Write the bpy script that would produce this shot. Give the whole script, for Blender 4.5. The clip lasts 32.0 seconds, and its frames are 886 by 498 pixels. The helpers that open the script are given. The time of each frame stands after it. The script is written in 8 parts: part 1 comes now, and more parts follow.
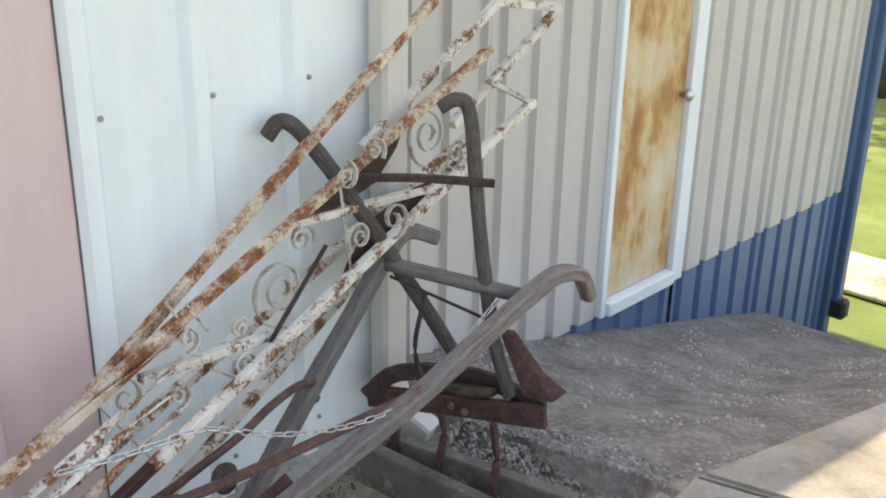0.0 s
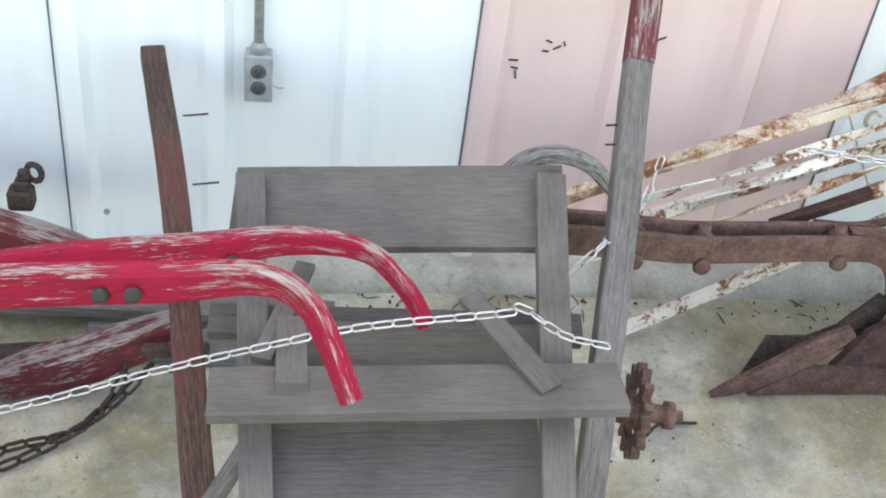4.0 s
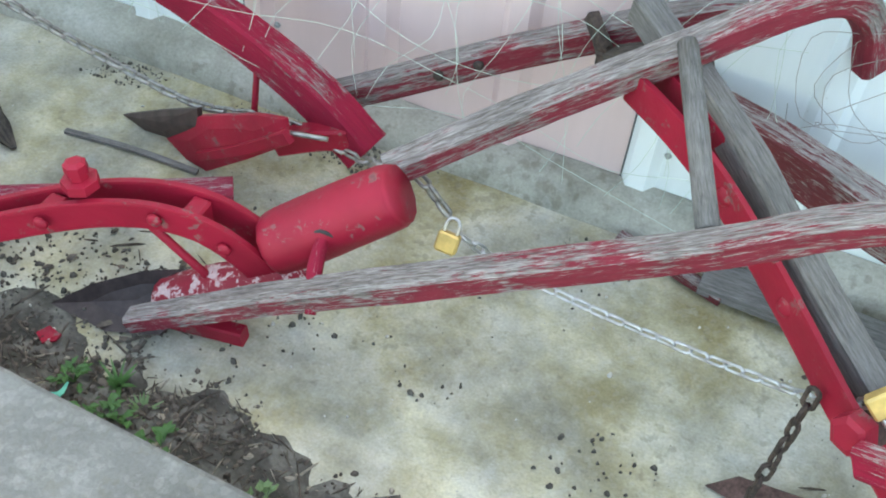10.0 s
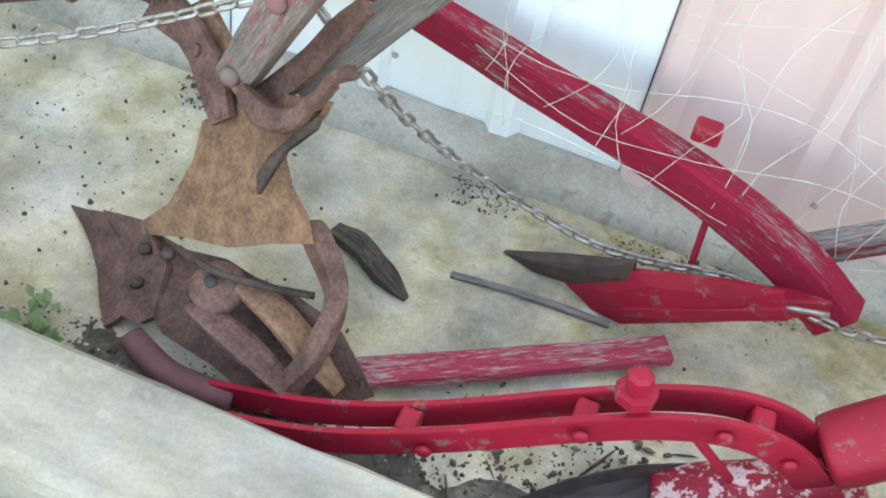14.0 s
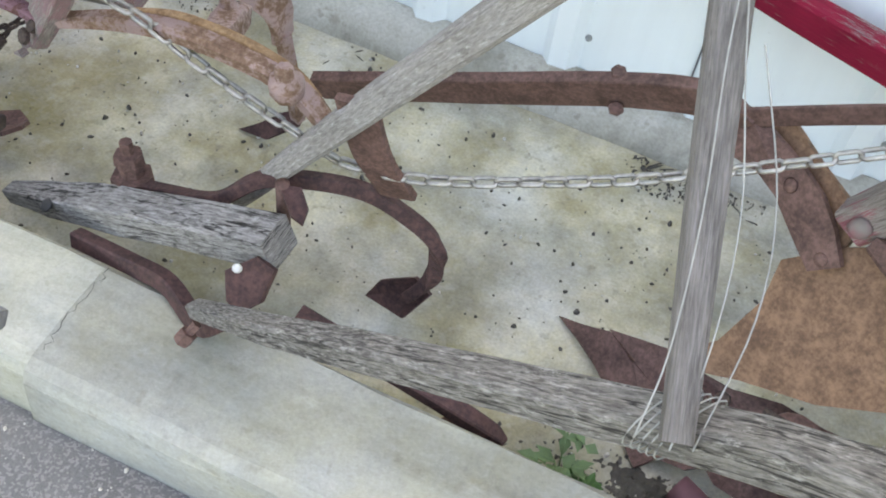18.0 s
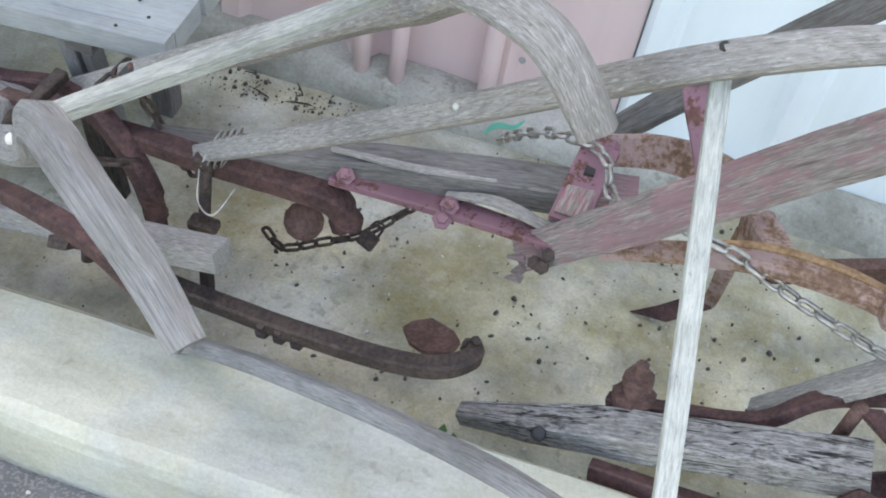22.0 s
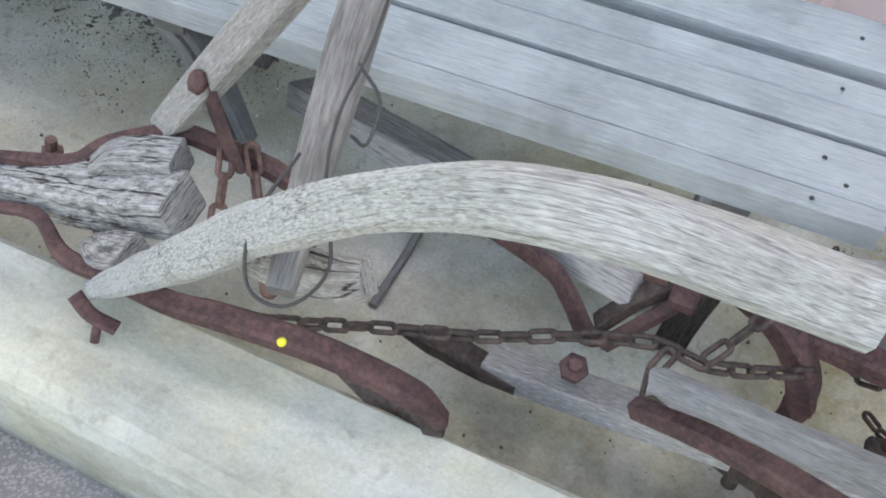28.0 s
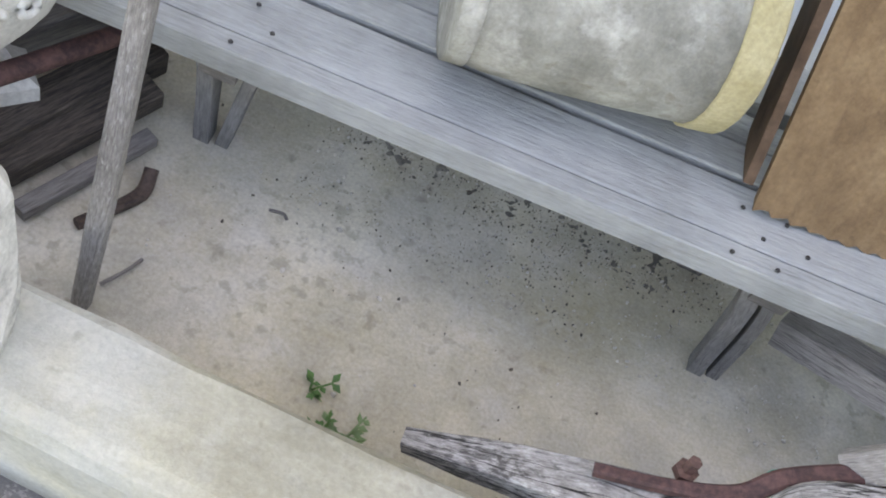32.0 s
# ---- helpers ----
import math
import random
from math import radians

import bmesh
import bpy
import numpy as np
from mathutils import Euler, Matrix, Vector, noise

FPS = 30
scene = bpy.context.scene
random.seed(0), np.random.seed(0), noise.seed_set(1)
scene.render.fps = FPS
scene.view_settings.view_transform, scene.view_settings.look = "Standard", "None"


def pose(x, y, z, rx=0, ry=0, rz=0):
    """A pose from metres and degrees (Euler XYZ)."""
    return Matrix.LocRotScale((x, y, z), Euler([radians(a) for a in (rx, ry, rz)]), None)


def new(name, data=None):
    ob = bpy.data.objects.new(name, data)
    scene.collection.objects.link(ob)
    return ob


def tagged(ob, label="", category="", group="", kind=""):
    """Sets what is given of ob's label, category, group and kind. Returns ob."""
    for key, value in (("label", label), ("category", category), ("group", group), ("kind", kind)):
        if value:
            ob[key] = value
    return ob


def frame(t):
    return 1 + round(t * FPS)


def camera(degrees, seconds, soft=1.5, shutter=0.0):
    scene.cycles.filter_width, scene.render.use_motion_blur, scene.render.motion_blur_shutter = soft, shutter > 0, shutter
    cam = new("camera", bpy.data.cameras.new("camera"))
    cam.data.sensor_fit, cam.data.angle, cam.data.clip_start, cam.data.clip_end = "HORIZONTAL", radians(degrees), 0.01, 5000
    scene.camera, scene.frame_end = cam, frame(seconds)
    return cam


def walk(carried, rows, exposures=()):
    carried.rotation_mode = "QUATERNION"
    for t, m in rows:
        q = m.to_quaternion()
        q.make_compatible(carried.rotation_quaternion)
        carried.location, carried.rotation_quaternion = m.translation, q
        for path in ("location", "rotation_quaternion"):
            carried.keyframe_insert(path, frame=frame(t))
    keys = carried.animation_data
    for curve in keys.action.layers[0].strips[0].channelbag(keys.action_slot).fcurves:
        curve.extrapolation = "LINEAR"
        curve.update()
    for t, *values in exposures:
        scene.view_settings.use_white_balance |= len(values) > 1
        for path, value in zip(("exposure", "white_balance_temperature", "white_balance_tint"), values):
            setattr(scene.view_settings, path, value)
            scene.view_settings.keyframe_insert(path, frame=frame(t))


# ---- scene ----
cam = camera(45.105, 32.0, soft=1.9)
PATH = [
    (0, 2.5590, -2.1639, 1.8225, 68.225, -1.021, -46.719),
    (0.5, 2.5026, -2.1657, 1.8032, 66.076, -2.019, -46.890),
    (1, 2.4515, -2.1782, 1.7868, 64.152, -3.036, -46.571),
    (1.5, 2.4353, -2.1944, 1.7698, 62.368, -4.792, -44.525),
    (2, 2.4415, -2.2039, 1.7124, 60.698, -6.405, -33.100),
    (2.5, 2.4097, -2.1994, 1.6881, 58.015, -7.186, -22.593),
    (3, 2.3712, -2.1908, 1.6648, 56.047, -7.720, -15.563),
    (3.5, 2.3472, -2.1843, 1.6572, 55.227, -7.174, -13.071),
    (4, 2.3015, -2.1694, 1.6482, 54.152, -6.439, -6.626),
    (4.5, 2.2585, -2.1673, 1.6513, 53.226, -6.150, -1.221),
    (6.5, 2.0294, -2.0486, 1.5971, 49.408, -2.801, 11.486),
    (7, 1.9441, -2.0169, 1.5908, 48.270, -3.737, 12.830),
    (7.5, 1.8393, -1.9372, 1.5886, 46.851, -4.813, 15.660),
    (8, 1.7175, -1.8464, 1.5920, 45.616, -3.978, 18.590),
    (8.5, 1.5926, -1.7546, 1.5872, 44.487, -4.224, 22.819),
    (9, 1.4644, -1.7164, 1.5803, 43.350, -5.240, 29.228),
    (9.5, 1.3117, -1.7155, 1.5936, 42.740, -3.975, 27.081),
    (10, 1.1301, -1.7236, 1.6063, 42.641, -4.341, 23.783),
    (10.5, 1.0037, -1.7102, 1.5967, 42.413, -6.727, 24.089),
    (11, 0.8750, -1.6919, 1.5811, 41.970, -5.964, 22.557),
    (11.5, 0.7386, -1.6789, 1.5590, 41.870, -5.563, 19.738),
    (12, 0.5837, -1.6916, 1.5745, 40.925, -7.013, 18.868),
    (12.5, 0.4349, -1.7393, 1.6095, 41.928, -5.695, 13.380),
    (13, 0.3370, -1.7683, 1.6125, 42.981, -7.793, 11.852),
    (13.5, 0.1988, -1.7610, 1.6064, 42.369, -9.542, 16.431),
    (14, 0.0274, -1.7324, 1.5795, 41.668, -7.948, 20.743),
    (14.5, -0.0816, -1.6903, 1.5950, 40.444, -6.651, 21.657),
    (16.5, -0.5140, -1.7581, 1.6153, 41.589, -6.453, 23.528),
    (17, -0.6264, -1.7367, 1.5791, 41.626, -5.063, 24.214),
    (17.5, -0.7505, -1.7110, 1.5502, 39.678, -4.321, 23.847),
    (18, -0.8282, -1.7036, 1.5599, 38.108, -5.438, 24.655),
    (18.5, -0.9736, -1.7299, 1.5866, 38.472, -5.849, 21.786),
    (19, -1.1320, -1.7730, 1.5976, 41.244, -6.954, 19.990),
    (19.5, -1.2186, -1.7970, 1.5930, 43.899, -8.664, 19.672),
    (20, -1.3088, -1.7919, 1.5708, 45.012, -8.867, 16.792),
    (20.5, -1.4454, -1.7902, 1.5731, 45.207, -9.674, 13.373),
    (21, -1.5805, -1.7796, 1.5594, 43.461, -10.549, 18.317),
    (21.5, -1.7260, -1.8111, 1.5628, 42.550, -7.812, 18.184),
    (22, -1.8619, -1.8175, 1.5665, 41.169, -7.345, 16.967),
    (22.5, -1.9316, -1.7958, 1.5500, 40.555, -7.707, 15.992),
    (23, -1.9968, -1.7517, 1.5317, 40.258, -7.111, 13.867),
    (23.5, -2.0865, -1.6902, 1.5081, 39.105, -6.576, 12.286),
    (24, -2.1670, -1.6507, 1.4949, 37.642, -7.837, 14.531),
    (24.5, -2.2169, -1.6351, 1.4964, 36.750, -7.707, 15.693),
    (26.5, -2.5645, -1.6709, 1.4782, 37.125, -9.157, 16.492),
    (27, -2.6537, -1.6566, 1.4540, 37.102, -9.818, 19.808),
    (27.5, -2.7600, -1.6187, 1.4283, 37.513, -7.829, 21.200),
    (28, -2.8668, -1.5712, 1.4055, 36.314, -7.076, 22.527),
    (28.5, -2.9327, -1.5488, 1.4025, 35.499, -7.839, 24.760),
    (29, -2.9793, -1.5391, 1.3976, 35.187, -8.006, 24.340),
    (29.5, -3.1061, -1.5582, 1.4000, 34.684, -10.231, 21.795),
    (30, -3.2904, -1.6081, 1.4005, 34.959, -12.663, 20.717),
    (30.5, -3.4637, -1.6213, 1.3743, 34.691, -16.325, 24.607),
    (31, -3.6825, -1.5735, 1.3416, 34.881, -16.583, 25.336),
    (31.5, -3.8831, -1.5104, 1.3279, 33.917, -16.952, 24.863),
    (32, -4.0662, -1.4687, 1.2966, 32.963, -17.871, 18.935),
]
walk(cam, [(t, pose(x, y, z, rx, ry, rz)) for t, x, y, z, rx, ry, rz in PATH],
     [(0.0, 1.92, 9150, 19), (1.5, 2.15, 9450, 18), (2.5, 2.45, 9650, 20), (4.0, 2.70, 9550, 14), (7.0, 2.85, 9050, 7), (10.5, 2.85, 8750, 2), (13.0, 3.00, 9350, 8), (16.0, 2.85, 9350, 10), (18.0, 2.70, 9200, 14), (20.0, 2.65, 8600, 9), (21.0, 2.60, 8700, 10), (22.0, 2.67, 8700, 13), (24.0, 2.75, 8800, 13), (27.0, 2.95, 8900, 13), (28.0, 2.75, 8900, 14), (30.0, 2.69, 9200, 16), (32.0, 2.67, 9500, 20)])

# ---- world and sun ----
SUN_UP = 63.0
world = bpy.data.worlds.new("sky")
world.use_nodes = True
scene.world = world
wn = world.node_tree.nodes
sky = wn.new("ShaderNodeTexSky")
sky.sky_type, sky.sun_disc = "NISHITA", False
sky.sun_elevation, sky.sun_rotation = radians(SUN_UP), 0.0
sky.air_density, sky.dust_density = 1.0, 2.0
world.node_tree.links.new(sky.outputs[0], wn["Background"].inputs[0])
wn["Background"].inputs[1].default_value = 0.15
sun = new("sun", bpy.data.lights.new("sun", "SUN"))
sun.data.energy, sun.data.angle, sun.data.color = 1.7, radians(0.5), (1.0, 0.95, 0.86)
sun.matrix_world = pose(0, 0, 8, SUN_UP - 90, 0, 0)

# ---- materials ----
def material(name):
    m = bpy.data.materials.new(name)
    m.use_nodes = True
    nt = m.node_tree
    return m, nt, nt.nodes["Principled BSDF"]


def ramp(nt, fac, stops):
    r = nt.nodes.new("ShaderNodeValToRGB")
    while len(r.color_ramp.elements) < len(stops):
        r.color_ramp.elements.new(0.5)
    for e, (p, c) in zip(r.color_ramp.elements, stops):
        e.position = p
        e.color = (*c, 1) if len(c) == 3 else c
    nt.links.new(fac, r.inputs[0])
    return r.outputs[0]


def noise_tex(nt, vec, scale, detail=6, rough=0.6, stretch=None):
    n = nt.nodes.new("ShaderNodeTexNoise")
    n.inputs["Scale"].default_value, n.inputs["Detail"].default_value, n.inputs["Roughness"].default_value = scale, detail, rough
    if stretch:
        mp = nt.nodes.new("ShaderNodeMapping")
        mp.inputs["Scale"].default_value = stretch
        nt.links.new(vec, mp.inputs[0])
        vec = mp.outputs[0]
    nt.links.new(vec, n.inputs[0])
    return n.outputs[0]


def coords(nt, kind="Object"):
    return nt.nodes.new("ShaderNodeTexCoord").outputs[kind]


def mix(nt, fac, a, b, how="MIX"):
    n = nt.nodes.new("ShaderNodeMix")
    n.data_type, n.blend_type = "RGBA", how
    for sock, v in ((n.inputs[0], fac), (n.inputs[6], a), (n.inputs[7], b)):
        if isinstance(v, (int, float)):
            sock.default_value = v
        elif isinstance(v, tuple):
            sock.default_value = (*v, 1)
        else:
            nt.links.new(v, sock)
    return n.outputs[2]


def bump(nt, bsdf, height, strength=0.4, dist=0.004, chain=None):
    b = nt.nodes.new("ShaderNodeBump")
    b.inputs["Strength"].default_value, b.inputs["Distance"].default_value = strength, dist
    nt.links.new(height, b.inputs["Height"])
    if chain is not None:
        nt.links.new(chain, b.inputs["Normal"])
    nt.links.new(b.outputs[0], bsdf.inputs["Normal"])
    return b.outputs[0]


def vary(nt, col, amount=0.25):
    """A little lighter or darker from object to object."""
    info = nt.nodes.new("ShaderNodeObjectInfo")
    c = ramp(nt, info.outputs["Random"], [(0, (1 - amount,) * 3), (1, (1, 1, 1))])
    return mix(nt, 1.0, col, c, "MULTIPLY")


def wood(name, dark, light, crack=None, paint=None, wear=0.5, lichen=0.0, rough=0.85, split=0.32, top=0.0, size=1.0):
    """Weathered timber whose grain runs along u; paint: a coat worn off by about wear; split: how much it is checked; top: how much more the upper faces have lost their paint; size: how coarse the grain is."""
    m, nt, bs = material(name)
    crack = crack or tuple(c * 0.5 for c in dark)
    mp = nt.nodes.new("ShaderNodeMapping")
    mp.inputs["Scale"].default_value = (1 / size, 1 / size, 1)
    nt.links.new(coords(nt, "UV"), mp.inputs[0])
    uv = mp.outputs[0]
    fine = noise_tex(nt, uv, 1, 8, 0.7, (40, 560, 1))
    broad = noise_tex(nt, uv, 1, 5, 0.6, (48, 240, 1) if lichen else (14, 165, 1))
    blot = noise_tex(nt, coords(nt), 5, 5, 0.65)
    g = mix(nt, 0.4, fine, broad)
    col = ramp(nt, g, [(0.31, crack), (0.44, dark), (0.58, light), (0.72, tuple(min(1, c * 1.22) for c in light))])
    col = mix(nt, 0.65, col, ramp(nt, blot, [(0.32, (0.5, 0.49, 0.47)), (0.5, (0.92, 0.91, 0.9)), (0.68, (1.18, 1.16, 1.13))]), "MULTIPLY")
    checks = noise_tex(nt, uv, 1, 3, 0.5, (3.5, 85, 1))
    thin = ramp(nt, checks, [(0.482, (0, 0, 0)), (0.495, (split,) * 3), (0.503, (split,) * 3), (0.515, (0, 0, 0))])
    col = mix(nt, thin, col, tuple(c * 0.45 for c in crack))
    if paint:
        e = mix(nt, 0.42, noise_tex(nt, uv, 1, 8, 0.78, (34, 420, 1)), noise_tex(nt, uv, 1, 6, 0.7, (7, 75, 1)))
        e = mix(nt, 0.3, e, blot)
        if top:
            up = nt.nodes.new("ShaderNodeSeparateXYZ")
            nt.links.new(nt.nodes.new("ShaderNodeNewGeometry").outputs["Normal"], up.inputs[0])
            e = mix(nt, top, e, up.outputs[2], "SUBTRACT")
        lo = 0.35 + 0.3 * wear
        mask = ramp(nt, e, [(lo - 0.018, (0, 0, 0)), (lo + 0.018, (1, 1, 1))])
        pc = mix(nt, 0.7, paint, ramp(nt, mix(nt, 0.4, blot, broad), [(0.34, tuple(c * 0.5 for c in paint)), (0.66, tuple(min(1, c * 1.25) for c in paint))]))
        col = mix(nt, mask, col, pc)
    if lichen:
        ln = mix(nt, 0.4, noise_tex(nt, uv, 1, 7, 0.75, (60, 380, 1)), noise_tex(nt, uv, 1, 6, 0.7, (24, 110, 1)))
        ln = mix(nt, 0.35, ln, blot)
        lm = ramp(nt, ln, [(0.56 - lichen * 0.06, (0, 0, 0)), (0.62 - lichen * 0.05, (0.85, 0.85, 0.85))])
        col = mix(nt, lm, col, (0.05, 0.047, 0.043))
        wm = ramp(nt, noise_tex(nt, uv, 1, 6, 0.75, (40, 200, 1)), [(0.54, (0, 0, 0)), (0.66, (0.6, 0.6, 0.6))])
        col = mix(nt, wm, col, (0.56, 0.56, 0.53))
    nt.links.new(vary(nt, col, 0.18), bs.inputs["Base Color"])
    bs.inputs["Roughness"].default_value = rough
    bs.inputs["Specular IOR Level"].default_value = 0.25
    b1 = bump(nt, bs, broad, 0.5, 0.006)
    b2 = bump(nt, bs, thin, -0.7 * split, 0.004, b1)
    bump(nt, bs, fine, 0.5, 0.002, b2)
    return m


def rust(name, dark, light, paint=None, wear=0.5, rough=0.75, metal=0.0, soft=0.012, flake=22):
    """Rusted iron; paint: flaking coat over it."""
    m, nt, bs = material(name)
    oc = coords(nt)
    fine = noise_tex(nt, oc, 130, 6, 0.7)
    mid = noise_tex(nt, oc, flake, 6, 0.65)
    g = mix(nt, 0.5, fine, mid)
    col = ramp(nt, g, [(0.3, tuple(c * 0.45 for c in dark)), (0.45, dark), (0.58, light), (0.75, tuple(min(1, c * 1.25) for c in light))])
    if paint:
        e = mix(nt, 0.35, mid, fine)
        lo = 0.3 + 0.4 * wear
        mask = ramp(nt, e, [(lo - soft, (0, 0, 0)), (lo + soft, (1, 1, 1))])
        big = noise_tex(nt, oc, 6, 4)
        pc = mix(nt, 0.6, paint, ramp(nt, big, [(0.3, tuple(c * 0.55 for c in paint)), (0.7, tuple(min(1, c * 1.2) for c in paint))]))
        col = mix(nt, mask, col, pc)
        rg = nt.nodes.new("ShaderNodeMapRange")
        rg.inputs[3].default_value, rg.inputs[4].default_value = rough, 0.5
        nt.links.new(mask, rg.inputs[0])
        nt.links.new(rg.outputs[0], bs.inputs["Roughness"])
    else:
        bs.inputs["Roughness"].default_value = rough
    bs.inputs["Metallic"].default_value = metal
    bs.inputs["Specular IOR Level"].default_value = 0.3
    nt.links.new(col, bs.inputs["Base Color"])
    b1 = bump(nt, bs, mid, 0.35, 0.004)
    bump(nt, bs, fine, 0.3, 0.0015, b1)
    return m


def steel_paint(name, colour, dirt=(0.3, 0.28, 0.25), rough=0.45, dirty=0.25):
    """Painted sheet steel with faint runs and specks."""
    m, nt, bs = material(name)
    oc = coords(nt)
    run = noise_tex(nt, oc, 1, 5, 0.6, (14, 14, 1.2))
    big = noise_tex(nt, oc, 2.2, 4)
    speck = noise_tex(nt, oc, 60, 3)
    col = mix(nt, 0.35, colour, ramp(nt, run, [(0.3, tuple(c * 0.8 for c in colour)), (0.7, tuple(min(1, c * 1.08) for c in colour))]))
    col = mix(nt, 0.3, col, ramp(nt, big, [(0.3, tuple(c * 0.8 for c in colour)), (0.7, colour)]))
    sm = ramp(nt, speck, [(0.7, (0, 0, 0)), (0.78, (dirty,) * 3)])
    col = mix(nt, sm, col, dirt)
    nt.links.new(col, bs.inputs["Base Color"])
    bs.inputs["Roughness"].default_value = rough
    bs.inputs["Specular IOR Level"].default_value = 0.35
    bump(nt, bs, big, 0.15, 0.01)
    return m


def mineral(name, stops, scale=3.0, grit=180, stain=None, rough=0.9, relief=0.003, aggregate=0.0, crack=0.0, streak=None, spots=0.0, grain=0.55, tint=0.0, fade=None):
    """Concrete, asphalt, soil: a broad mottle, a fine grit and an optional second stain colour."""
    m, nt, bs = material(name)
    oc = coords(nt)
    broad = noise_tex(nt, oc, scale, 8, 0.62, streak)
    fine = noise_tex(nt, oc, grit, 4, 0.7)
    col = ramp(nt, broad, stops)
    if stain:
        st = noise_tex(nt, oc, scale * 0.55, 6, 0.65)
        col = mix(nt, ramp(nt, st, [(stain[1], (0, 0, 0)), (stain[1] + 0.16, (0.85,) * 3)]), col, stain[0])
    if tint:
        tn = mix(nt, 0.35, noise_tex(nt, oc, 2.4, 6, 0.62), noise_tex(nt, oc, 9, 5, 0.6))
        if fade:
            sx, mr = nt.nodes.new("ShaderNodeSeparateXYZ"), nt.nodes.new("ShaderNodeMapRange")
            nt.links.new(oc, sx.inputs[0])
            nt.links.new(sx.outputs[0], mr.inputs[0])
            mr.inputs[1].default_value, mr.inputs[2].default_value = fade
            mr.inputs[3].default_value, mr.inputs[4].default_value = tint * 0.55, tint
            tint = mr.outputs[0]
            # Past x 3.3 dirt, and partly shade, is darkened into the colour.
            dirt_shade = nt.nodes.new("ShaderNodeMapRange")
            nt.links.new(mix(nt, 0.35, sx.outputs[0], noise_tex(nt, oc, 2.5, 5), "ADD"), dirt_shade.inputs[0])
            dirt_shade.inputs[1].default_value, dirt_shade.inputs[2].default_value = 3.3, 4.2
            dirt_shade.inputs[4].default_value = 0.75
            col = mix(nt, dirt_shade.outputs[0], col, (0.2, 0.185, 0.155))
            # A paler tone is mixed in towards low x.
            paler = nt.nodes.new("ShaderNodeMapRange")
            nt.links.new(mix(nt, 0.5, sx.outputs[0], noise_tex(nt, oc, 3.0, 5), "ADD"), paler.inputs[0])
            paler.inputs[1].default_value, paler.inputs[2].default_value = -2.75, -3.25
            paler.inputs[4].default_value = 0.4
            col = mix(nt, paler.outputs[0], col, (0.53, 0.515, 0.475))
        col = mix(nt, tint, col, ramp(nt, tn, [(0.36, (0.90, 0.94, 0.98)), (0.47, (1.04, 1.0, 0.86)), (0.55, (1.12, 1.02, 0.70)), (0.64, (1.0, 0.9, 0.62))]), "MULTIPLY")
    col = mix(nt, grain, col, ramp(nt, fine, [(0.3, (0.62, 0.62, 0.6)), (0.7, (1.15, 1.15, 1.12))]), "MULTIPLY")
    if aggregate:
        vo = nt.nodes.new("ShaderNodeTexVoronoi")
        vo.inputs["Scale"].default_value = grit * 0.6
        nt.links.new(oc, vo.inputs[0])
        pick = ramp(nt, vo.outputs["Color"], [(0.62, (0, 0, 0)), (0.7, (aggregate,) * 3)])
        col = mix(nt, pick, col, (0.5, 0.48, 0.45))
    if spots:
        sn = noise_tex(nt, oc, 38, 4, 0.55)
        big = noise_tex(nt, oc, 2.1, 5, 0.6)
        sm = mix(nt, 0.35, sn, big)
        col = mix(nt, ramp(nt, sm, [(0.57, (0, 0, 0)), (0.63, (spots,) * 3)]), col, (0.16, 0.14, 0.10))
        pm = ramp(nt, noise_tex(nt, oc, 11, 6, 0.7), [(0.56, (0, 0, 0)), (0.7, (spots * 0.8,) * 3)])
        col = mix(nt, pm, col, (0.66, 0.66, 0.62))
    if crack:
        cv = nt.nodes.new("ShaderNodeTexVoronoi")
        cv.feature = "DISTANCE_TO_EDGE"
        cv.inputs["Scale"].default_value = crack
        warp = mix(nt, 0.12, oc, noise_tex(nt, oc, 6, 4), "ADD")
        nt.links.new(warp, cv.inputs[0])
        col = mix(nt, ramp(nt, cv.outputs["Distance"], [(0.0, (0.8,) * 3), (0.006, (0, 0, 0))]), col, (0.09, 0.085, 0.08))
    nt.links.new(col, bs.inputs["Base Color"])
    bs.inputs["Roughness"].default_value = rough
    bs.inputs["Specular IOR Level"].default_value = 0.25
    b1 = bump(nt, bs, broad, 0.25, 0.01)
    bump(nt, bs, fine, 0.5, relief, b1)
    return m


def plain(name, colour, rough=0.5, metal=0.0, spread=0.25):
    m, nt, bs = material(name)
    n = noise_tex(nt, coords(nt), 40, 4)
    nt.links.new(ramp(nt, n, [(0.3, tuple(c * (1 - spread) for c in colour)), (0.7, tuple(min(1, c * (1 + spread * 0.5)) for c in colour))]), bs.inputs["Base Color"])
    bs.inputs["Roughness"].default_value, bs.inputs["Metallic"].default_value = rough, metal
    return m


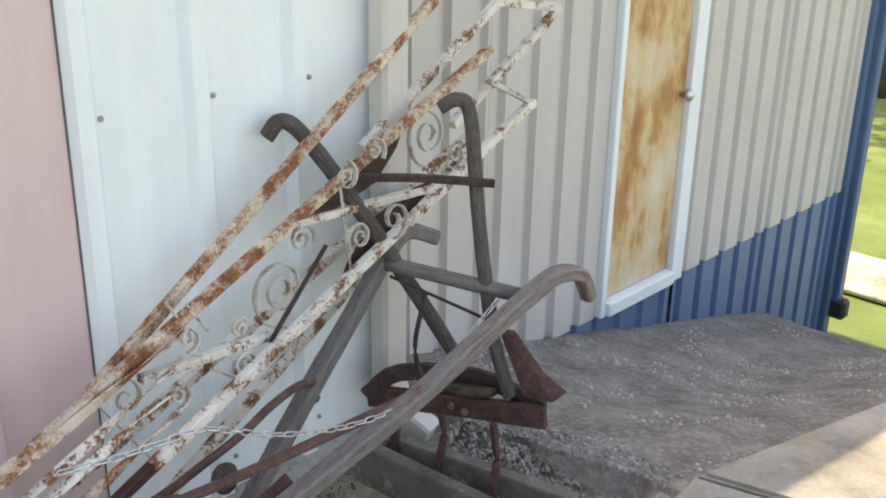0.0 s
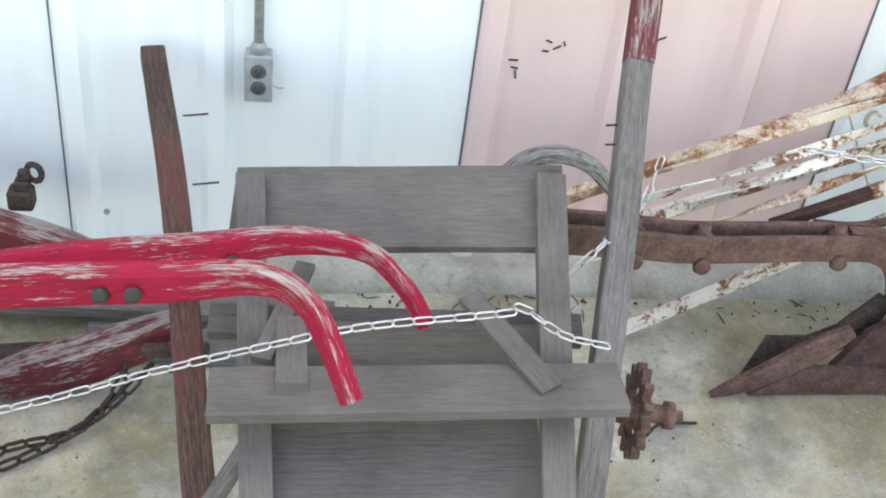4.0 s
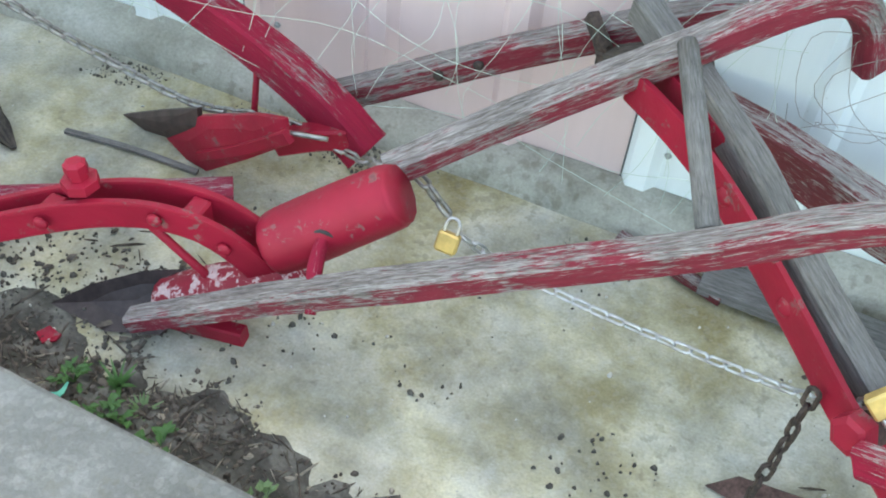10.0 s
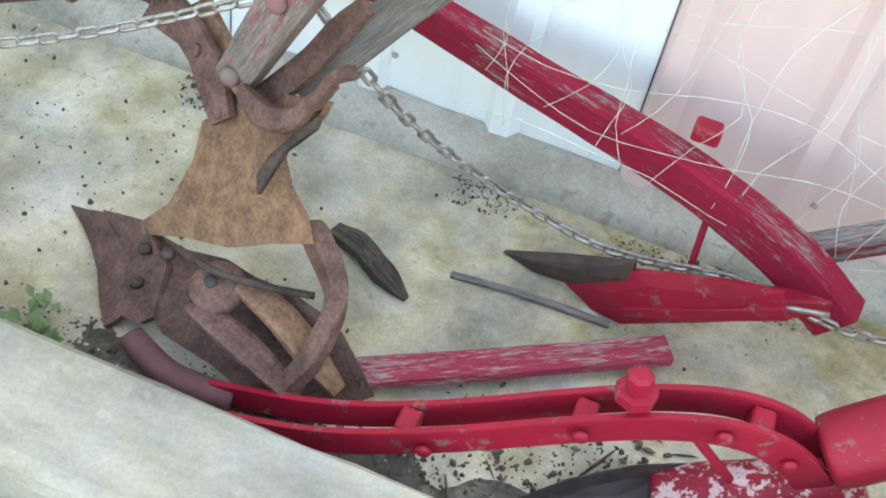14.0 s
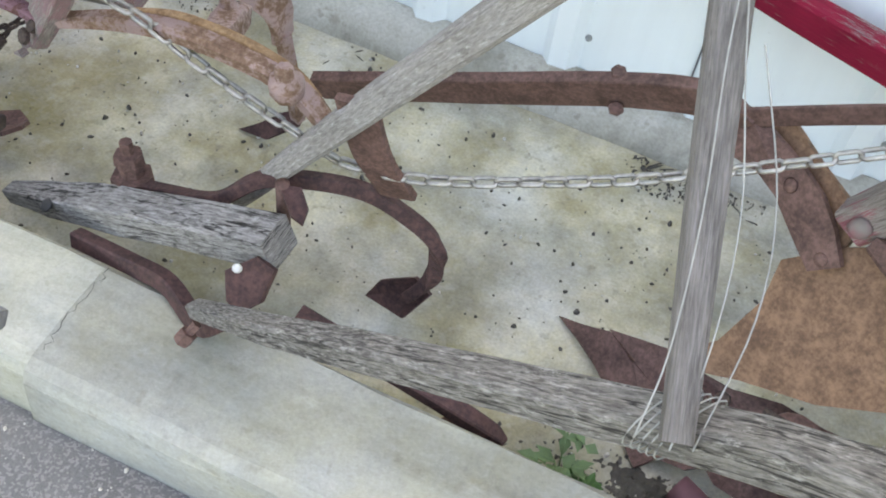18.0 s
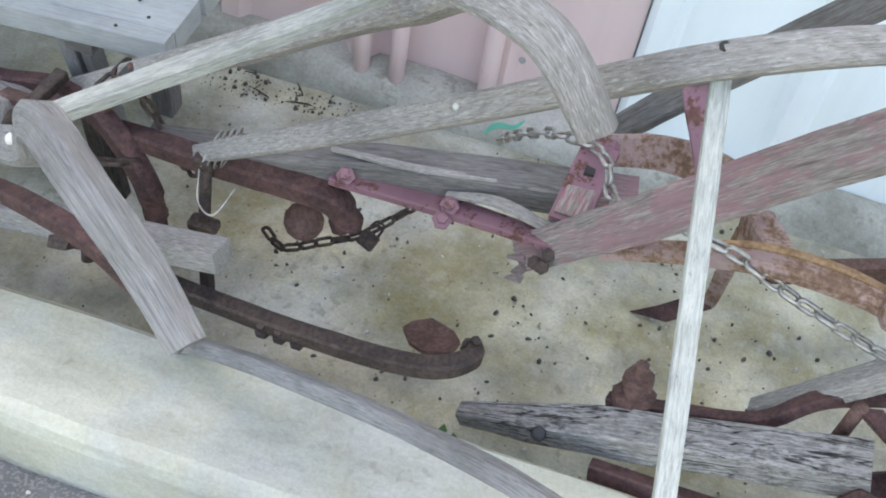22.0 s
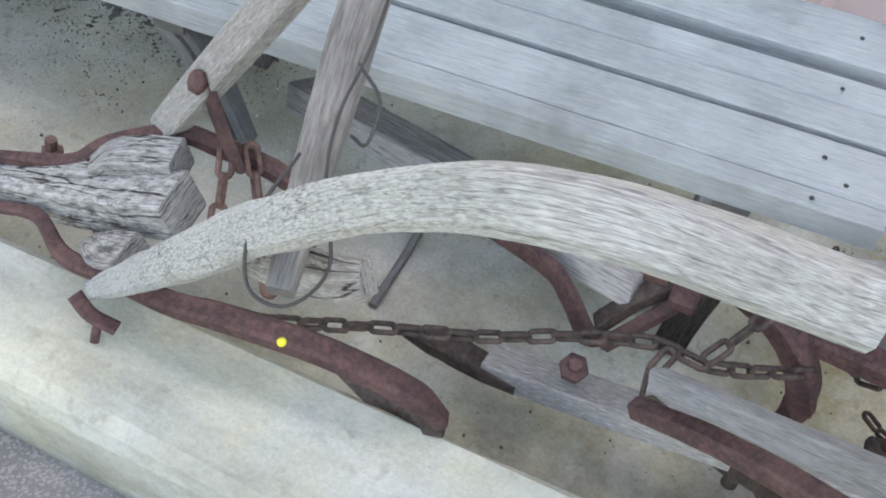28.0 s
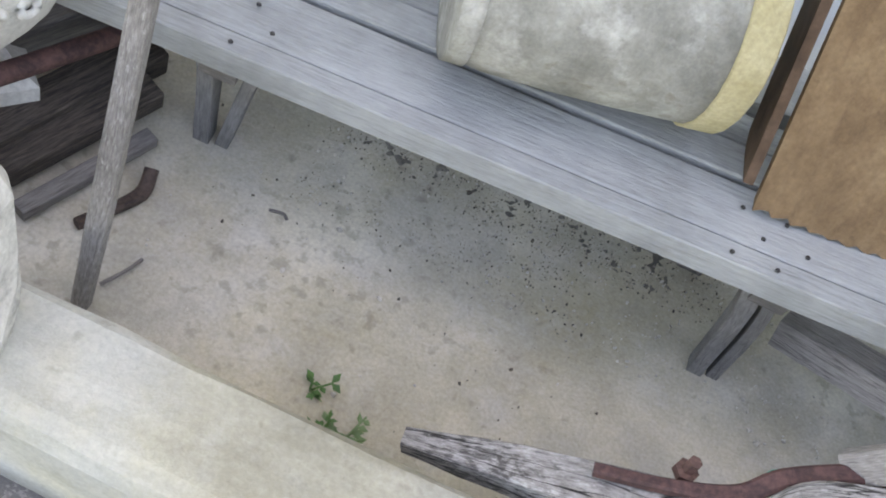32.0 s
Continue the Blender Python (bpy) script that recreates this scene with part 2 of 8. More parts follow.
WHITE_STEEL = steel_paint("white_steel", (0.82, 0.90, 0.91))
PINK_STEEL = steel_paint("pink_steel", (0.72, 0.555, 0.54), (0.2, 0.12, 0.12))
BEIGE_STEEL = steel_paint("beige_steel", (0.60, 0.58, 0.54))
BLUE_STEEL = steel_paint("blue_steel", (0.11, 0.21, 0.36))
TRIM_BLUE = steel_paint("trim_blue", (0.075, 0.15, 0.26))
def stained_door():
    """Cream paint with broad soft runs of orange rust."""
    m, nt, bs = material("rusting_door")
    oc = coords(nt)
    e = mix(nt, 0.35, noise_tex(nt, oc, 1, 5, 0.55, (3.0, 3.0, 2.2)), noise_tex(nt, oc, 1, 5, 0.6, (9, 9, 2.2)))
    col = ramp(nt, e, [(0.40, (0.70, 0.64, 0.48)), (0.50, (0.66, 0.50, 0.28)), (0.56, (0.52, 0.27, 0.10)), (0.64, (0.34, 0.13, 0.05))])
    col = mix(nt, 0.3, col, ramp(nt, noise_tex(nt, oc, 90, 5), [(0.35, (0.75, 0.7, 0.65)), (0.65, (1, 1, 1))]), "MULTIPLY")
    nt.links.new(col, bs.inputs["Base Color"])
    bs.inputs["Roughness"].default_value = 0.6
    return m


DOOR_RUST = stained_door()
SLAB = mineral("slab_concrete", [(0.34, (0.25, 0.243, 0.207)), (0.45, (0.355, 0.345, 0.297)), (0.53, (0.455, 0.442, 0.39)), (0.64, (0.62, 0.615, 0.57))], 4.2, 160, ((0.27, 0.235, 0.13), 0.53), aggregate=0.12, spots=0.36, tint=0.68, fade=(-3.2, -2.2))
KERB = mineral("kerb_concrete", [(0.32, (0.245, 0.243, 0.21)), (0.45, (0.36, 0.365, 0.33)), (0.56, (0.45, 0.46, 0.425)), (0.68, (0.555, 0.565, 0.53))], 3.2, 140, ((0.30, 0.265, 0.18), 0.54), aggregate=0.06, spots=0.26, grain=0.4, streak=(0.6, 1.6, 1.6), tint=0.42)
OLD_KERB = mineral("old_kerb_concrete", [(0.32, (0.19, 0.188, 0.163)), (0.45, (0.282, 0.286, 0.258)), (0.56, (0.358, 0.364, 0.336)), (0.68, (0.442, 0.449, 0.42))], 3.2, 140, ((0.30, 0.265, 0.18), 0.54), aggregate=0.06, spots=0.26, grain=0.4, streak=(0.6, 1.6, 1.6), tint=0.42)
PAVING = mineral("paving_concrete", [(0.32, (0.157, 0.154, 0.135)), (0.45, (0.235, 0.233, 0.213)), (0.56, (0.3, 0.3, 0.278)), (0.68, (0.374, 0.374, 0.352))], 3.0, 140, ((0.27, 0.235, 0.15), 0.57), aggregate=0.08, spots=0.2, grain=0.35, tint=0.5)
OLD_PAVING = mineral("old_paving_concrete", [(0.32, (0.115, 0.112, 0.10)), (0.45, (0.17, 0.168, 0.156)), (0.56, (0.215, 0.213, 0.20)), (0.68, (0.27, 0.268, 0.255))], 3.0, 140, ((0.22, 0.20, 0.15), 0.57), aggregate=0.1, spots=0.25, grain=0.4)
SILL = mineral("sill_concrete", [(0.3, (0.26, 0.25, 0.21)), (0.5, (0.40, 0.39, 0.34)), (0.75, (0.52, 0.51, 0.46))], 6.0, 120, spots=0.4)
ASPHALT = mineral("asphalt", [(0.3, (0.15, 0.15, 0.15)), (0.55, (0.205, 0.205, 0.203)), (0.75, (0.27, 0.268, 0.263))], 5.0, 420, rough=0.95, relief=0.006, aggregate=0.3, grain=0.7)
SOIL = mineral("soil", [(0.3, (0.05, 0.046, 0.04)), (0.5, (0.10, 0.093, 0.082)), (0.62, (0.19, 0.18, 0.16)), (0.8, (0.34, 0.33, 0.30))], 14, 120, relief=0.008)
GRASS = mineral("grass", [(0.3, (0.09, 0.14, 0.04)), (0.55, (0.15, 0.215, 0.07)), (0.75, (0.24, 0.30, 0.12))], 1.2, 60)
GREY_WOOD = wood("grey_wood", (0.152, 0.144, 0.137), (0.246, 0.235, 0.227))
SEAT_WOOD = wood("seat_wood", (0.132, 0.121, 0.113), (0.165, 0.153, 0.144), crack=(0.095, 0.086, 0.08), split=0.2)
PALE_WOOD = wood("pale_wood", (0.25, 0.237, 0.225), (0.37, 0.353, 0.338), crack=(0.14, 0.128, 0.115), lichen=0.1, size=0.75)
HOOK_WOOD = wood("brown_grey_wood", (0.075, 0.066, 0.06), (0.155, 0.14, 0.128))
DARK_WOOD = wood("dark_wood", (0.04, 0.034, 0.03), (0.11, 0.093, 0.08))
BENCH_WOOD = wood("bench_wood", (0.37, 0.392, 0.392), (0.43, 0.456, 0.456), crack=(0.27, 0.277, 0.275), split=0.2)
MID_WOOD = wood("mid_grey_wood", (0.20, 0.203, 0.207), (0.284, 0.287, 0.292), crack=(0.13, 0.13, 0.132), split=0.4, size=0.7)
LICHEN_WOOD = wood("lichen_wood", (0.235, 0.227, 0.216), (0.43, 0.42, 0.405), crack=(0.045, 0.042, 0.04), lichen=0.85, split=1.0)
BLEACHED_WOOD = wood("bleached_lichen_wood", (0.36, 0.366, 0.36), (0.60, 0.62, 0.62), crack=(0.13, 0.128, 0.124), lichen=0.5, split=0.5, size=0.42)
BLACK_LICHEN_WOOD = wood("black_lichen_wood", (0.15, 0.143, 0.132), (0.33, 0.32, 0.30), crack=(0.04, 0.037, 0.034), lichen=1.1, split=0.9)
RED_WOOD = wood("red_wood", (0.3, 0.27, 0.25), (0.50, 0.47, 0.45), paint=(0.33, 0.012, 0.042), wear=0.26, top=0.03)
RED_BOARD = wood("chipped_red_board", (0.36, 0.33, 0.31), (0.58, 0.55, 0.53), paint=(0.36, 0.012, 0.045), wear=0.31, top=0.045)
WORN_RED_WOOD = wood("worn_red_wood", (0.18, 0.15, 0.142), (0.42, 0.385, 0.37), paint=(0.22, 0.024, 0.04), wear=0.43, top=0.075, split=0.5)
MAROON_WOOD = wood("maroon_wood", (0.3, 0.26, 0.25), (0.48, 0.44, 0.42), paint=(0.165, 0.035, 0.04), wear=0.33, top=0.06)
PINKISH_WOOD = wood("pinkish_wood", (0.22, 0.19, 0.17), (0.38, 0.34, 0.31), paint=(0.3, 0.11, 0.13), wear=0.55)
RED_IRON = rust("red_iron", (0.28, 0.10, 0.10), (0.36, 0.15, 0.15), paint=(0.325, 0.010, 0.032), wear=0.29)
FLAKED_RED = rust("flaked_red_iron", (0.55, 0.40, 0.40), (0.68, 0.5, 0.5), paint=(0.29, 0.012, 0.032), wear=0.42, flake=34)
RED_OXIDE = rust("red_oxide", (0.055, 0.031, 0.030), (0.108, 0.056, 0.051))
RUST = rust("brown_rust", (0.088, 0.050, 0.042), (0.165, 0.094, 0.078))
ORANGE_RUST = rust("orange_rust", (0.15, 0.085, 0.054), (0.255, 0.148, 0.092))
DARK_RUST = rust("dark_rust", (0.038, 0.028, 0.025), (0.082, 0.058, 0.048))
RIDGE_RUST = rust("ridge_rust", (0.20, 0.115, 0.06), (0.33, 0.21, 0.12))
PINK_IRON = rust("pinkish_iron", (0.17, 0.10, 0.068), (0.28, 0.18, 0.12), paint=(0.32, 0.225, 0.21), wear=0.52, soft=0.04)
FLAKED_WHITE = rust("flaked_white_paint", (0.22, 0.1, 0.055), (0.40, 0.22, 0.12), paint=(0.72, 0.69, 0.61), wear=0.42, soft=0.03, flake=17)
ORANGE_RAIL = rust("rust_bleeding_rail", (0.24, 0.095, 0.045), (0.47, 0.235, 0.115), paint=(0.66, 0.58, 0.46), wear=0.53, soft=0.06, flake=16)
ZINC = plain("zinc_chain", (0.62, 0.63, 0.64), 0.32, 0.9)
OLD_CHAIN = plain("old_chain_steel", (0.40, 0.385, 0.36), 0.42, 0.8, 0.5)
BRASS = plain("padlock_brass", (0.66, 0.47, 0.18), 0.42, 0.55)
GREY_BOX = plain("grey_box", (0.32, 0.35, 0.35), 0.5)
BLACKISH = plain("blackish", (0.03, 0.03, 0.03), 0.6)


# ---- mesh helpers ----
ORIGIN = {}


def thing(name, at, label, category, group=""):
    ob = new(name)
    ob.location = at
    ob.empty_display_size = 0.05
    ORIGIN[ob.name] = Vector(at)
    return tagged(ob, label, category, group)


def finish(name, verts, faces, mat, parent=None, label="", uvs=None, smooth=False):
    """One mesh object from world-space vertices, under a thing or a part."""
    off = ORIGIN[parent.name] if parent is not None else Vector((0, 0, 0))
    me = bpy.data.meshes.new(name)
    me.from_pydata([tuple(Vector(v) - off) for v in verts], [], faces)
    if uvs:
        layer = me.uv_layers.new(name="UVMap")
        for p in me.polygons:
            for li, uv in zip(p.loop_indices, uvs[p.index]):
                layer.data[li].uv = uv
    me.materials.append(mat)
    me.polygons.foreach_set("use_smooth", [smooth] * len(me.polygons))
    me.update()
    ob = new(name, me)
    if parent is not None:
        ob.parent = parent
        ORIGIN[ob.name] = off
    else:
        ORIGIN[ob.name] = Vector((0, 0, 0))
    if label:
        tagged(ob, label)
    return ob


def part(name, bm, mat, parent=None, label="", smooth=False):
    """A bmesh in world space as one mesh object; box-mapped so that wood grain follows its longest side."""
    bm.normal_update()
    lo = [min(v.co[i] for v in bm.verts) for i in range(3)]
    hi = [max(v.co[i] for v in bm.verts) for i in range(3)]
    size = [hi[i] - lo[i] for i in range(3)]
    ax = size.index(max(size))
    verts = [v.co.copy() for v in bm.verts]
    bm.verts.index_update()
    faces, uvs = [], []
    for f in bm.faces:
        faces.append([v.index for v in f.verts])
        n = f.normal
        k = max(range(3), key=lambda i: abs(n[i]))
        others = [i for i in range(3) if i != k]
        if k == ax:
            uvs.append([(v.co[others[0]] * 3, v.co[others[1]] * 0.5) for v in f.verts])
        else:
            o = [i for i in others if i != ax][0]
            uvs.append([(v.co[ax], v.co[o] + 0.37 * k) for v in f.verts])
    bm.free()
    return finish(name, verts, faces, mat, parent, label, uvs, smooth)


def box(size, at, m=None, chamfer=0.003):
    """A box with chamfered edges, centred at at (or placed by m)."""
    bm = bmesh.new()
    bmesh.ops.create_cube(bm, size=1)
    for v in bm.verts:
        v.co = Vector((v.co.x * size[0], v.co.y * size[1], v.co.z * size[2]))
    if chamfer:
        bmesh.ops.bevel(bm, geom=bm.edges[:], offset=min(chamfer, min(size) * 0.4), segments=1, affect="EDGES")
    t = (m if m is not None else Matrix()) @ Matrix.Translation(at) if m is not None else Matrix.Translation(at)
    bmesh.ops.transform(bm, matrix=t, verts=bm.verts)
    return bm


def spline(pts, n):
    """A Catmull-Rom curve through pts (any dimension), n steps a span."""
    p = [np.array(q, float) for q in pts]
    p = [2 * p[0] - p[1]] + p + [2 * p[-1] - p[-2]]
    out = []
    for i in range(1, len(p) - 2):
        for k in range(n):
            t = k / n
            out.append(0.5 * (2 * p[i] + (p[i + 1] - p[i - 1]) * t + (2 * p[i - 1] - 5 * p[i] + 4 * p[i + 1] - p[i + 2]) * t * t
                              + (3 * p[i] - p[i - 1] - 3 * p[i + 1] + p[i + 2]) * t ** 3))
    out.append(p[-2])
    return out


def section(kind, rnd=0.2):
    if kind == "round":
        return [(math.cos(a), math.sin(a)) for a in [i * math.tau / 12 for i in range(12)]]
    c = 1 - rnd
    return [(1, -c), (1, c), (c, 1), (-c, 1), (-1, c), (-1, -c), (-c, -1), (c, -1)]


def sweep(name, pts, w, h, mat, parent=None, kind="rect", up=(0, 0, 1), n=6, rnd=0.2, rough=0.0, twist=0.0, label="", seed=0, ends=1.0, straight=False):
    """A bar along pts: w across, h along up (full sizes, one number or one a point); rough: how uneven its faces are."""
    k = len(pts)
    ws = w if isinstance(w, (list, tuple)) else [w] * k
    hs = h if isinstance(h, (list, tuple)) else [h] * k
    ctrl = [(*p, a, b) for p, a, b in zip(pts, ws, hs)]
    if straight or k == 2:
        line = []
        for a, b in zip(ctrl[:-1], ctrl[1:]):
            m = max(n, 2)
            line += [np.array(a) + (np.array(b) - np.array(a)) * j / m for j in range(m)]
        line.append(np.array(ctrl[-1]))
    else:
        line = spline(ctrl, n)
    sec = section(kind, rnd)
    m = len(sec)
    verts, vs = [], []
    run, last = 0.0, None
    runs = []
    u0 = (seed * 0.731) % 5.0
    for i, q in enumerate(line):
        c = Vector(q[:3])
        a, b = Vector(line[max(i - 1, 0)][:3]), Vector(line[min(i + 1, len(line) - 1)][:3])
        d = (b - a).normalized()
        side = d.cross(Vector(up))
        if side.length < 1e-4:
            side = d.cross(Vector((0.3, 1, 0.1)))
        side.normalize()
        top = side.cross(d).normalized()
        if twist:
            r = Matrix.Rotation(twist * i / (len(line) - 1), 3, d)
            side, top = r @ side, r @ top
        if last is not None:
            run += (c - last).length
        last = c
        runs.append(run)
        e = ends if i in (0, len(line) - 1) else 1.0
        for j, (x, y) in enumerate(sec):
            k2 = 1.0
            if rough:
                k2 += rough * noise.noise(Vector((run * 9 + seed * 7.1, j * 0.8, seed * 3.3))) + rough * 0.5 * noise.noise(Vector((run * 31 + seed, j * 1.7, 9.1)))
            verts.append(c + side * (x * q[3] / 2 * k2 * e) + top * (y * q[4] / 2 * k2 * e))
    per = [0.0]
    for j in range(m):
        x0, y0 = sec[j]
        x1, y1 = sec[(j + 1) % m]
        per.append(per[-1] + math.hypot((x1 - x0) * ws[0] / 2, (y1 - y0) * hs[0] / 2))
    faces, uvs = [], []
    for i in range(len(line) - 1):
        for j in range(m):
            j2 = (j + 1) % m
            faces.append((i * m + j, i * m + j2, (i + 1) * m + j2, (i + 1) * m + j))
            uvs.append(((runs[i] + u0, per[j] + u0), (runs[i] + u0, per[j + 1] + u0), (runs[i + 1] + u0, per[j + 1] + u0), (runs[i + 1] + u0, per[j] + u0)))
    for base, order in ((0, range(m - 1, -1, -1)), ((len(line) - 1) * m, range(m))):
        f = [base + j for j in order]
        faces.append(f)
        uvs.append([(sec[j][0] * 0.05, sec[j][1] * 0.05) for j in order])
    return finish(name, verts, faces, mat, parent, label, uvs, kind == "round")


def plate(name, outline, thick, mat, parent=None, label="", bend=None, normal=None, smooth=False):
    """A plate: a closed outline of 3D points (nearly planar), given thickness along its normal; bend: moves each point (p -> p)."""
    p = [Vector(q) for q in outline]
    c = sum(p, Vector()) / len(p)
    nn = Vector()
    for i in range(len(p)):
        nn += (p[i] - c).cross(p[(i + 1) % len(p)] - c)
    nn = Vector(normal).normalized() if normal else nn.normalized()
    rings = []
    verts = []
    # inner ring gives the plate an even, slightly dished face
    for s, k in ((1, 1.0), (1, 0.55), (-1, 1.0), (-1, 0.55)):
        rings.append(len(verts))
        for q in p:
            v = c + (q - c) * k + nn * (s * thick / 2)
            if bend is not None and k < 1:
                v = v + nn * bend
            verts.append(v)
    cu, cd = len(verts), len(verts) + 1
    b = bend or 0
    verts += [c + nn * (thick / 2 + b * 1.2), c + nn * (-thick / 2 + b * 1.2)]
    m = len(p)
    faces = []
    for i in range(m):
        j = (i + 1) % m
        faces += [(rings[0] + i, rings[0] + j, rings[1] + j, rings[1] + i), (rings[1] + i, rings[1] + j, cu),
                  (rings[2] + j, rings[2] + i, rings[3] + i, rings[3] + j), (rings[3] + j, rings[3] + i, cd),
                  (rings[0] + j, rings[0] + i, rings[2] + i, rings[2] + j)]
    uvs = [[(verts[i].x, verts[i].z + verts[i].y) for i in f] for f in faces]
    return finish(name, verts, faces, mat, parent, label, uvs, smooth)


def lathe(name, rings, mat, parent=None, m=None, seg=16, label="", smooth=True):
    """A turned body from (radius, height) rings along local z, placed by m."""
    m = m if m is not None else Matrix()
    verts, faces = [], []
    for r, z in rings:
        for i in range(seg):
            a = i * math.tau / seg
            verts.append(m @ Vector((r * math.cos(a), r * math.sin(a), z)))
    for k in range(len(rings) - 1):
        for i in range(seg):
            j = (i + 1) % seg
            faces.append((k * seg + i, k * seg + j, (k + 1) * seg + j, (k + 1) * seg + i))
    faces.append([i for i in range(seg - 1, -1, -1)])
    faces.append([(len(rings) - 1) * seg + i for i in range(seg)])
    return finish(name, verts, faces, mat, parent, label, None, smooth)


def aim(at, direction, roll=0.0):
    """A frame at at whose z runs along direction."""
    return Matrix.Translation(at) @ Vector(direction).to_track_quat("Z", "Y").to_matrix().to_4x4() @ pose(0, 0, 0, 0, 0, roll)


def bolt(at, direction, r, length, mat, parent, name="bolt", hexhead=True):
    """A bolt: square or hexagonal head on a short shank."""
    return lathe(name, [(r * 0.55, 0), (r * 0.55, length * 0.45), (r, length * 0.46), (r, length * 0.9), (r * 0.8, length)], mat, parent, aim(at, direction), 6 if hexhead else 10, "", not hexhead)


def link_mesh(name, length, width, wire, mat):
    """One chain link lying along x in the xy plane."""
    seg, ring = 12, 6
    verts, faces = [], []
    straight = max(length - width, 0) / 2
    r = width / 2 - wire
    for i in range(seg):
        a = i * math.tau / seg + math.pi / seg
        cx = math.copysign(straight, math.cos(a))
        c = Vector((cx + r * math.cos(a), r * math.sin(a), 0))
        out = Vector((math.cos(a), math.sin(a), 0))
        for j in range(ring):
            b = j * math.tau / ring
            verts.append(c + out * (wire * math.cos(b)) + Vector((0, 0, wire * math.sin(b))))
    for i in range(seg):
        for j in range(ring):
            i2, j2 = (i + 1) % seg, (j + 1) % ring
            faces.append((i * ring + j, i2 * ring + j, i2 * ring + j2, i * ring + j2))
    me = bpy.data.meshes.new(name)
    me.from_pydata(verts, [], faces)
    me.materials.append(mat)
    me.polygons.foreach_set("use_smooth", [True] * len(me.polygons))
    me.update()
    return me


def chain(name, pts, length, width, wire, mat, label, group="", roll0=0.0):
    """A chain through pts; each link is a part of it."""
    path = spline([tuple(p) for p in pts], 10)
    path = [Vector(p) for p in path]
    th = thing(name, tuple(path[0]), label, "chain", group)
    me = link_mesh("chain_link", length, width, wire, mat)
    pitch = length - 2.4 * wire
    acc, k, i = 0.0, 0, 0
    cum = [0.0]
    for a, b in zip(path[:-1], path[1:]):
        cum.append(cum[-1] + (b - a).length)
    n = int(cum[-1] / pitch)
    for k in range(n):
        s0 = (k + 0.5) * pitch
        while i < len(path) - 2 and cum[i + 1] < s0:
            i += 1
        f = (s0 - cum[i]) / max(cum[i + 1] - cum[i], 1e-6)
        c = path[i].lerp(path[i + 1], f)
        d = (path[min(i + 2, len(path) - 1)] - path[max(i - 1, 0)]).normalized()
        q = d.to_track_quat("X", "Z").to_matrix().to_4x4()
        ob = new("link", me)
        ob.parent = th
        ob.matrix_basis = Matrix.Translation(c - th.location) @ q @ pose(0, 0, 0, (90 if k % 2 else 0) + roll0 + random.uniform(-14, 14), 0, 0)
    return th

# ---- building with white and pink sheet panels ----
def rib_profile(width, pitch, first, depth=0.026, groove=0.0):
    """Offsets (x, depth) across one sheet: trapezoid ribs, or raised pans parted by grooves of the given width."""
    lo, hi = (depth, 0.0) if groove else (0.0, depth)
    prof = [(0.0, lo)]
    x = first
    foot, top = (groove / 2 + 0.012, groove / 2) if groove else (0.04, 0.02)
    while x < width - 0.02:
        prof += [(x - foot, lo), (x - top, hi), (x + top, hi), (x + foot, lo)]
        x += pitch
    prof.append((width, lo))
    return [q for q in prof if 0 <= q[0] <= width]


def sheet(name, x0, width, y, z0, z1, mat, parent, pitch=0.3048, first=0.036, depth=0.026, label="", groove=0.0):
    prof = sorted(rib_profile(width, pitch, first, depth, groove))
    zs = [z0, z0 + 0.02, (z0 + z1) / 2, z1]
    verts, faces = [], []
    for z in zs:
        for x, d in prof:
            verts.append((x0 + x, y - d, z))
    m = len(prof)
    for i in range(len(zs) - 1):
        for j in range(m - 1):
            faces.append((i * m + j, i * m + j + 1, (i + 1) * m + j + 1, (i + 1) * m + j))
    return finish(name, verts, faces, mat, parent, label)


PANEL = 0.9144
LAP = plain("lap_shadow_sealant", (0.16, 0.16, 0.17), 0.7)
EAVE_Z, EAVE_B, BASE_Z = 3.6, 3.0, 0.062
wall_a = part("wall_shop", box((12.7, 0.2, 3.7), (-1.7, 0.104, 1.75), None, 0.0), SILL)
tagged(wall_a, "shop wall clad in ribbed white and pink steel sheets", "wall", kind="structure")
for k in range(-7, 5):
    pink = k % 3 == 0
    end = 4.64 if k == 4 else (k + 1) * PANEL
    sheet("panel", k * PANEL + 0.0015, end - k * PANEL - 0.003, -0.002, BASE_Z, EAVE_Z, PINK_STEEL if pink else WHITE_STEEL, wall_a,
          label="faded pink ribbed steel sheet" if pink else "white ribbed steel sheet")
# dark lap lines between sheets and the screws
for k in range(-7, 5):
    part("lap", box((0.003, 0.003, EAVE_Z - BASE_Z), (k * PANEL + 0.001, -0.0045, (EAVE_Z + BASE_Z) / 2), None, 0), LAP, wall_a)
for row in (0.16, 1.19, 2.3):
    for k in range(-20, 15):
        x = k * 0.3048 + 0.085
        if x < 4.6:
            lathe("screw", [(0.008, 0), (0.008, 0.003), (0.005, 0.004), (0.005, 0.008)], GREY_BOX, wall_a, aim((x, -0.003, row + 0.004 * math.sin(k * 5)), (0, -1, 0)), 6, smooth=False)

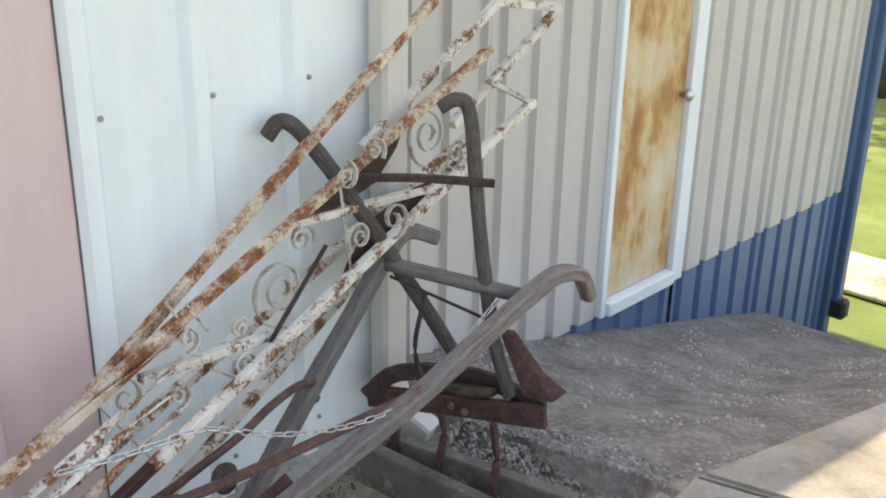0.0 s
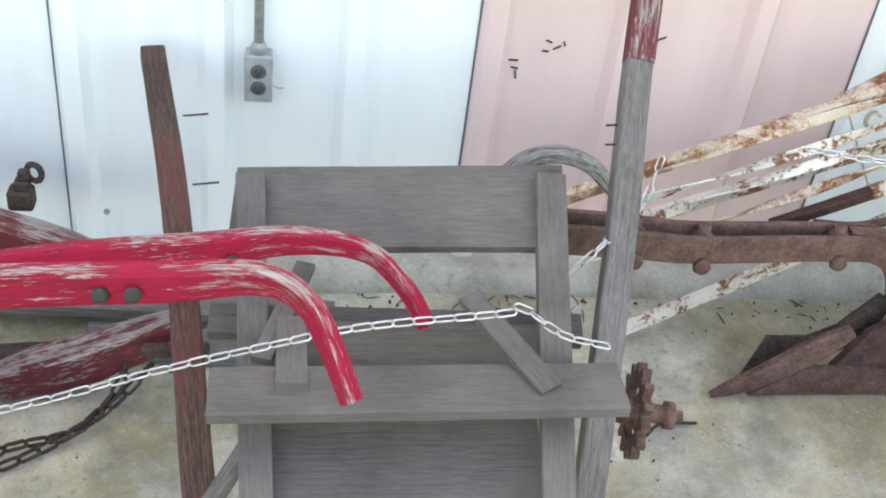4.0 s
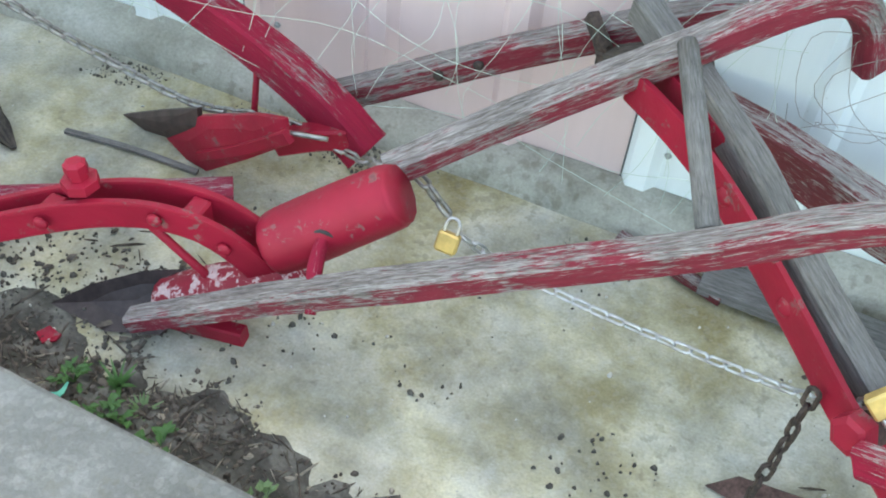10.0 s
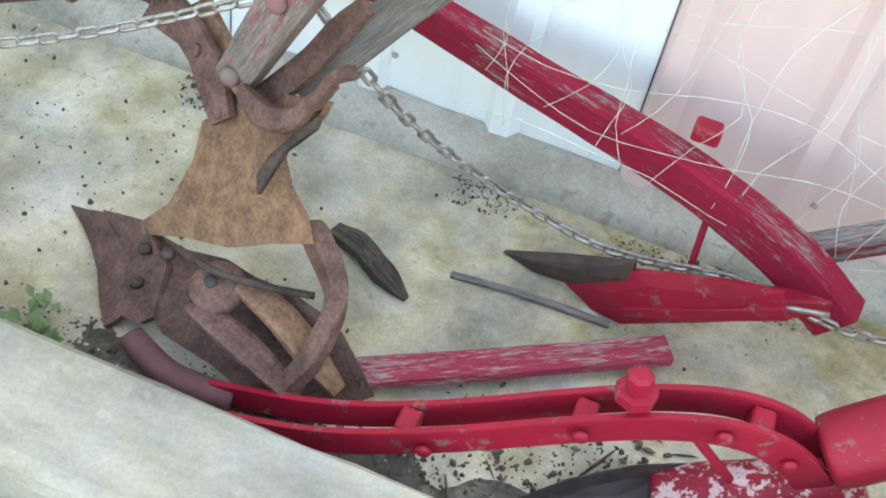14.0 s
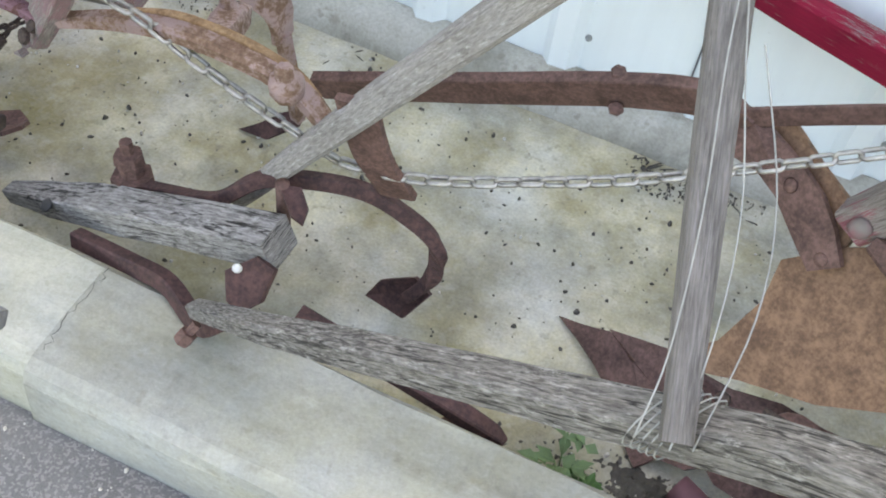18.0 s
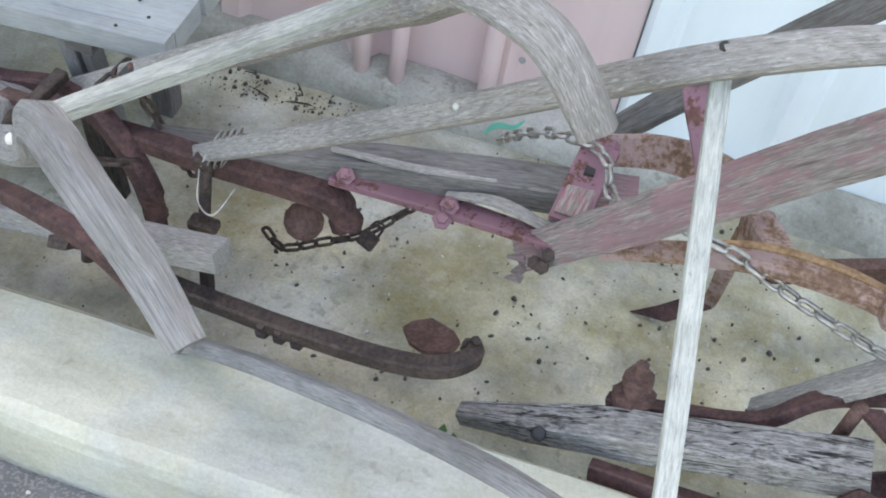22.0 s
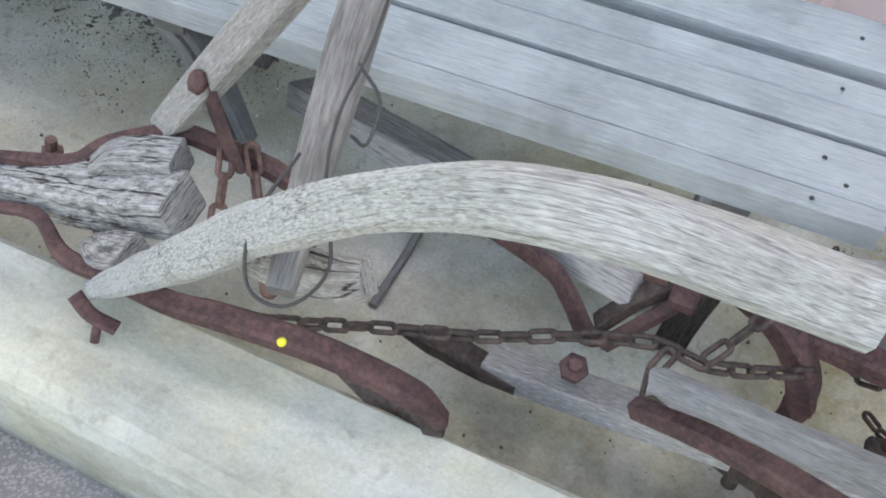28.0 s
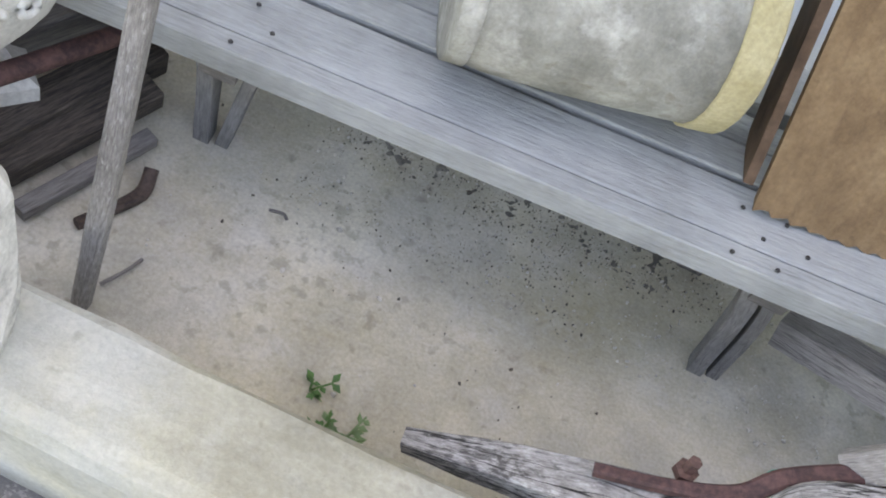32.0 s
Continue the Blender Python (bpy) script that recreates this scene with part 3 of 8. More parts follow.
roof = part("roof", box((12.7, 5.95, 0.12), (-1.7, 2.625, EAVE_Z + 0.06), None, 0.01), BEIGE_STEEL)
tagged(roof, "low metal roof with an overhanging eave", "roof", kind="structure")
roof = part("roof", box((4.6, 5.3, 0.12), (6.96, 2.95, EAVE_B + 0.06), None, 0.01), BEIGE_STEEL)
tagged(roof, "low metal roof over the set-back building", "roof", kind="structure")
back = part("wall_back", box((15.0, 0.2, 5.0), (1.5, 5.5, 0.85), None, 0), BEIGE_STEEL)
tagged(back, "plain rear wall of the shop building", "wall", kind="structure")

# concrete sill along the foot of the wall: a low rounded ledge, broken here and there
verts, faces = [], []
prof = [(-0.004, 0.07), (-0.05, 0.068), (-0.085, 0.052), (-0.10, 0.02), (-0.115, -0.05), (-0.004, -0.05)]
xs = [-7.9 + 0.09 * i for i in range(140)]
for x in xs:
    if x > 4.6:
        x = 4.6
    for j, (y, z) in enumerate(prof):
        w = 0.012 * noise.noise(Vector((x * 2.3, j * 0.3, 1))) + 0.006 * noise.noise(Vector((x * 11, j, 4)))
        verts.append((x, y + (w * 1.4 if 0 < j < 5 else 0), z + (w if j < 4 else 0)))
for i in range(len(xs) - 1):
    for j in range(len(prof) - 1):
        a = i * len(prof) + j
        faces.append((a, a + len(prof), a + len(prof) + 1, a + 1))
sill = finish("sill", verts, faces, SILL, smooth=True)
tagged(sill, "weathered grey concrete footing along the wall", "footing", kind="structure")


# ---- ground ----
def grid(name, x0, x1, y0, y1, nx, ny, height, mat, smooth=True):
    verts = [(x0 + (x1 - x0) * i / nx, y0 + (y1 - y0) * j / ny) for j in range(ny + 1) for i in range(nx + 1)]
    verts = [(x, y, height(x, y)) for x, y in verts]
    faces = [(j * (nx + 1) + i, j * (nx + 1) + i + 1, (j + 1) * (nx + 1) + i + 1, (j + 1) * (nx + 1) + i) for j in range(ny) for i in range(nx)]
    return finish(name, verts, faces, mat, smooth=smooth)


def step01(a, b, x):
    t = min(1, max(0, (x - a) / (b - a)))
    return t * t * (3 - 2 * t)


def fall(x):
    """How far the ground drops towards the far corner of the beige building."""
    return -0.27 * max(0.0, min(x, 9.5) - 4.75) - 0.02 * max(0.0, min(x, 60) - 9.5)


def ground_z(x, y):
    return -0.17 + fall(x) * step01(-2.6, -0.6, y) + (fall(x) * (1 - step01(-2.6, -0.6, y))) * step01(6.0, 11.0, x)


xs = [-300, -80, -30, -12] + [-8 + 0.5 * i for i in range(45)] + [16, 20, 26, 34, 45, 60, 100, 300]
ys = [-300, -90, -40, -20, -12] + [-8 + 0.5 * i for i in range(27)] + [7, 10, 16, 26, 45, 100, 300]
verts = [(x, y, ground_z(x, y)) for y in ys for x in xs]
faces = [(j * len(xs) + i, j * len(xs) + i + 1, (j + 1) * len(xs) + i + 1, (j + 1) * len(xs) + i) for j in range(len(ys) - 1) for i in range(len(xs) - 1)]
ground = finish("ground", verts, faces, GRASS, smooth=True)
tagged(ground, "sunlit green lawn that falls away past the building", "lawn", kind="structure")

slab = grid("floor", -7.9, 4.66, -1.12, -0.003, 250, 24,
            lambda x, y: 0.004 * noise.noise(Vector((x * 1.3, y * 1.3, 2))), SLAB)
tagged(slab, "stained yellowish concrete slab strewn with debris", "slab", kind="structure")

yard = grid("asphalt", -7.9, 4.2, -6.0, -1.0, 60, 25,
            lambda x, y: 0.06 + 0.006 * noise.noise(Vector((x * 2, y * 2, 7))) if y < -1.04 else -0.02, ASPHALT)
tagged(yard, "worn grey asphalt beside the kerb", "asphalt", kind="structure")

# kerb: flat top, rounded outer nose
def kerb_run(name, x0, x1, y_in, y_out, top, mat, label):
    prof = [(y_in, -0.06), (y_in + 0.002, top - 0.012), (y_in - 0.01, top), ((y_in + y_out) / 2, top + 0.002), (y_out + 0.03, top - 0.002), (y_out + 0.008, top - 0.012), (y_out, top - 0.035), (y_out - 0.012, 0.0)]
    n = max(2, int((x1 - x0) / 0.08))
    verts, faces = [], []
    for i in range(n + 1):
        x = x0 + (x1 - x0) * i / n
        thin = 0.055 * max(0.0, -2.9 - x)
        for j, (y, z) in enumerate(prof):
            y += thin * (0.25, 0.25, 0.25, 0.6, 1, 1, 1, 1.1)[j]
            w = 0.004 * noise.noise(Vector((x * 5, j * 2.1, 3))) + 0.003 * noise.noise(Vector((x * 23, j * 3, 8)))
            verts.append((x, y + (w if j else 0), z + (w * 0.6 if j else 0)))
    m = len(prof)
    for i in range(n):
        for j in range(m - 1):
            faces.append((i * m + j, (i + 1) * m + j, (i + 1) * m + j + 1, i * m + j + 1))
    faces += [list(range(m)), [n * m + j for j in range(m - 1, -1, -1)]]
    ob = finish(name, verts, faces, mat)
    return tagged(ob, label, "kerb", kind="structure")


kerb_run("kerb", -7.9, -1.6135, -0.944, -1.155, 0.18, KERB, "pale weathered concrete kerb with a rounded nose")
kerb_run("kerb", -1.613, -0.031, -0.944, -1.165, 0.18, OLD_KERB, "grey weathered concrete kerb with a rounded nose")

def crack_line(host, pts, width, seed):
    """A jagged open crack: a thin dark sliver let into the surface."""
    r = random.Random(seed)
    path = [Vector(p) for p in spline(pts, 7)]
    verts, faces = [], []
    for i, p in enumerate(path):
        d = (path[min(i + 1, len(path) - 1)] - path[max(i - 1, 0)]).normalized()
        side = d.cross(Vector((0, 0, 1)))
        p = p + side * r.uniform(-0.006, 0.006)
        w = width * r.uniform(0.35, 1.0)
        verts += [p + side * w, p - side * w]
    faces = [(2 * i, 2 * i + 1, 2 * i + 3, 2 * i + 2) for i in range(len(path) - 1)]
    return finish("crack", verts, faces, CRACK_DARK, host)


CRACK_DARK = plain("crack_dark", (0.05, 0.046, 0.04), 0.95)
kerb_end = bpy.data.objects["kerb.001"]
crack_line(kerb_end, [(-1.61, -0.952, 0.1835), (-1.602, -1.0, 0.1845), (-1.606, -1.06, 0.1845), (-1.60, -1.12, 0.1815)], 0.0008, 3)

# pavement past the kerb: big slabs with a dark joint
def paving(name, corners, z, mat, thick=0.16):
    bm = bmesh.new()
    lo = [bm.verts.new((x, y, z - thick + (fall(x) * 0.35 if x > 5.4 else 0))) for x, y in corners]
    hi = [bm.verts.new((x, y, z + (fall(x) * 0.35 if x > 5.4 else 0))) for x, y in corners]
    bm.faces.new(hi)
    bm.faces.new(lo[::-1])
    for i in range(len(corners)):
        j = (i + 1) % len(corners)
        bm.faces.new((lo[i], lo[j], hi[j], hi[i]))
    bmesh.ops.bevel(bm, geom=[e for e in bm.edges if all(v.co.z > z - 0.3 and v in hi for v in e.verts)], offset=0.012, segments=2, affect="EDGES")
    ob = part(name, bm, mat)
    return tagged(ob, "pale concrete pavement slab beside the dirt strip", "pavement", kind="structure")


slab_a = paving("pavement", [(-0.03, -2.7), (1.02, -2.7), (1.02, -1.068), (-0.03, -1.015)], 0.165, OLD_PAVING)
paving("pavement", [(1.028, -2.7), (2.9, -2.7), (2.9, -1.085), (1.028, -1.068)], 0.165, PAVING)
paving("pavement", [(2.908, -2.7), (5.29, -2.7), (4.862, -0.985), (3.92, -1.065), (2.908, -1.085)], 0.175, PAVING)
paving("pavement", [(5.315, -2.7), (9.5, -2.7), (9.5, -1.25), (5.9, -1.15), (4.882, -0.985)], 0.175, PAVING)

crack_line(slab_a, [(0.604, -1.085, 0.1675), (0.60, -1.12, 0.1675), (0.586, -1.15, 0.1675), (0.582, -1.22, 0.1675), (0.56, -1.32, 0.1675)], 0.002, 5)

# dirt strip between slab and pavement
def dirt_z(x, y):
    wave = 0.08 * noise.noise(Vector((x * 3.1, 2, 7))) + 0.06 * noise.noise(Vector((x * 13, 5, 7))) + 0.03 * noise.noise(Vector((x * 37, 1, 7))) - 0.06 * step01(0.35, 1.0, x)
    heap = 0.075 * step01(-0.80 + wave, -1.03, y) * (0.75 + 0.5 * noise.noise(Vector((x * 6, y * 9, 5)))) * step01(3.9, 3.0, x)
    heap *= 0.5 + 0.5 * step01(1.75, 1.2, x)
    heap += 0.016 * math.exp(-((x - 0.02) / 0.15) ** 2 - ((y + 0.82) / 0.09) ** 2)
    return -0.012 + heap + 0.02 * noise.noise(Vector((x * 22, y * 22, 1))) * step01(-0.80, -0.93, y)


dirt = grid("dirt", -0.2, 4.4, -1.1, -0.60, 160, 26, dirt_z, SOIL)
tagged(dirt, "dark crumbly soil with leaf litter along the pavement", "soil", kind="structure")

# broken asphalt apron that falls away to the far corner
def apron_z(x, y):
    e = step01(-1.15, -0.2, y)
    z = 0.13 - 0.1 * e + fall(x) * (0.72 + 0.28 * e) + 0.05 * math.exp(-((x - 5.3) ** 2 + (y + 0.55) ** 2) / 0.16)
    return z + 0.013 * noise.noise(Vector((x * 3, y * 3, 11))) + 0.003 * noise.noise(Vector((x * 11, y * 11, 4))) - (0.09 if x < 4.86 + 0.05 * noise.noise(Vector((y * 7, 1, 1))) else 0)


APRON = mineral("apron_gravel", [(0.3, (0.15, 0.142, 0.132)), (0.5, (0.235, 0.224, 0.21)), (0.72, (0.33, 0.317, 0.295))], 4.0, 95, ((0.15, 0.135, 0.115), 0.55), rough=0.95, relief=0.012, aggregate=0.22, grain=0.8)
apron = grid("apron", 4.7, 8.2, -1.2, 0.43, 150, 70, apron_z, APRON)
tagged(apron, "cracked grey asphalt apron sloping down beside the building", "asphalt", kind="structure")

# ---- beige building with blue skirting, set back ----
B2 = 0.44
wall_b = part("wall_store", box((4.5, 0.2, 4.6), (6.88, B2 + 0.16, 0.7), None, 0.0), SILL)
tagged(wall_b, "beige ribbed steel wall with a blue skirting", "wall", kind="structure")
SKIRT = -0.335
for x0, w in ((4.66, 1.73), (7.11, 2.01)):
    k = 0
    while w > 0.02:
        ww = min(PANEL, w)
        sheet("panel", x0, ww - 0.002, B2, SKIRT, EAVE_B, BEIGE_STEEL, wall_b, 0.2, 0.06, 0.03, "beige ribbed steel sheet", 0.045)
        sheet("skirt", x0, ww - 0.002, B2 + 0.012, -1.6, SKIRT + 0.01, BLUE_STEEL, wall_b, 0.2, 0.06, 0.03, "blue ribbed skirting sheet", 0.045)
        x0 += ww
        w -= ww
sheet("skirt", 6.39, 0.718, B2 + 0.002, -1.6, -0.335, BLUE_STEEL, wall_b, 0.2, 0.06, 0.022, "blue ribbed skirting sheet")
part("corner_trim", box((0.09, 0.12, 4.4), (9.13, B2, 0.8), None, 0.004), TRIM_BLUE, wall_b)
sp = thing("downspout", (9.19, B2 - 0.05, -1.25), "dark blue downspout at the building corner", "downspout")
part("pipe", box((0.08, 0.07, 4.1), (9.19, B2 - 0.07, 0.85), None, 0.01), TRIM_BLUE, sp)
part("elbow", box((0.1, 0.12, 0.14), (9.19, B2 - 0.10, -1.17), None, 0.02), BLACKISH, sp)

door = thing("door_1", (6.83, B2, -0.39), "rust-stained cream steel door in a white frame", "door")
tagged(door, kind="structure")
part("leaf", box((0.57, 0.04, 2.0), (6.715, B2 - 0.012, 0.745), None, 0.003), DOOR_RUST, door, "cream door leaf streaked with orange rust")
for x, w in ((6.41, 0.04), (7.055, 0.10)):
    part("jamb", box((w, 0.09, 2.11), (x, B2 - 0.02, 0.725), None, 0.004), WHITE_STEEL, door)
part("header", box((0.71, 0.09, 0.06), (6.75, B2 - 0.02, 1.815), None, 0.004), WHITE_STEEL, door)
part("threshold", box((0.565, 0.11, 0.07), (6.718, B2 - 0.03, -0.295), None, 0.006), WHITE_STEEL, door)
lathe("knob", [(0.012, 0), (0.012, 0.03), (0.028, 0.035), (0.03, 0.055), (0.015, 0.068)], ZINC, door, aim((6.965, B2 - 0.03, 0.65), (0, -1, 0)), 12, "chrome knob")

# rainwater pipe of the shop with its shoe
ds = thing("downspout", (4.6, -0.05, 0.05), "cream painted downspout with a bent shoe", "downspout")
CREAM = steel_paint("cream_steel", (0.62, 0.6, 0.55))
part("pipe", box((0.10, 0.075, 2.8), (4.59, -0.06, 1.6), None, 0.012), CREAM, ds)
sweep("shoe", [(4.59, -0.06, 0.22), (4.60, -0.09, 0.13), (4.63, -0.2, 0.06)], 0.10, 0.075, CREAM, ds, up=(1, 0, 0), n=4)

# splash trough: two concrete cheeks
trough = thing("splash_block", (4.5, -0.5, 0.0), "mossy grey concrete splash trough under the downspout", "splash block")
MOSSY = mineral("mossy_concrete", [(0.3, (0.09, 0.09, 0.07)), (0.5, (0.155, 0.15, 0.125)), (0.75, (0.24, 0.232, 0.20))], 7.0, 120, spots=0.4)
for x0, y0, x1, y1, h in ((4.385, -0.15, 4.437, -0.785, 0.135), (4.505, -0.20, 4.63, -0.765, 0.115)):
    sweep("cheek", [(x0, y0, h / 2 - 0.005), (x1, y1, h / 2 - 0.005)], 0.042, h, MOSSY, trough, n=6, rnd=0.12, rough=0.02, seed=int(x0 * 10))
sweep("bed", [(4.445, -0.18, 0.018), (4.535, -0.765, 0.014)], 0.14, 0.04, MOSSY, trough, n=6, rnd=0.1)

# power socket with conduit
so = thing("socket", (2.265, -0.05, 0.55), "grey metal twin power socket on a conduit", "socket")
part("body", box((0.058, 0.05, 0.106), (2.265, -0.026, 0.55), None, 0.005), GREY_BOX, so)
part("plate", box((0.06, 0.006, 0.109), (2.265, -0.054, 0.55), None, 0.002), GREY_BOX, so)
for dz in (0.0195, -0.0195):
    o = lathe("outlet", [(0.0168, 0), (0.0168, 0.003), (0.0155, 0.004)], plain("outlet_grey", (0.09, 0.1, 0.1), 0.5), so, aim((2.265, -0.056, 0.55 + dz), (0, -1, 0)), 18)
    for dx in (-0.006, 0.006):
        part("slot", box((0.0025, 0.002, 0.008), (2.265 + dx, -0.0605, 0.553 + dz), None, 0), BLACKISH, o)
    part("slot", box((0.004, 0.002, 0.004), (2.265, -0.0605, 0.543 + dz), None, 0), BLACKISH, o)
sweep("conduit", [(2.265, -0.03, 0.61), (2.265, -0.03, 2.9)], 0.021, 0.021, GREY_BOX, so, "round", up=(1, 0, 0))
lathe("connector", [(0.017, 0), (0.017, 0.018), (0.013, 0.026)], GREY_BOX, so, aim((2.265, -0.03, 0.602), (0, 0, 1)), 10)
sweep("wire", [(2.29, -0.055, 0.545), (2.305, -0.06, 0.535), (2.32, -0.06, 0.535)], 0.0025, 0.0025, GREY_BOX, so, "round")

# three painted pipes down the pink sheet
for x, r in ((-2.385, 0.019), (-2.305, 0.019), (-2.105, 0.02)):
    pp = thing("wall_pipe", (x, -0.05, 0.0), "pink painted pipe rising from the slab against the wall", "pipe", "wall pipes")
    sweep("pipe", [(x, -0.055, -0.01), (x - 0.004, -0.052, 1.2), (x, -0.05, 2.95)], 2 * r, 2 * r, PINK_STEEL, pp, "round", up=(1, 0, 0))
    lathe("collar", [(r * 1.35, 0), (r * 1.35, 0.05), (r * 1.05, 0.06)], PINK_STEEL, pp, aim((x - 0.003, -0.053, 0.42), (0, 0, 1)), 12)

# small dark scuffs on the pink sheet
for x, z, a, ln in ((2.81, 0.625, 60, 0.02), (2.833, 0.604, 0, 0.022), (2.843, 0.568, 80, 0.02), (2.838, 0.585, 10, 0.018), (2.908, 0.654, 20, 0.016), (2.929, 0.64, -30, 0.02), (2.903, 0.63, 5, 0.016), (2.814, 0.51, 80, 0.014), (3.167, 0.675, -25, 0.026), (3.239, 0.784, 50, 0.02), (2.945, 0.65, 70, 0.012)):
    part("scuff", box((ln, 0.002, 0.004), (0, 0, 0), pose(x, -0.0052, z, 0, a, 0), 0), BLACKISH, wall_a)

# ---- red walking plough with two long weathered handles ----
pl = thing("walking_plough", (0.45, -0.67, 0.0), "bright red painted walking plough with weathered handles", "plough", "ploughs")
for k, dy in enumerate((-0.028, 0.028)):
    sweep("beam_strap", [(-0.50, -0.87 + dy, 0.03), (-0.30, -0.855 + dy, 0.085), (-0.12, -0.82 + dy, 0.155), (0.09, -0.765 + dy, 0.255), (0.20, -0.735 + dy, 0.295), (0.29, -0.71 + dy, 0.305), (0.37, -0.69 + dy, 0.285), (0.44, -0.672 + dy, 0.225), (0.505, -0.655 + dy, 0.13)],
          0.012, 0.058, RED_IRON, pl, n=5, rnd=0.15, label="bright red curved steel strap")
for x, y, z in ((-0.16, -0.83, 0.14), (0.09, -0.77, 0.25), (0.335, -0.70, 0.295)):
    part("spacer", box((0.035, 0.045, 0.05), (x, y, z), None, 0.004), RED_IRON, pl)
for p in ((-0.12, -0.865, 0.15), (0.094, -0.81, 0.262), (0.287, -0.752, 0.31), (0.397, -0.722, 0.265)):
    lathe("rivet", [(0.014, 0), (0.012, 0.005), (0.006, 0.008)], RED_IRON, pl, aim(p, (0.2, -1, 0)), 10)
b = lathe("bolt", [(0.018, 0), (0.018, 0.012), (0.033, 0.013), (0.032, 0.03), (0.017, 0.032), (0.017, 0.044), (0.021, 0.046), (0.020, 0.062), (0.012, 0.067)], RED_IRON, pl, aim((0.148, -0.752, 0.312), (-0.1, 0, 1)), 7, smooth=False)
sweep("brace_rod", [(0.235, -0.725, 0.27), (0.36, -0.70, 0.13)], 0.016, 0.016, RED_IRON, pl, "round")
# share, body and wooden sleeve
share_m = plain("worn_share", (0.055, 0.04, 0.04), 0.55, 0.2, 0.4)
plate("share", [(0.04, -0.79, -0.002), (0.11, -0.745, 0.045), (0.20, -0.70, 0.085), (0.285, -0.665, 0.10), (0.30, -0.72, 0.055), (0.27, -0.77, 0.012), (0.17, -0.80, 0.0)], 0.012, share_m, pl, "dark worn share point", 0.012)
sweep("body", [(0.245, -0.72, 0.06), (0.30, -0.708, 0.088), (0.38, -0.692, 0.13), (0.46, -0.675, 0.175), (0.52, -0.655, 0.22)], [0.085, 0.10, 0.10, 0.092, 0.085], [0.05, 0.07, 0.085, 0.088, 0.08], FLAKED_RED, pl, "round", n=6, rough=0.07, seed=3, label="red cast body with flaking paint")
sweep("sleeve", [(0.452, -0.659, 0.242), (0.475, -0.649, 0.259), (0.62, -0.586, 0.365), (0.65, -0.574, 0.387)], [0.096, 0.124, 0.12, 0.106], [0.09, 0.116, 0.114, 0.098], RED_IRON, pl, "round", n=7, rough=0.02, seed=8, label="thick red wooden socket block")
sweep("peg", [(0.552, -0.655, 0.318), (0.572, -0.725, 0.312), (0.594, -0.783, 0.27)], [0.022, 0.026, 0.018], [0.022, 0.026, 0.018], RED_WOOD, pl, "round", rough=0.06, seed=17)
lathe("socket_hole", [(0.02, 0), (0.019, 0.003), (0.013, 0.003)], BLACKISH, pl, aim((0.558, -0.668, 0.324), (0.15, -0.9, -0.1)), 10)
sweep("landside", [(0.22, -0.74, 0.02), (0.42, -0.72, 0.04)], 0.03, 0.035, RED_IRON, pl)
# handles
sweep("handle", [(0.24, -0.80, 0.075), (0.52, -0.765, 0.25), (0.832, -0.729, 0.435), (1.135, -0.685, 0.605), (1.275, -0.668, 0.70), (1.385, -0.632, 0.728), (1.469, -0.60, 0.70), (1.534, -0.586, 0.645)],
      [0.046, 0.051, 0.053, 0.05, 0.047, 0.045, 0.043, 0.04], [0.038, 0.046, 0.048, 0.047, 0.047, 0.046, 0.044, 0.042], WORN_RED_WOOD, pl, n=8, rnd=0.35, rough=0.07, seed=1, label="weathered handle with flaking red paint")
sweep("handle", [(0.60, -0.52, 0.37), (0.80, -0.38, 0.485), (1.0, -0.285, 0.615), (1.12, -0.22, 0.693), (1.20, -0.15, 0.70), (1.255, -0.07, 0.62), (1.285, -0.035, 0.52)],
      [0.05, 0.055, 0.056, 0.054, 0.052, 0.05, 0.046], 0.052, WORN_RED_WOOD, pl, n=8, rnd=0.35, rough=0.07, seed=2, label="weathered handle with flaking red paint")
sweep("rung", [(1.0, -0.30, 0.635), (1.13, -0.66, 0.61)], 0.034, 0.034, GREY_WOOD, pl, "round", n=6, rough=0.1, seed=5)

# ---- red double-shovel plough with boards for handles ----
pa = thing("double_shovel_plough", (1.45, -0.7, 0.0), "red double-shovel plough with chipped board handles", "plough", "ploughs")
for k, dy in enumerate((-0.03, 0.035)):
    sweep("beam_strap", [(0.93, -0.29 + dy, 0.545), (1.03, -0.37 + dy, 0.545), (1.136, -0.45 + dy, 0.52), (1.27, -0.56 + dy, 0.46), (1.38, -0.66 + dy, 0.41), (1.44, -0.71 + dy, 0.385)],
          0.012, 0.062, RED_IRON, pa, n=5, rnd=0.15)
sweep("beam_timber", [(0.90, -0.18, 0.60), (1.12, -0.38, 0.55), (1.30, -0.55, 0.47), (1.50, -0.70, 0.37)], 0.05, 0.06, GREY_WOOD, pa, n=6, rnd=0.25, rough=0.12, seed=9, label="split grey wooden beam")
for p in ((1.136, -0.48, 0.525), (1.271, -0.59, 0.46)):
    lathe("rivet", [(0.018, 0), (0.016, 0.007), (0.008, 0.011)], RED_IRON, pa, aim(p, (-0.5, -1, 0.3)), 10)
sweep("shank", [(1.42, -0.72, 0.40), (1.50, -0.74, 0.33), (1.595, -0.75, 0.215), (1.70, -0.80, 0.14), (1.765, -0.88, 0.10), (1.74, -0.95, 0.055), (1.66, -0.97, 0.02)],
      [0.02, 0.02, 0.022, 0.022, 0.022, 0.022, 0.02], [0.06, 0.058, 0.056, 0.055, 0.055, 0.05, 0.045], RED_IRON, pa, n=6, up=(0.3, -0.2, 1))
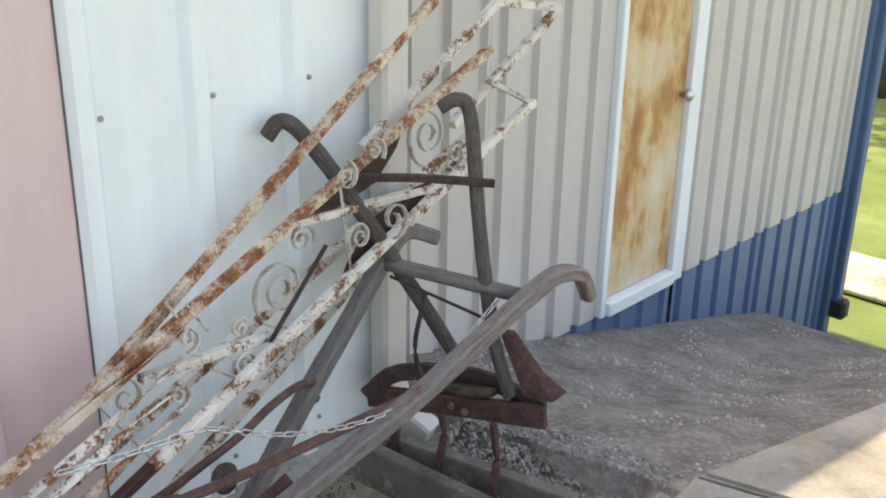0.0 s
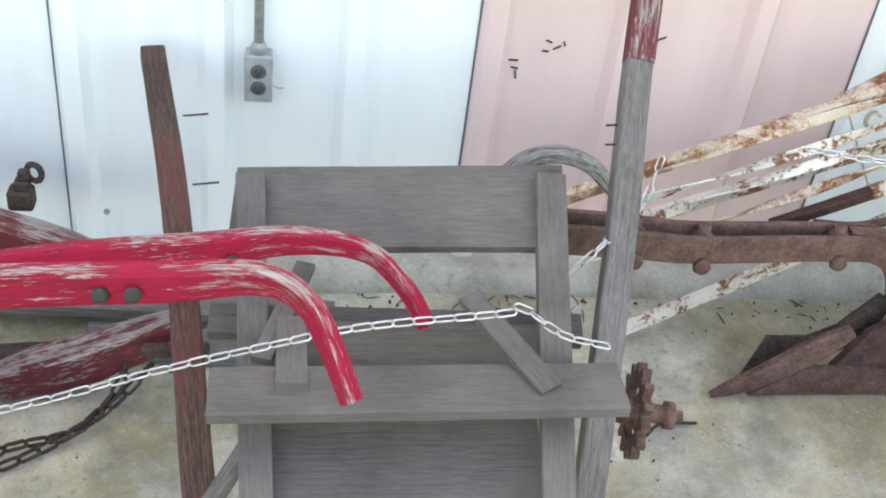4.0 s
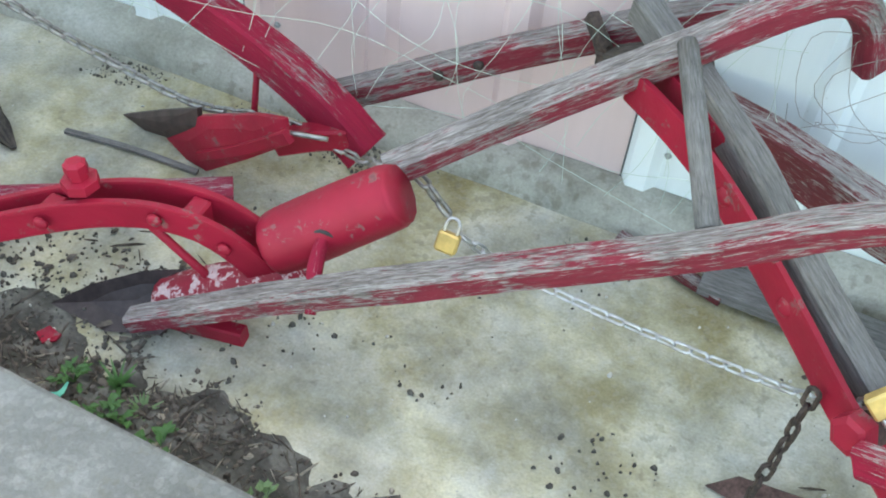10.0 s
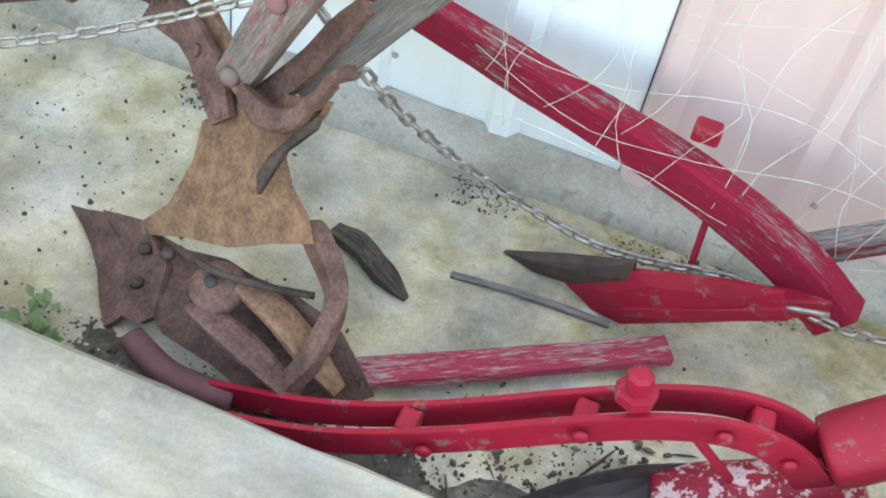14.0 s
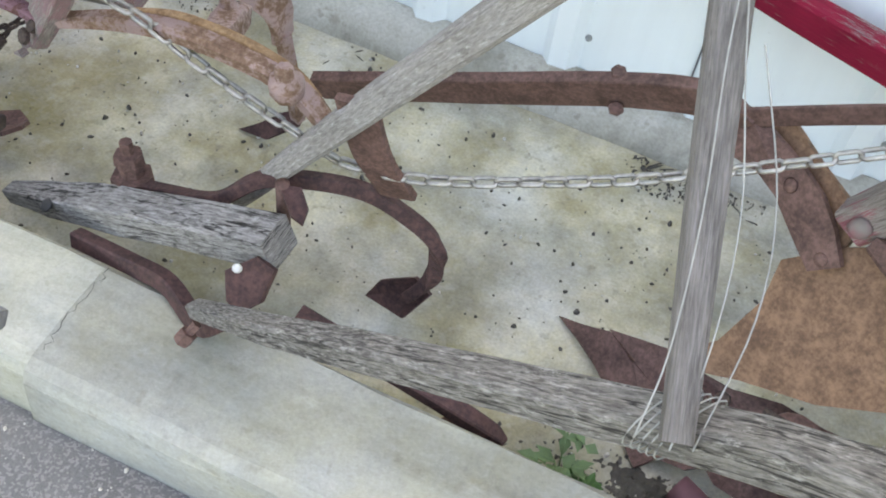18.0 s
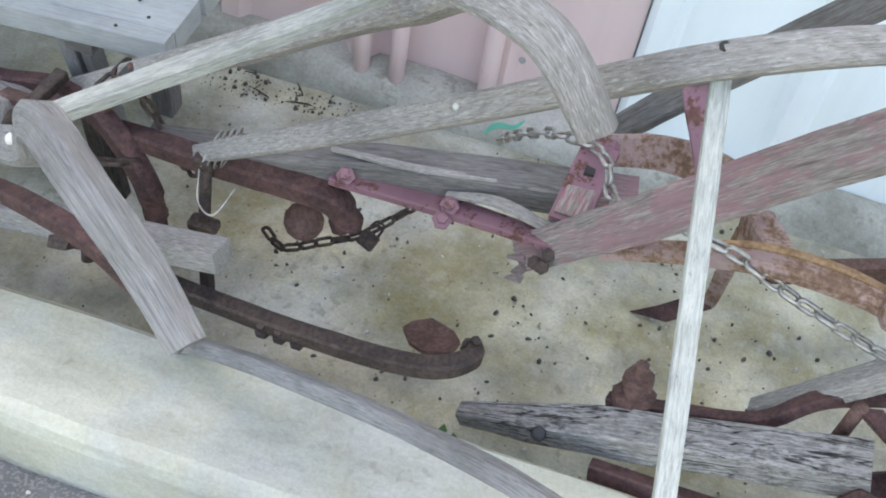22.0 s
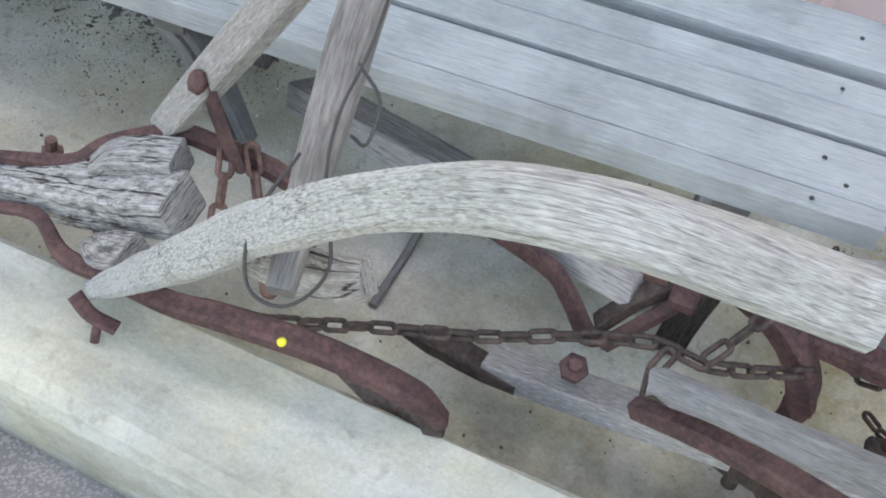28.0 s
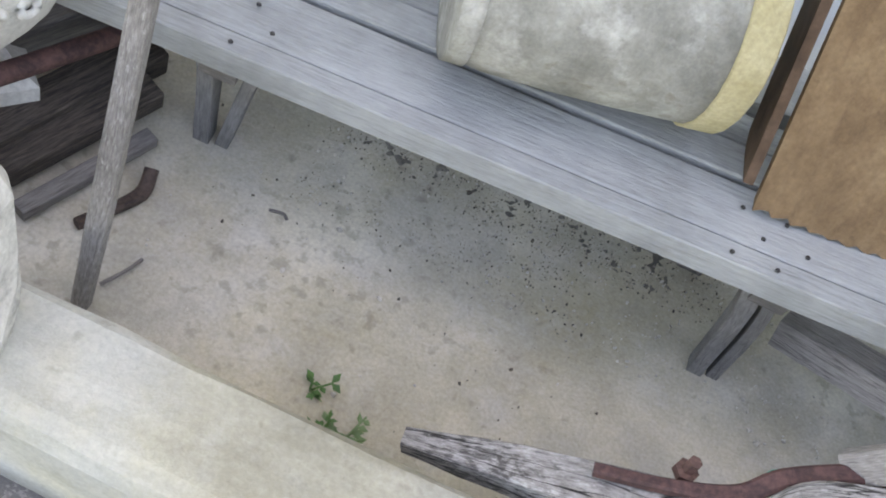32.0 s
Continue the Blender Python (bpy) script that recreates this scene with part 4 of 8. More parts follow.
plate("shovel", [(1.44, -0.93, 0.0), (1.50, -0.90, 0.045), (1.62, -0.915, 0.06), (1.70, -0.96, 0.04), (1.62, -0.99, 0.012), (1.52, -0.965, 0.0)], 0.008, RUST, pa, "rusty shovel point", 0.012)
sweep("shank", [(1.585, -0.60, 0.30), (1.62, -0.61, 0.22), (1.61, -0.62, 0.14), (1.54, -0.635, 0.08)], 0.02, 0.055, RED_IRON, pa, n=6, up=(0.3, -0.2, 1))
plate("shovel", [(1.275, -0.615, 0.0), (1.32, -0.60, 0.04), (1.46, -0.605, 0.062), (1.545, -0.62, 0.075), (1.54, -0.642, 0.045), (1.40, -0.645, 0.012)], 0.01, RUST, pa, "rusty shovel point", 0.006)
sweep("brace", [(1.615, -0.665, 0.42), (1.575, -0.71, 0.33), (1.53, -0.745, 0.25)], 0.014, 0.045, RED_IRON, pa, n=4)
plate("shovel_edge", [(1.36, -0.64, 0.004), (1.46, -0.63, 0.02), (1.57, -0.64, 0.05), (1.56, -0.67, 0.02), (1.45, -0.67, 0.0)], 0.01, RED_IRON, pa, "", 0.006)
sweep("bridge", [(1.66, -0.73, 0.50), (1.70, -0.66, 0.46), (1.735, -0.62, 0.435)], 0.02, 0.04, RED_IRON, pa, n=4)
lathe("nut", [(0.02, 0), (0.02, 0.018), (0.012, 0.02)], RED_IRON, pa, aim((1.60, -0.905, 0.565), (-0.2, -1, 0.3)), 6, smooth=False)
sweep("crossbar", [(1.40, -0.76, 0.435), (1.44, -0.71, 0.43), (1.49, -0.64, 0.425)], 0.042, 0.042, RED_OXIDE, pa, "round", n=4)
lathe("nut", [(0.03, 0), (0.03, 0.03), (0.02, 0.034)], RED_IRON, pa, aim((1.405, -0.74, 0.44), (-0.5, -0.8, 0.2)), 6, smooth=False)
sweep("lever", [(1.462, -0.70, 0.432), (1.50, -0.63, 0.455), (1.60, -0.47, 0.52)], [0.036, 0.03, 0.018], [0.036, 0.028, 0.016], RED_OXIDE, pa, "round", n=4, rough=0.1, seed=12)
sweep("handle_board", [(1.50, -0.515, 0.322), (1.735, -0.615, 0.432), (1.97, -0.697, 0.535), (2.195, -0.752, 0.603), (2.345, -0.765, 0.634), (2.455, -0.785, 0.628), (2.52, -0.82, 0.58), (2.555, -0.85, 0.53)],
      [0.028, 0.03, 0.03, 0.03, 0.028, 0.026, 0.025, 0.024], [0.052, 0.056, 0.058, 0.054, 0.042, 0.03, 0.028, 0.026], RED_BOARD, pa, n=8, rnd=0.25, rough=0.03, seed=4, label="red painted board handle curling to a grip")
sweep("handle_board", [(1.41, -0.79, 0.44), (1.68, -0.935, 0.62), (1.94, -1.065, 0.765), (2.172, -1.135, 0.835), (2.29, -1.155, 0.858), (2.345, -1.175, 0.838), (2.375, -1.20, 0.79), (2.402, -1.235, 0.735)],
      [0.028, 0.03, 0.03, 0.03, 0.028, 0.026, 0.025, 0.024], [0.05, 0.053, 0.053, 0.046, 0.036, 0.028, 0.027, 0.026], RED_BOARD, pa, n=8, rnd=0.25, rough=0.03, seed=6, label="red painted board handle curling to a grip")
for x, y, z in ((2.239, -0.772, 0.60), (2.132, -0.755, 0.572), (1.995, -0.72, 0.53), (2.10, -1.13, 0.815), (2.14, -1.145, 0.828)):
    lathe("hole", [(0.011, 0), (0.011, 0.004), (0.006, 0.005)], BLACKISH, pa, aim((x, y - 0.006, z), (0.25, -1, 0.15)), 8)

# ---- wrought porch column leaning by the wall ----
gate = thing("iron_porch_column", (3.3, -0.3, 0.1), "flaking white and rusty wrought iron porch column, leaning", "iron column")
SCROLL_IRON = rust("scroll_iron", (0.24, 0.16, 0.11), (0.42, 0.34, 0.26), paint=(0.55, 0.53, 0.47), wear=0.38, soft=0.05, flake=30)
RAILS = {"back": (Vector((4.75, -0.078, 1.364)), Vector((3.549, -0.170, 0.619))), "front": (Vector((4.786, -0.130, 1.141)), Vector((2.86, -0.303, 0.403))),
         "low": (Vector((5.152, -0.130, 1.014)), Vector((3.60, -0.332, 0.488))), "under": (Vector((4.93, -0.05, 0.87)), Vector((3.14, -0.262, 0.02))),
         "rear": (Vector((4.95, -0.055, 0.935)), Vector((2.90, -0.254, 0.254)))}
for k, (key, mat) in enumerate((("back", ORANGE_RAIL), ("front", ORANGE_RAIL), ("low", FLAKED_WHITE), ("under", FLAKED_WHITE), ("rear", FLAKED_WHITE))):
    a, b = RAILS[key]
    if key == "front":
        a = a + (a - b).normalized() * 0.18
    sweep("rail", [tuple(a), tuple(a.lerp(b, 0.5)), tuple(b)], 0.026, 0.026, mat, gate, n=12, rnd=0.12, rough=0.05, seed=20 + k, label="square tube rail with peeling paint")
for k, (a, b) in enumerate((((5.056, -0.05, 1.323), (4.459, -0.09, 0.995)), ((5.354, -0.06, 1.277), (4.811, -0.1, 0.996)), ((5.056, -0.05, 1.323), (5.354, -0.06, 1.277)))):
    sweep("rail", [a, b], 0.026, 0.024, FLAKED_WHITE, gate, n=12, rnd=0.12, rough=0.05, seed=30 + k, label="square tube rail with peeling paint")
FACE_O = RAILS["front"][0]
FACE_U = (Vector((3.227, -0.27, 0.544)) - FACE_O).normalized()
FACE_V = Vector((0.3636, -0.0984, -0.9263))
FACE_N = FACE_U.cross(FACE_V)


def face(s, w, back=0.0):
    """A point of the column's front face: s along the upper rail, w across towards the lower one."""
    return FACE_O + FACE_U * s + FACE_V * w + FACE_N * back


def scroll(s, w, r, turns=1.6, start=0.0, flip=1, back=0.0, width=0.014):
    """A flat iron curl in the column's face."""
    c = face(s, w, back)
    pts = []
    for i in range(25):
        f = i / 24
        q = start + flip * turns * math.tau * f
        rr = 1.12 * r * (1 - 0.80 * f ** 0.72 if f > 0.3 else 1 - 0.3363 * f / 0.3 * 0.999)
        pts.append(tuple(c + FACE_U * (rr * math.cos(q)) + FACE_V * (rr * math.sin(q))))
    sweep("scroll", pts, 0.005, width, SCROLL_IRON, gate, up=tuple(FACE_N), n=3, rnd=0.1)


for s0, w0, r, turns, start, flip, back in ((0.82, 0.128, 0.088, 1.9, 1.2, -1, 0.0), (0.70, 0.058, 0.040, 1.6, 2.4, 1, 0.0), (0.575, 0.13, 0.042, 1.7, 0.4, -1, 0.06), (0.97, 0.128, 0.026, 1.5, 3.0, 1, 0.0),
                                            (1.008, 0.205, 0.034, 1.6, 0.0, -1, 0.02), (1.296, 0.06, 0.046, 1.3, 5.2, -1, 0.0), (0.171, 0.078, 0.082, 1.9, 1.0, -1, 0.0), (0.10, 0.19, 0.04, 1.5, 0.2, 1, 0.0),
                                            (0.437, -0.05, 0.036, 1.4, 2.0, 1, 0.08), (0.554, -0.045, 0.036, 1.5, 4.0, -1, 0.08), (0.46, 0.15, 0.05, 1.5, 1.0, 1, 0.08), (1.12, 0.02, 0.03, 1.4, 1.0, 1, 0.05), (1.20, 0.13, 0.03, 1.4, 1.0, 1, 0.03)):
    scroll(s0, w0, r, turns, start, flip, back)
for (s0, w0), (s1, w1), mat, w, h in (((0.70, 0.008), (0.083, 0.285), FLAKED_WHITE, 0.026, 0.02), ((1.245, 0.048), (0.905, 0.205), FLAKED_WHITE, 0.026, 0.02), ((-0.136, 0.085), (-0.285, 0.246), SCROLL_IRON, 0.02, 0.016),
                                      ((1.06, -0.02), (1.046, 0.07), SCROLL_IRON, 0.012, 0.006), ((1.085, 0.16), (1.036, 0.237), SCROLL_IRON, 0.012, 0.006), ((1.356, 0.024), (1.321, 0.234), ZINC, 0.004, 0.004),
                                      ((1.10, -0.06), (1.085, 0.10), SCROLL_IRON, 0.012, 0.006), ((0.52, 0.0), (0.60, 0.23), SCROLL_IRON, 0.014, 0.006)):
    sweep("flat_bar", [tuple(face(s0, w0)), tuple(face(s1, w1))], w, h, mat, gate, n=6, rnd=0.15, rough=0.03, seed=int(s0 * 40) + 3)
sweep("flat_bar", [tuple(face(0.66, 0.10, 0.03)), tuple(face(0.93, 0.20, 0.03))], 0.012, 0.006, DARK_RUST, gate, n=4, rough=0.1, seed=5)
# flat ribbons twisting down the lower end
for k in range(4):
    a = face(1.10 + 0.04 * k, 0.02 + 0.05 * k, 0.02)
    b = face(1.80 + 0.06 * k, 0.0 + 0.055 * k, 0.02)
    sweep("ribbon", [tuple(a), tuple(a.lerp(b, 0.5) + Vector((0, 0, 0.008 * (-1) ** k))), tuple(b)], 0.024, 0.005, FLAKED_WHITE if k % 3 else ORANGE_RAIL, gate, n=16, twist=4.0 + k)
WEB = rust("rusted_web", (0.04, 0.02, 0.017), (0.075, 0.035, 0.028))
plate("rusted_web", [tuple(face(0.258, 0.012)), tuple(face(0.68, 0.016)), tuple(face(0.677, 0.037)), tuple(face(0.598, 0.052)), tuple(face(0.412, 0.078)), tuple(face(0.30, 0.04))], 0.004, WEB, gate, "dark rusted sheet web")
plate("rusted_web", [tuple(face(0.203, 0.205)), tuple(face(0.30, 0.175)), tuple(face(0.45, 0.16)), tuple(face(0.60, 0.205)), tuple(face(0.64, 0.236)), tuple(face(0.40, 0.246))], 0.004, WEB, gate, "dark rusted sheet web")
sweep("rusted_tip", [tuple(RAILS["low"][1]), tuple(RAILS["low"][1].lerp(Vector((3.462, -0.35, 0.441)), 1.6))], 0.026, 0.024, WEB, gate, n=4, rough=0.1)

# ---- dark five-tine cultivator standing in the splash trough ----
cu = thing("walking_cultivator", (4.52, -0.42, 0.06), "dark rusty walking cultivator with black wooden handles", "cultivator")
sweep("handle", [(4.50, -0.34, 1.145), (4.535, -0.37, 1.168), (4.56, -0.395, 1.12), (4.555, -0.44, 0.84), (4.56, -0.50, 0.53), (4.58, -0.55, 0.36)], [0.034, 0.038, 0.038, 0.038, 0.04, 0.036], 0.04, HOOK_WOOD, cu, "round", n=7, rough=0.08, seed=31, up=(1, 0, 0))
sweep("handle", [(4.165, -0.055, 1.075), (4.205, -0.06, 1.11), (4.25, -0.085, 1.08), (4.32, -0.15, 0.95), (4.46, -0.24, 0.68), (4.58, -0.36, 0.40)], [0.036, 0.042, 0.042, 0.042, 0.044, 0.038], 0.044, HOOK_WOOD, cu, "round", n=7, rough=0.08, seed=32, up=(1, 0, 0))
sweep("rung", [(4.43, -0.21, 0.70), (4.60, -0.56, 0.66)], 0.045, 0.04, GREY_WOOD, cu, "round", n=6, rough=0.1, seed=33)
sweep("rod", [(4.33, -0.18, 0.96), (4.45, -0.32, 0.965), (4.57, -0.475, 0.96)], 0.018, 0.02, DARK_RUST, cu, n=4)
sweep("rod", [(4.44, -0.22, 0.66), (4.58, -0.52, 0.56)], 0.009, 0.009, DARK_RUST, cu, "round", n=3)
sweep("brace", [(4.50, -0.30, 0.62), (4.48, -0.28, 0.45), (4.50, -0.30, 0.33)], 0.014, 0.014, DARK_RUST, cu, "round")
sweep("frame_bar", [(4.44, -0.13, 0.25), (4.52, -0.38, 0.29), (4.60, -0.66, 0.33)], 0.022, 0.065, RED_OXIDE, cu, n=4, label="red-brown flat frame bar")
sweep("frame_bar", [(4.42, -0.14, 0.26), (4.50, -0.2, 0.33), (4.60, -0.42, 0.36), (4.62, -0.64, 0.34)], 0.02, 0.05, DARK_RUST, cu, n=4)
lathe("wheel", [(0.03, -0.01), (0.075, -0.012), (0.085, 0), (0.075, 0.012), (0.03, 0.01)], DARK_RUST, cu, aim((4.56, -0.42, 0.34), (0.3, 0.2, 1)), 18)
plate("bracket", [(4.57, -0.505, 0.56), (4.60, -0.54, 0.55), (4.62, -0.63, 0.45), (4.635, -0.70, 0.41), (4.60, -0.68, 0.385), (4.58, -0.60, 0.38)], 0.014, RED_OXIDE, cu, "red-brown cast bracket")
for k, (y, zt) in enumerate(((-0.18, 0.26), (-0.36, 0.29), (-0.56, 0.31))):
    sweep("tine", [(4.50, y, zt), (4.515, y - 0.005, 0.18), (4.49, y - 0.01, 0.11), (4.455, y - 0.015, 0.055)], 0.022, 0.014, RED_OXIDE, cu, n=5)
    plate("point", [(4.44, y - 0.03, 0.05), (4.475, y - 0.045, 0.075), (4.50, y - 0.015, 0.13), (4.475, y + 0.015, 0.075)], 0.007, DARK_RUST, cu)
for y in (-0.4, -0.45):
    lathe("rivet", [(0.013, 0), (0.009, 0.008)], ORANGE_RUST, cu, aim((4.505, y, 0.30), (-1, -0.2, 0.1)), 10)

# ---- brown rusty turning plough ----
pb = thing("turning_plough", (3.6, -0.48, 0.0), "brown rusty turning plough with grey wooden handles", "plough", "ploughs")
for dy in (-0.026, 0.026):
    sweep("beam_strap", [(2.70, -0.63 + dy, 0.575), (2.84, -0.60 + dy, 0.55), (2.99, -0.55 + dy, 0.507), (3.145, -0.515 + dy, 0.4725), (3.485, -0.44 + dy, 0.43), (3.61, -0.42 + dy, 0.405), (3.70, -0.42 + dy, 0.32), (3.738, -0.43 + dy, 0.215)], 0.014, 0.06, RUST, pb, n=5, rnd=0.15)
for x, y, z in ((2.99, -0.58, 0.515), (3.15, -0.545, 0.48), (3.49, -0.47, 0.44)):
    lathe("bolt", [(0.022, 0), (0.022, 0.012), (0.014, 0.013), (0.014, 0.03)], RUST, pb, aim((x, y + 0.03, z), (0, 0, 1)), 8)
    lathe("bolt", [(0.02, 0), (0.017, 0.01), (0.008, 0.013)], RUST, pb, aim((x, y - 0.005, z - 0.04), (0, -1, 0)), 8)
plate("wing", [(3.402, -0.409, 0.006), (3.454, -0.38, 0.114), (3.554, -0.38, 0.115), (3.625, -0.38, 0.155), (3.687, -0.385, 0.25), (3.72, -0.40, 0.24), (3.69, -0.41, 0.14), (3.60, -0.42, 0.09), (3.46, -0.43, 0.01)], 0.012, DARK_RUST, pb, "dark rusted wing of the share", 0.006)
plate("landside", [(3.40, -0.468, 0.012), (3.47, -0.458, 0.004), (3.90, -0.458, 0.01), (3.887, -0.46, 0.062), (3.608, -0.46, 0.087), (3.52, -0.462, 0.09)], 0.016, RUST, pb, "rusty landside plate")
plate("mouldboard", [(3.60, -0.44, 0.07), (3.655, -0.445, 0.187), (3.695, -0.445, 0.22), (3.71, -0.44, 0.31), (3.80, -0.44, 0.31), (3.833, -0.447, 0.215), (3.828, -0.45, 0.157), (3.854, -0.45, 0.10), (3.885, -0.45, 0.05)], 0.02, RED_OXIDE, pb, "red-brown frog plate with a narrow waist", 0.004)
sweep("share", [(3.312, -0.467, 0.006), (3.36, -0.472, 0.035), (3.44, -0.472, 0.085), (3.54, -0.466, 0.155), (3.605, -0.46, 0.198)], [0.012, 0.036, 0.052, 0.056, 0.03], [0.012, 0.022, 0.026, 0.026, 0.02], RUST, pb, up=(0, -1, 0.2), n=6, rnd=0.3, rough=0.05, seed=46, label="long rusty share point")
lathe("knob", [(0.012, 0), (0.036, 0.004), (0.038, 0.014), (0.03, 0.022), (0.01, 0.024)], DARK_RUST, pb, aim((3.757, -0.365, 0.40), (0.1, -1, 0.25)), 16)
sweep("bracket", [(3.73, -0.43, 0.30), (3.80, -0.44, 0.335), (3.88, -0.46, 0.385)], [0.03, 0.035, 0.04], 0.014, RUST, pb, n=4)
STAINED_GREY = wood("stained_grey_wood", (0.20, 0.185, 0.172), (0.31, 0.292, 0.275), paint=(0.15, 0.06, 0.055), wear=0.66)
sweep("handle", [(3.70, -0.51, 0.338), (3.896, -0.53, 0.402), (4.169, -0.56, 0.502), (4.416, -0.58, 0.606), (4.593, -0.60, 0.685), (4.69, -0.605, 0.707), (4.785, -0.61, 0.68), (4.835, -0.61, 0.598)], [0.045, 0.05, 0.052, 0.05, 0.048, 0.046, 0.044, 0.04], [0.036, 0.04, 0.042, 0.042, 0.042, 0.042, 0.04, 0.036], STAINED_GREY, pb, n=8, rnd=0.3, rough=0.05, seed=41, label="grey weathered handle with a bent grip")
sweep("handle", [(3.84, -0.30, 0.19), (3.939, -0.28, 0.283), (4.128, -0.24, 0.436), (4.297, -0.21, 0.57), (4.43, -0.20, 0.70), (4.52, -0.20, 0.765), (4.633, -0.205, 0.72)], [0.045, 0.048, 0.05, 0.048, 0.046, 0.044, 0.04], 0.042, GREY_WOOD, pb, n=8, rnd=0.3, rough=0.05, seed=42, label="grey weathered handle with a bent grip")
for p in ((3.85, -0.545, 0.375), (4.24, -0.575, 0.53), (4.15, -0.23, 0.40)):
    lathe("bolt", [(0.017, 0), (0.012, 0.012)], RUST, pb, aim(p, (0, -1, 0.3)), 8)
sweep("brace_rod", [(3.50, -0.33, 0.40), (3.623, -0.30, 0.376), (3.749, -0.30, 0.408), (3.863, -0.30, 0.441), (3.963, -0.29, 0.475), (4.058, -0.28, 0.49), (4.13, -0.25, 0.46)], 0.022, 0.022, RUST, pb, "round", n=6)
sweep("brace_rod", [(3.52, -0.43, 0.45), (3.85, -0.47, 0.46), (4.25, -0.53, 0.50)], 0.03, 0.012, RUST, pb, n=6)
sweep("heel", [(3.84, -0.47, 0.22), (3.95, -0.43, 0.20), (4.06, -0.40, 0.17)], 0.04, 0.035, RUST, pb, n=5, rough=0.15, seed=7)
sweep("hook", [(4.0, -0.40, 0.17), (4.07, -0.38, 0.15), (4.09, -0.36, 0.19)], 0.02, 0.02, RUST, pb, "round", n=5)

# ---- grey wooden seat on two long shafts ----
st = thing("wooden_seat_frame", (2.5, -0.9, 0.3), "weathered grey wooden seat frame with a slatted back", "seat frame")
def board(name, a, b, across, w, thick, mat, parent, label="", seed=0, rough=0.015):
    """A plank from a to b, w wide along across."""
    d = (Vector(b) - Vector(a)).normalized()
    ac = Vector(across) - d * d.dot(Vector(across))
    up = ac.normalized()
    return sweep(name, [tuple(a), tuple(Vector(a).lerp(Vector(b), 0.5)), tuple(b)], thick, w, mat, parent, up=tuple(up), n=8, rnd=0.1, rough=rough, label=label, seed=seed)


DOWN = Vector((0.0, -0.92, -0.39))
board("back_board", (2.235, -0.612, 0.586), (2.795, -0.692, 0.663), DOWN, 0.165, 0.022, SEAT_WOOD, st, "grey plank back board", 51)
board("stile", (2.262, -0.575, 0.633), (2.29, -1.16, 0.385), (1, 0, 0), 0.05, 0.022, SEAT_WOOD, st, "", 52)
board("stile", (2.772, -0.65, 0.70), (2.73, -1.20, 0.40), (1, 0, 0), 0.052, 0.022, SEAT_WOOD, st, "", 53)
board("seat_plank", (2.215, -1.023, 0.540), (2.838, -1.023, 0.553), (0, 1, 0.05), 0.096, 0.02, SEAT_WOOD, st, "wide grey seat plank", 54)
board("lower_panel", (2.29, -1.03, 0.41), (2.73, -1.03, 0.415), DOWN, 0.15, 0.018, SEAT_WOOD, st, "", 55)
board("panel_top", (2.29, -0.93, 0.44), (2.73, -0.93, 0.445), DOWN, 0.035, 0.02, SEAT_WOOD, st, "", 56)
board("rear_rail", (2.20, -0.75, 0.45), (2.84, -0.79, 0.47), DOWN, 0.055, 0.03, SEAT_WOOD, st, "", 57)
board("rear_rail", (2.25, -0.82, 0.455), (2.80, -0.84, 0.465), (0, -0.4, -0.92), 0.09, 0.022, SEAT_WOOD, st, "", 58)
board("brace", (2.617, -0.85, 0.592), (2.722, -1.035, 0.561), (1, 0, 0), 0.04, 0.014, SEAT_WOOD, st, "", 59)
board("brace", (2.36, -0.72, 0.55), (2.29, -0.95, 0.54), (1, 0, 0), 0.032, 0.014, SEAT_WOOD, st, "", 60)
board("cleat", (2.335, -0.86, 0.545), (2.335, -1.03, 0.56), (1, 0, 0), 0.046, 0.02, SEAT_WOOD, st, "", 61)
sweep("shaft", [(2.045, -0.06, 0.605), (2.12, -0.45, 0.475), (2.19, -0.95, 0.29), (2.21, -1.02, 0.22)], [0.05, 0.052, 0.054, 0.05], 0.04, wood("tarred_wood", (0.07, 0.045, 0.038), (0.16, 0.10, 0.085), paint=(0.14, 0.05, 0.04), wear=0.55), st, n=8, rnd=0.15, rough=0.03, seed=62, label="dark reddish shaft")
sweep("shaft", [(2.962, -0.40, 0.93), (2.935, -0.52, 0.81), (2.90, -0.72, 0.60), (2.845, -0.98, 0.32), (2.83, -1.03, 0.24)], [0.044, 0.048, 0.05, 0.05, 0.046], 0.04, GREY_WOOD, st, n=8, rnd=0.15, rough=0.03, seed=63, up=(0, -0.6, 0.8), label="grey shaft with a red-painted tip")
sweep("shaft_tip", [(2.9665, -0.385, 0.947), (2.943, -0.487, 0.843)], 0.05, 0.046, MAROON_WOOD, st, up=(0, -0.6, 0.8), n=4)
for p in ((2.12, -0.245, 0.56), (2.15, -0.42, 0.51)):
    sweep("nail", [(p[0], p[1], p[2]), (p[0] + 0.05, p[1] + 0.005, p[2] + 0.004)], 0.004, 0.004, DARK_RUST, st, "round", n=2)
for p in ((2.92, -0.565, 0.76), (2.918, -0.59, 0.735)):
    sweep("nail", [(p[0], p[1], p[2]), (p[0] - 0.04, p[1] - 0.005, p[2])], 0.004, 0.004, DARK_RUST, st, "round", n=2)
sweep("strut", [(2.30, -0.96, 0.43), (2.20, -1.02, 0.27), (2.12, -1.04, 0.12)], 0.035, 0.03, GREY_WOOD, st, "round", n=5, rough=0.1, seed=64)
sp_m = aim((2.955, -0.85, 0.335), (1, -0.15, -0.05))
verts, faces = [], []
gear = thing("sprocket", (2.95, -0.85, 0.33), "rusty chain sprocket on a stub axle", "sprocket")
teeth = 14
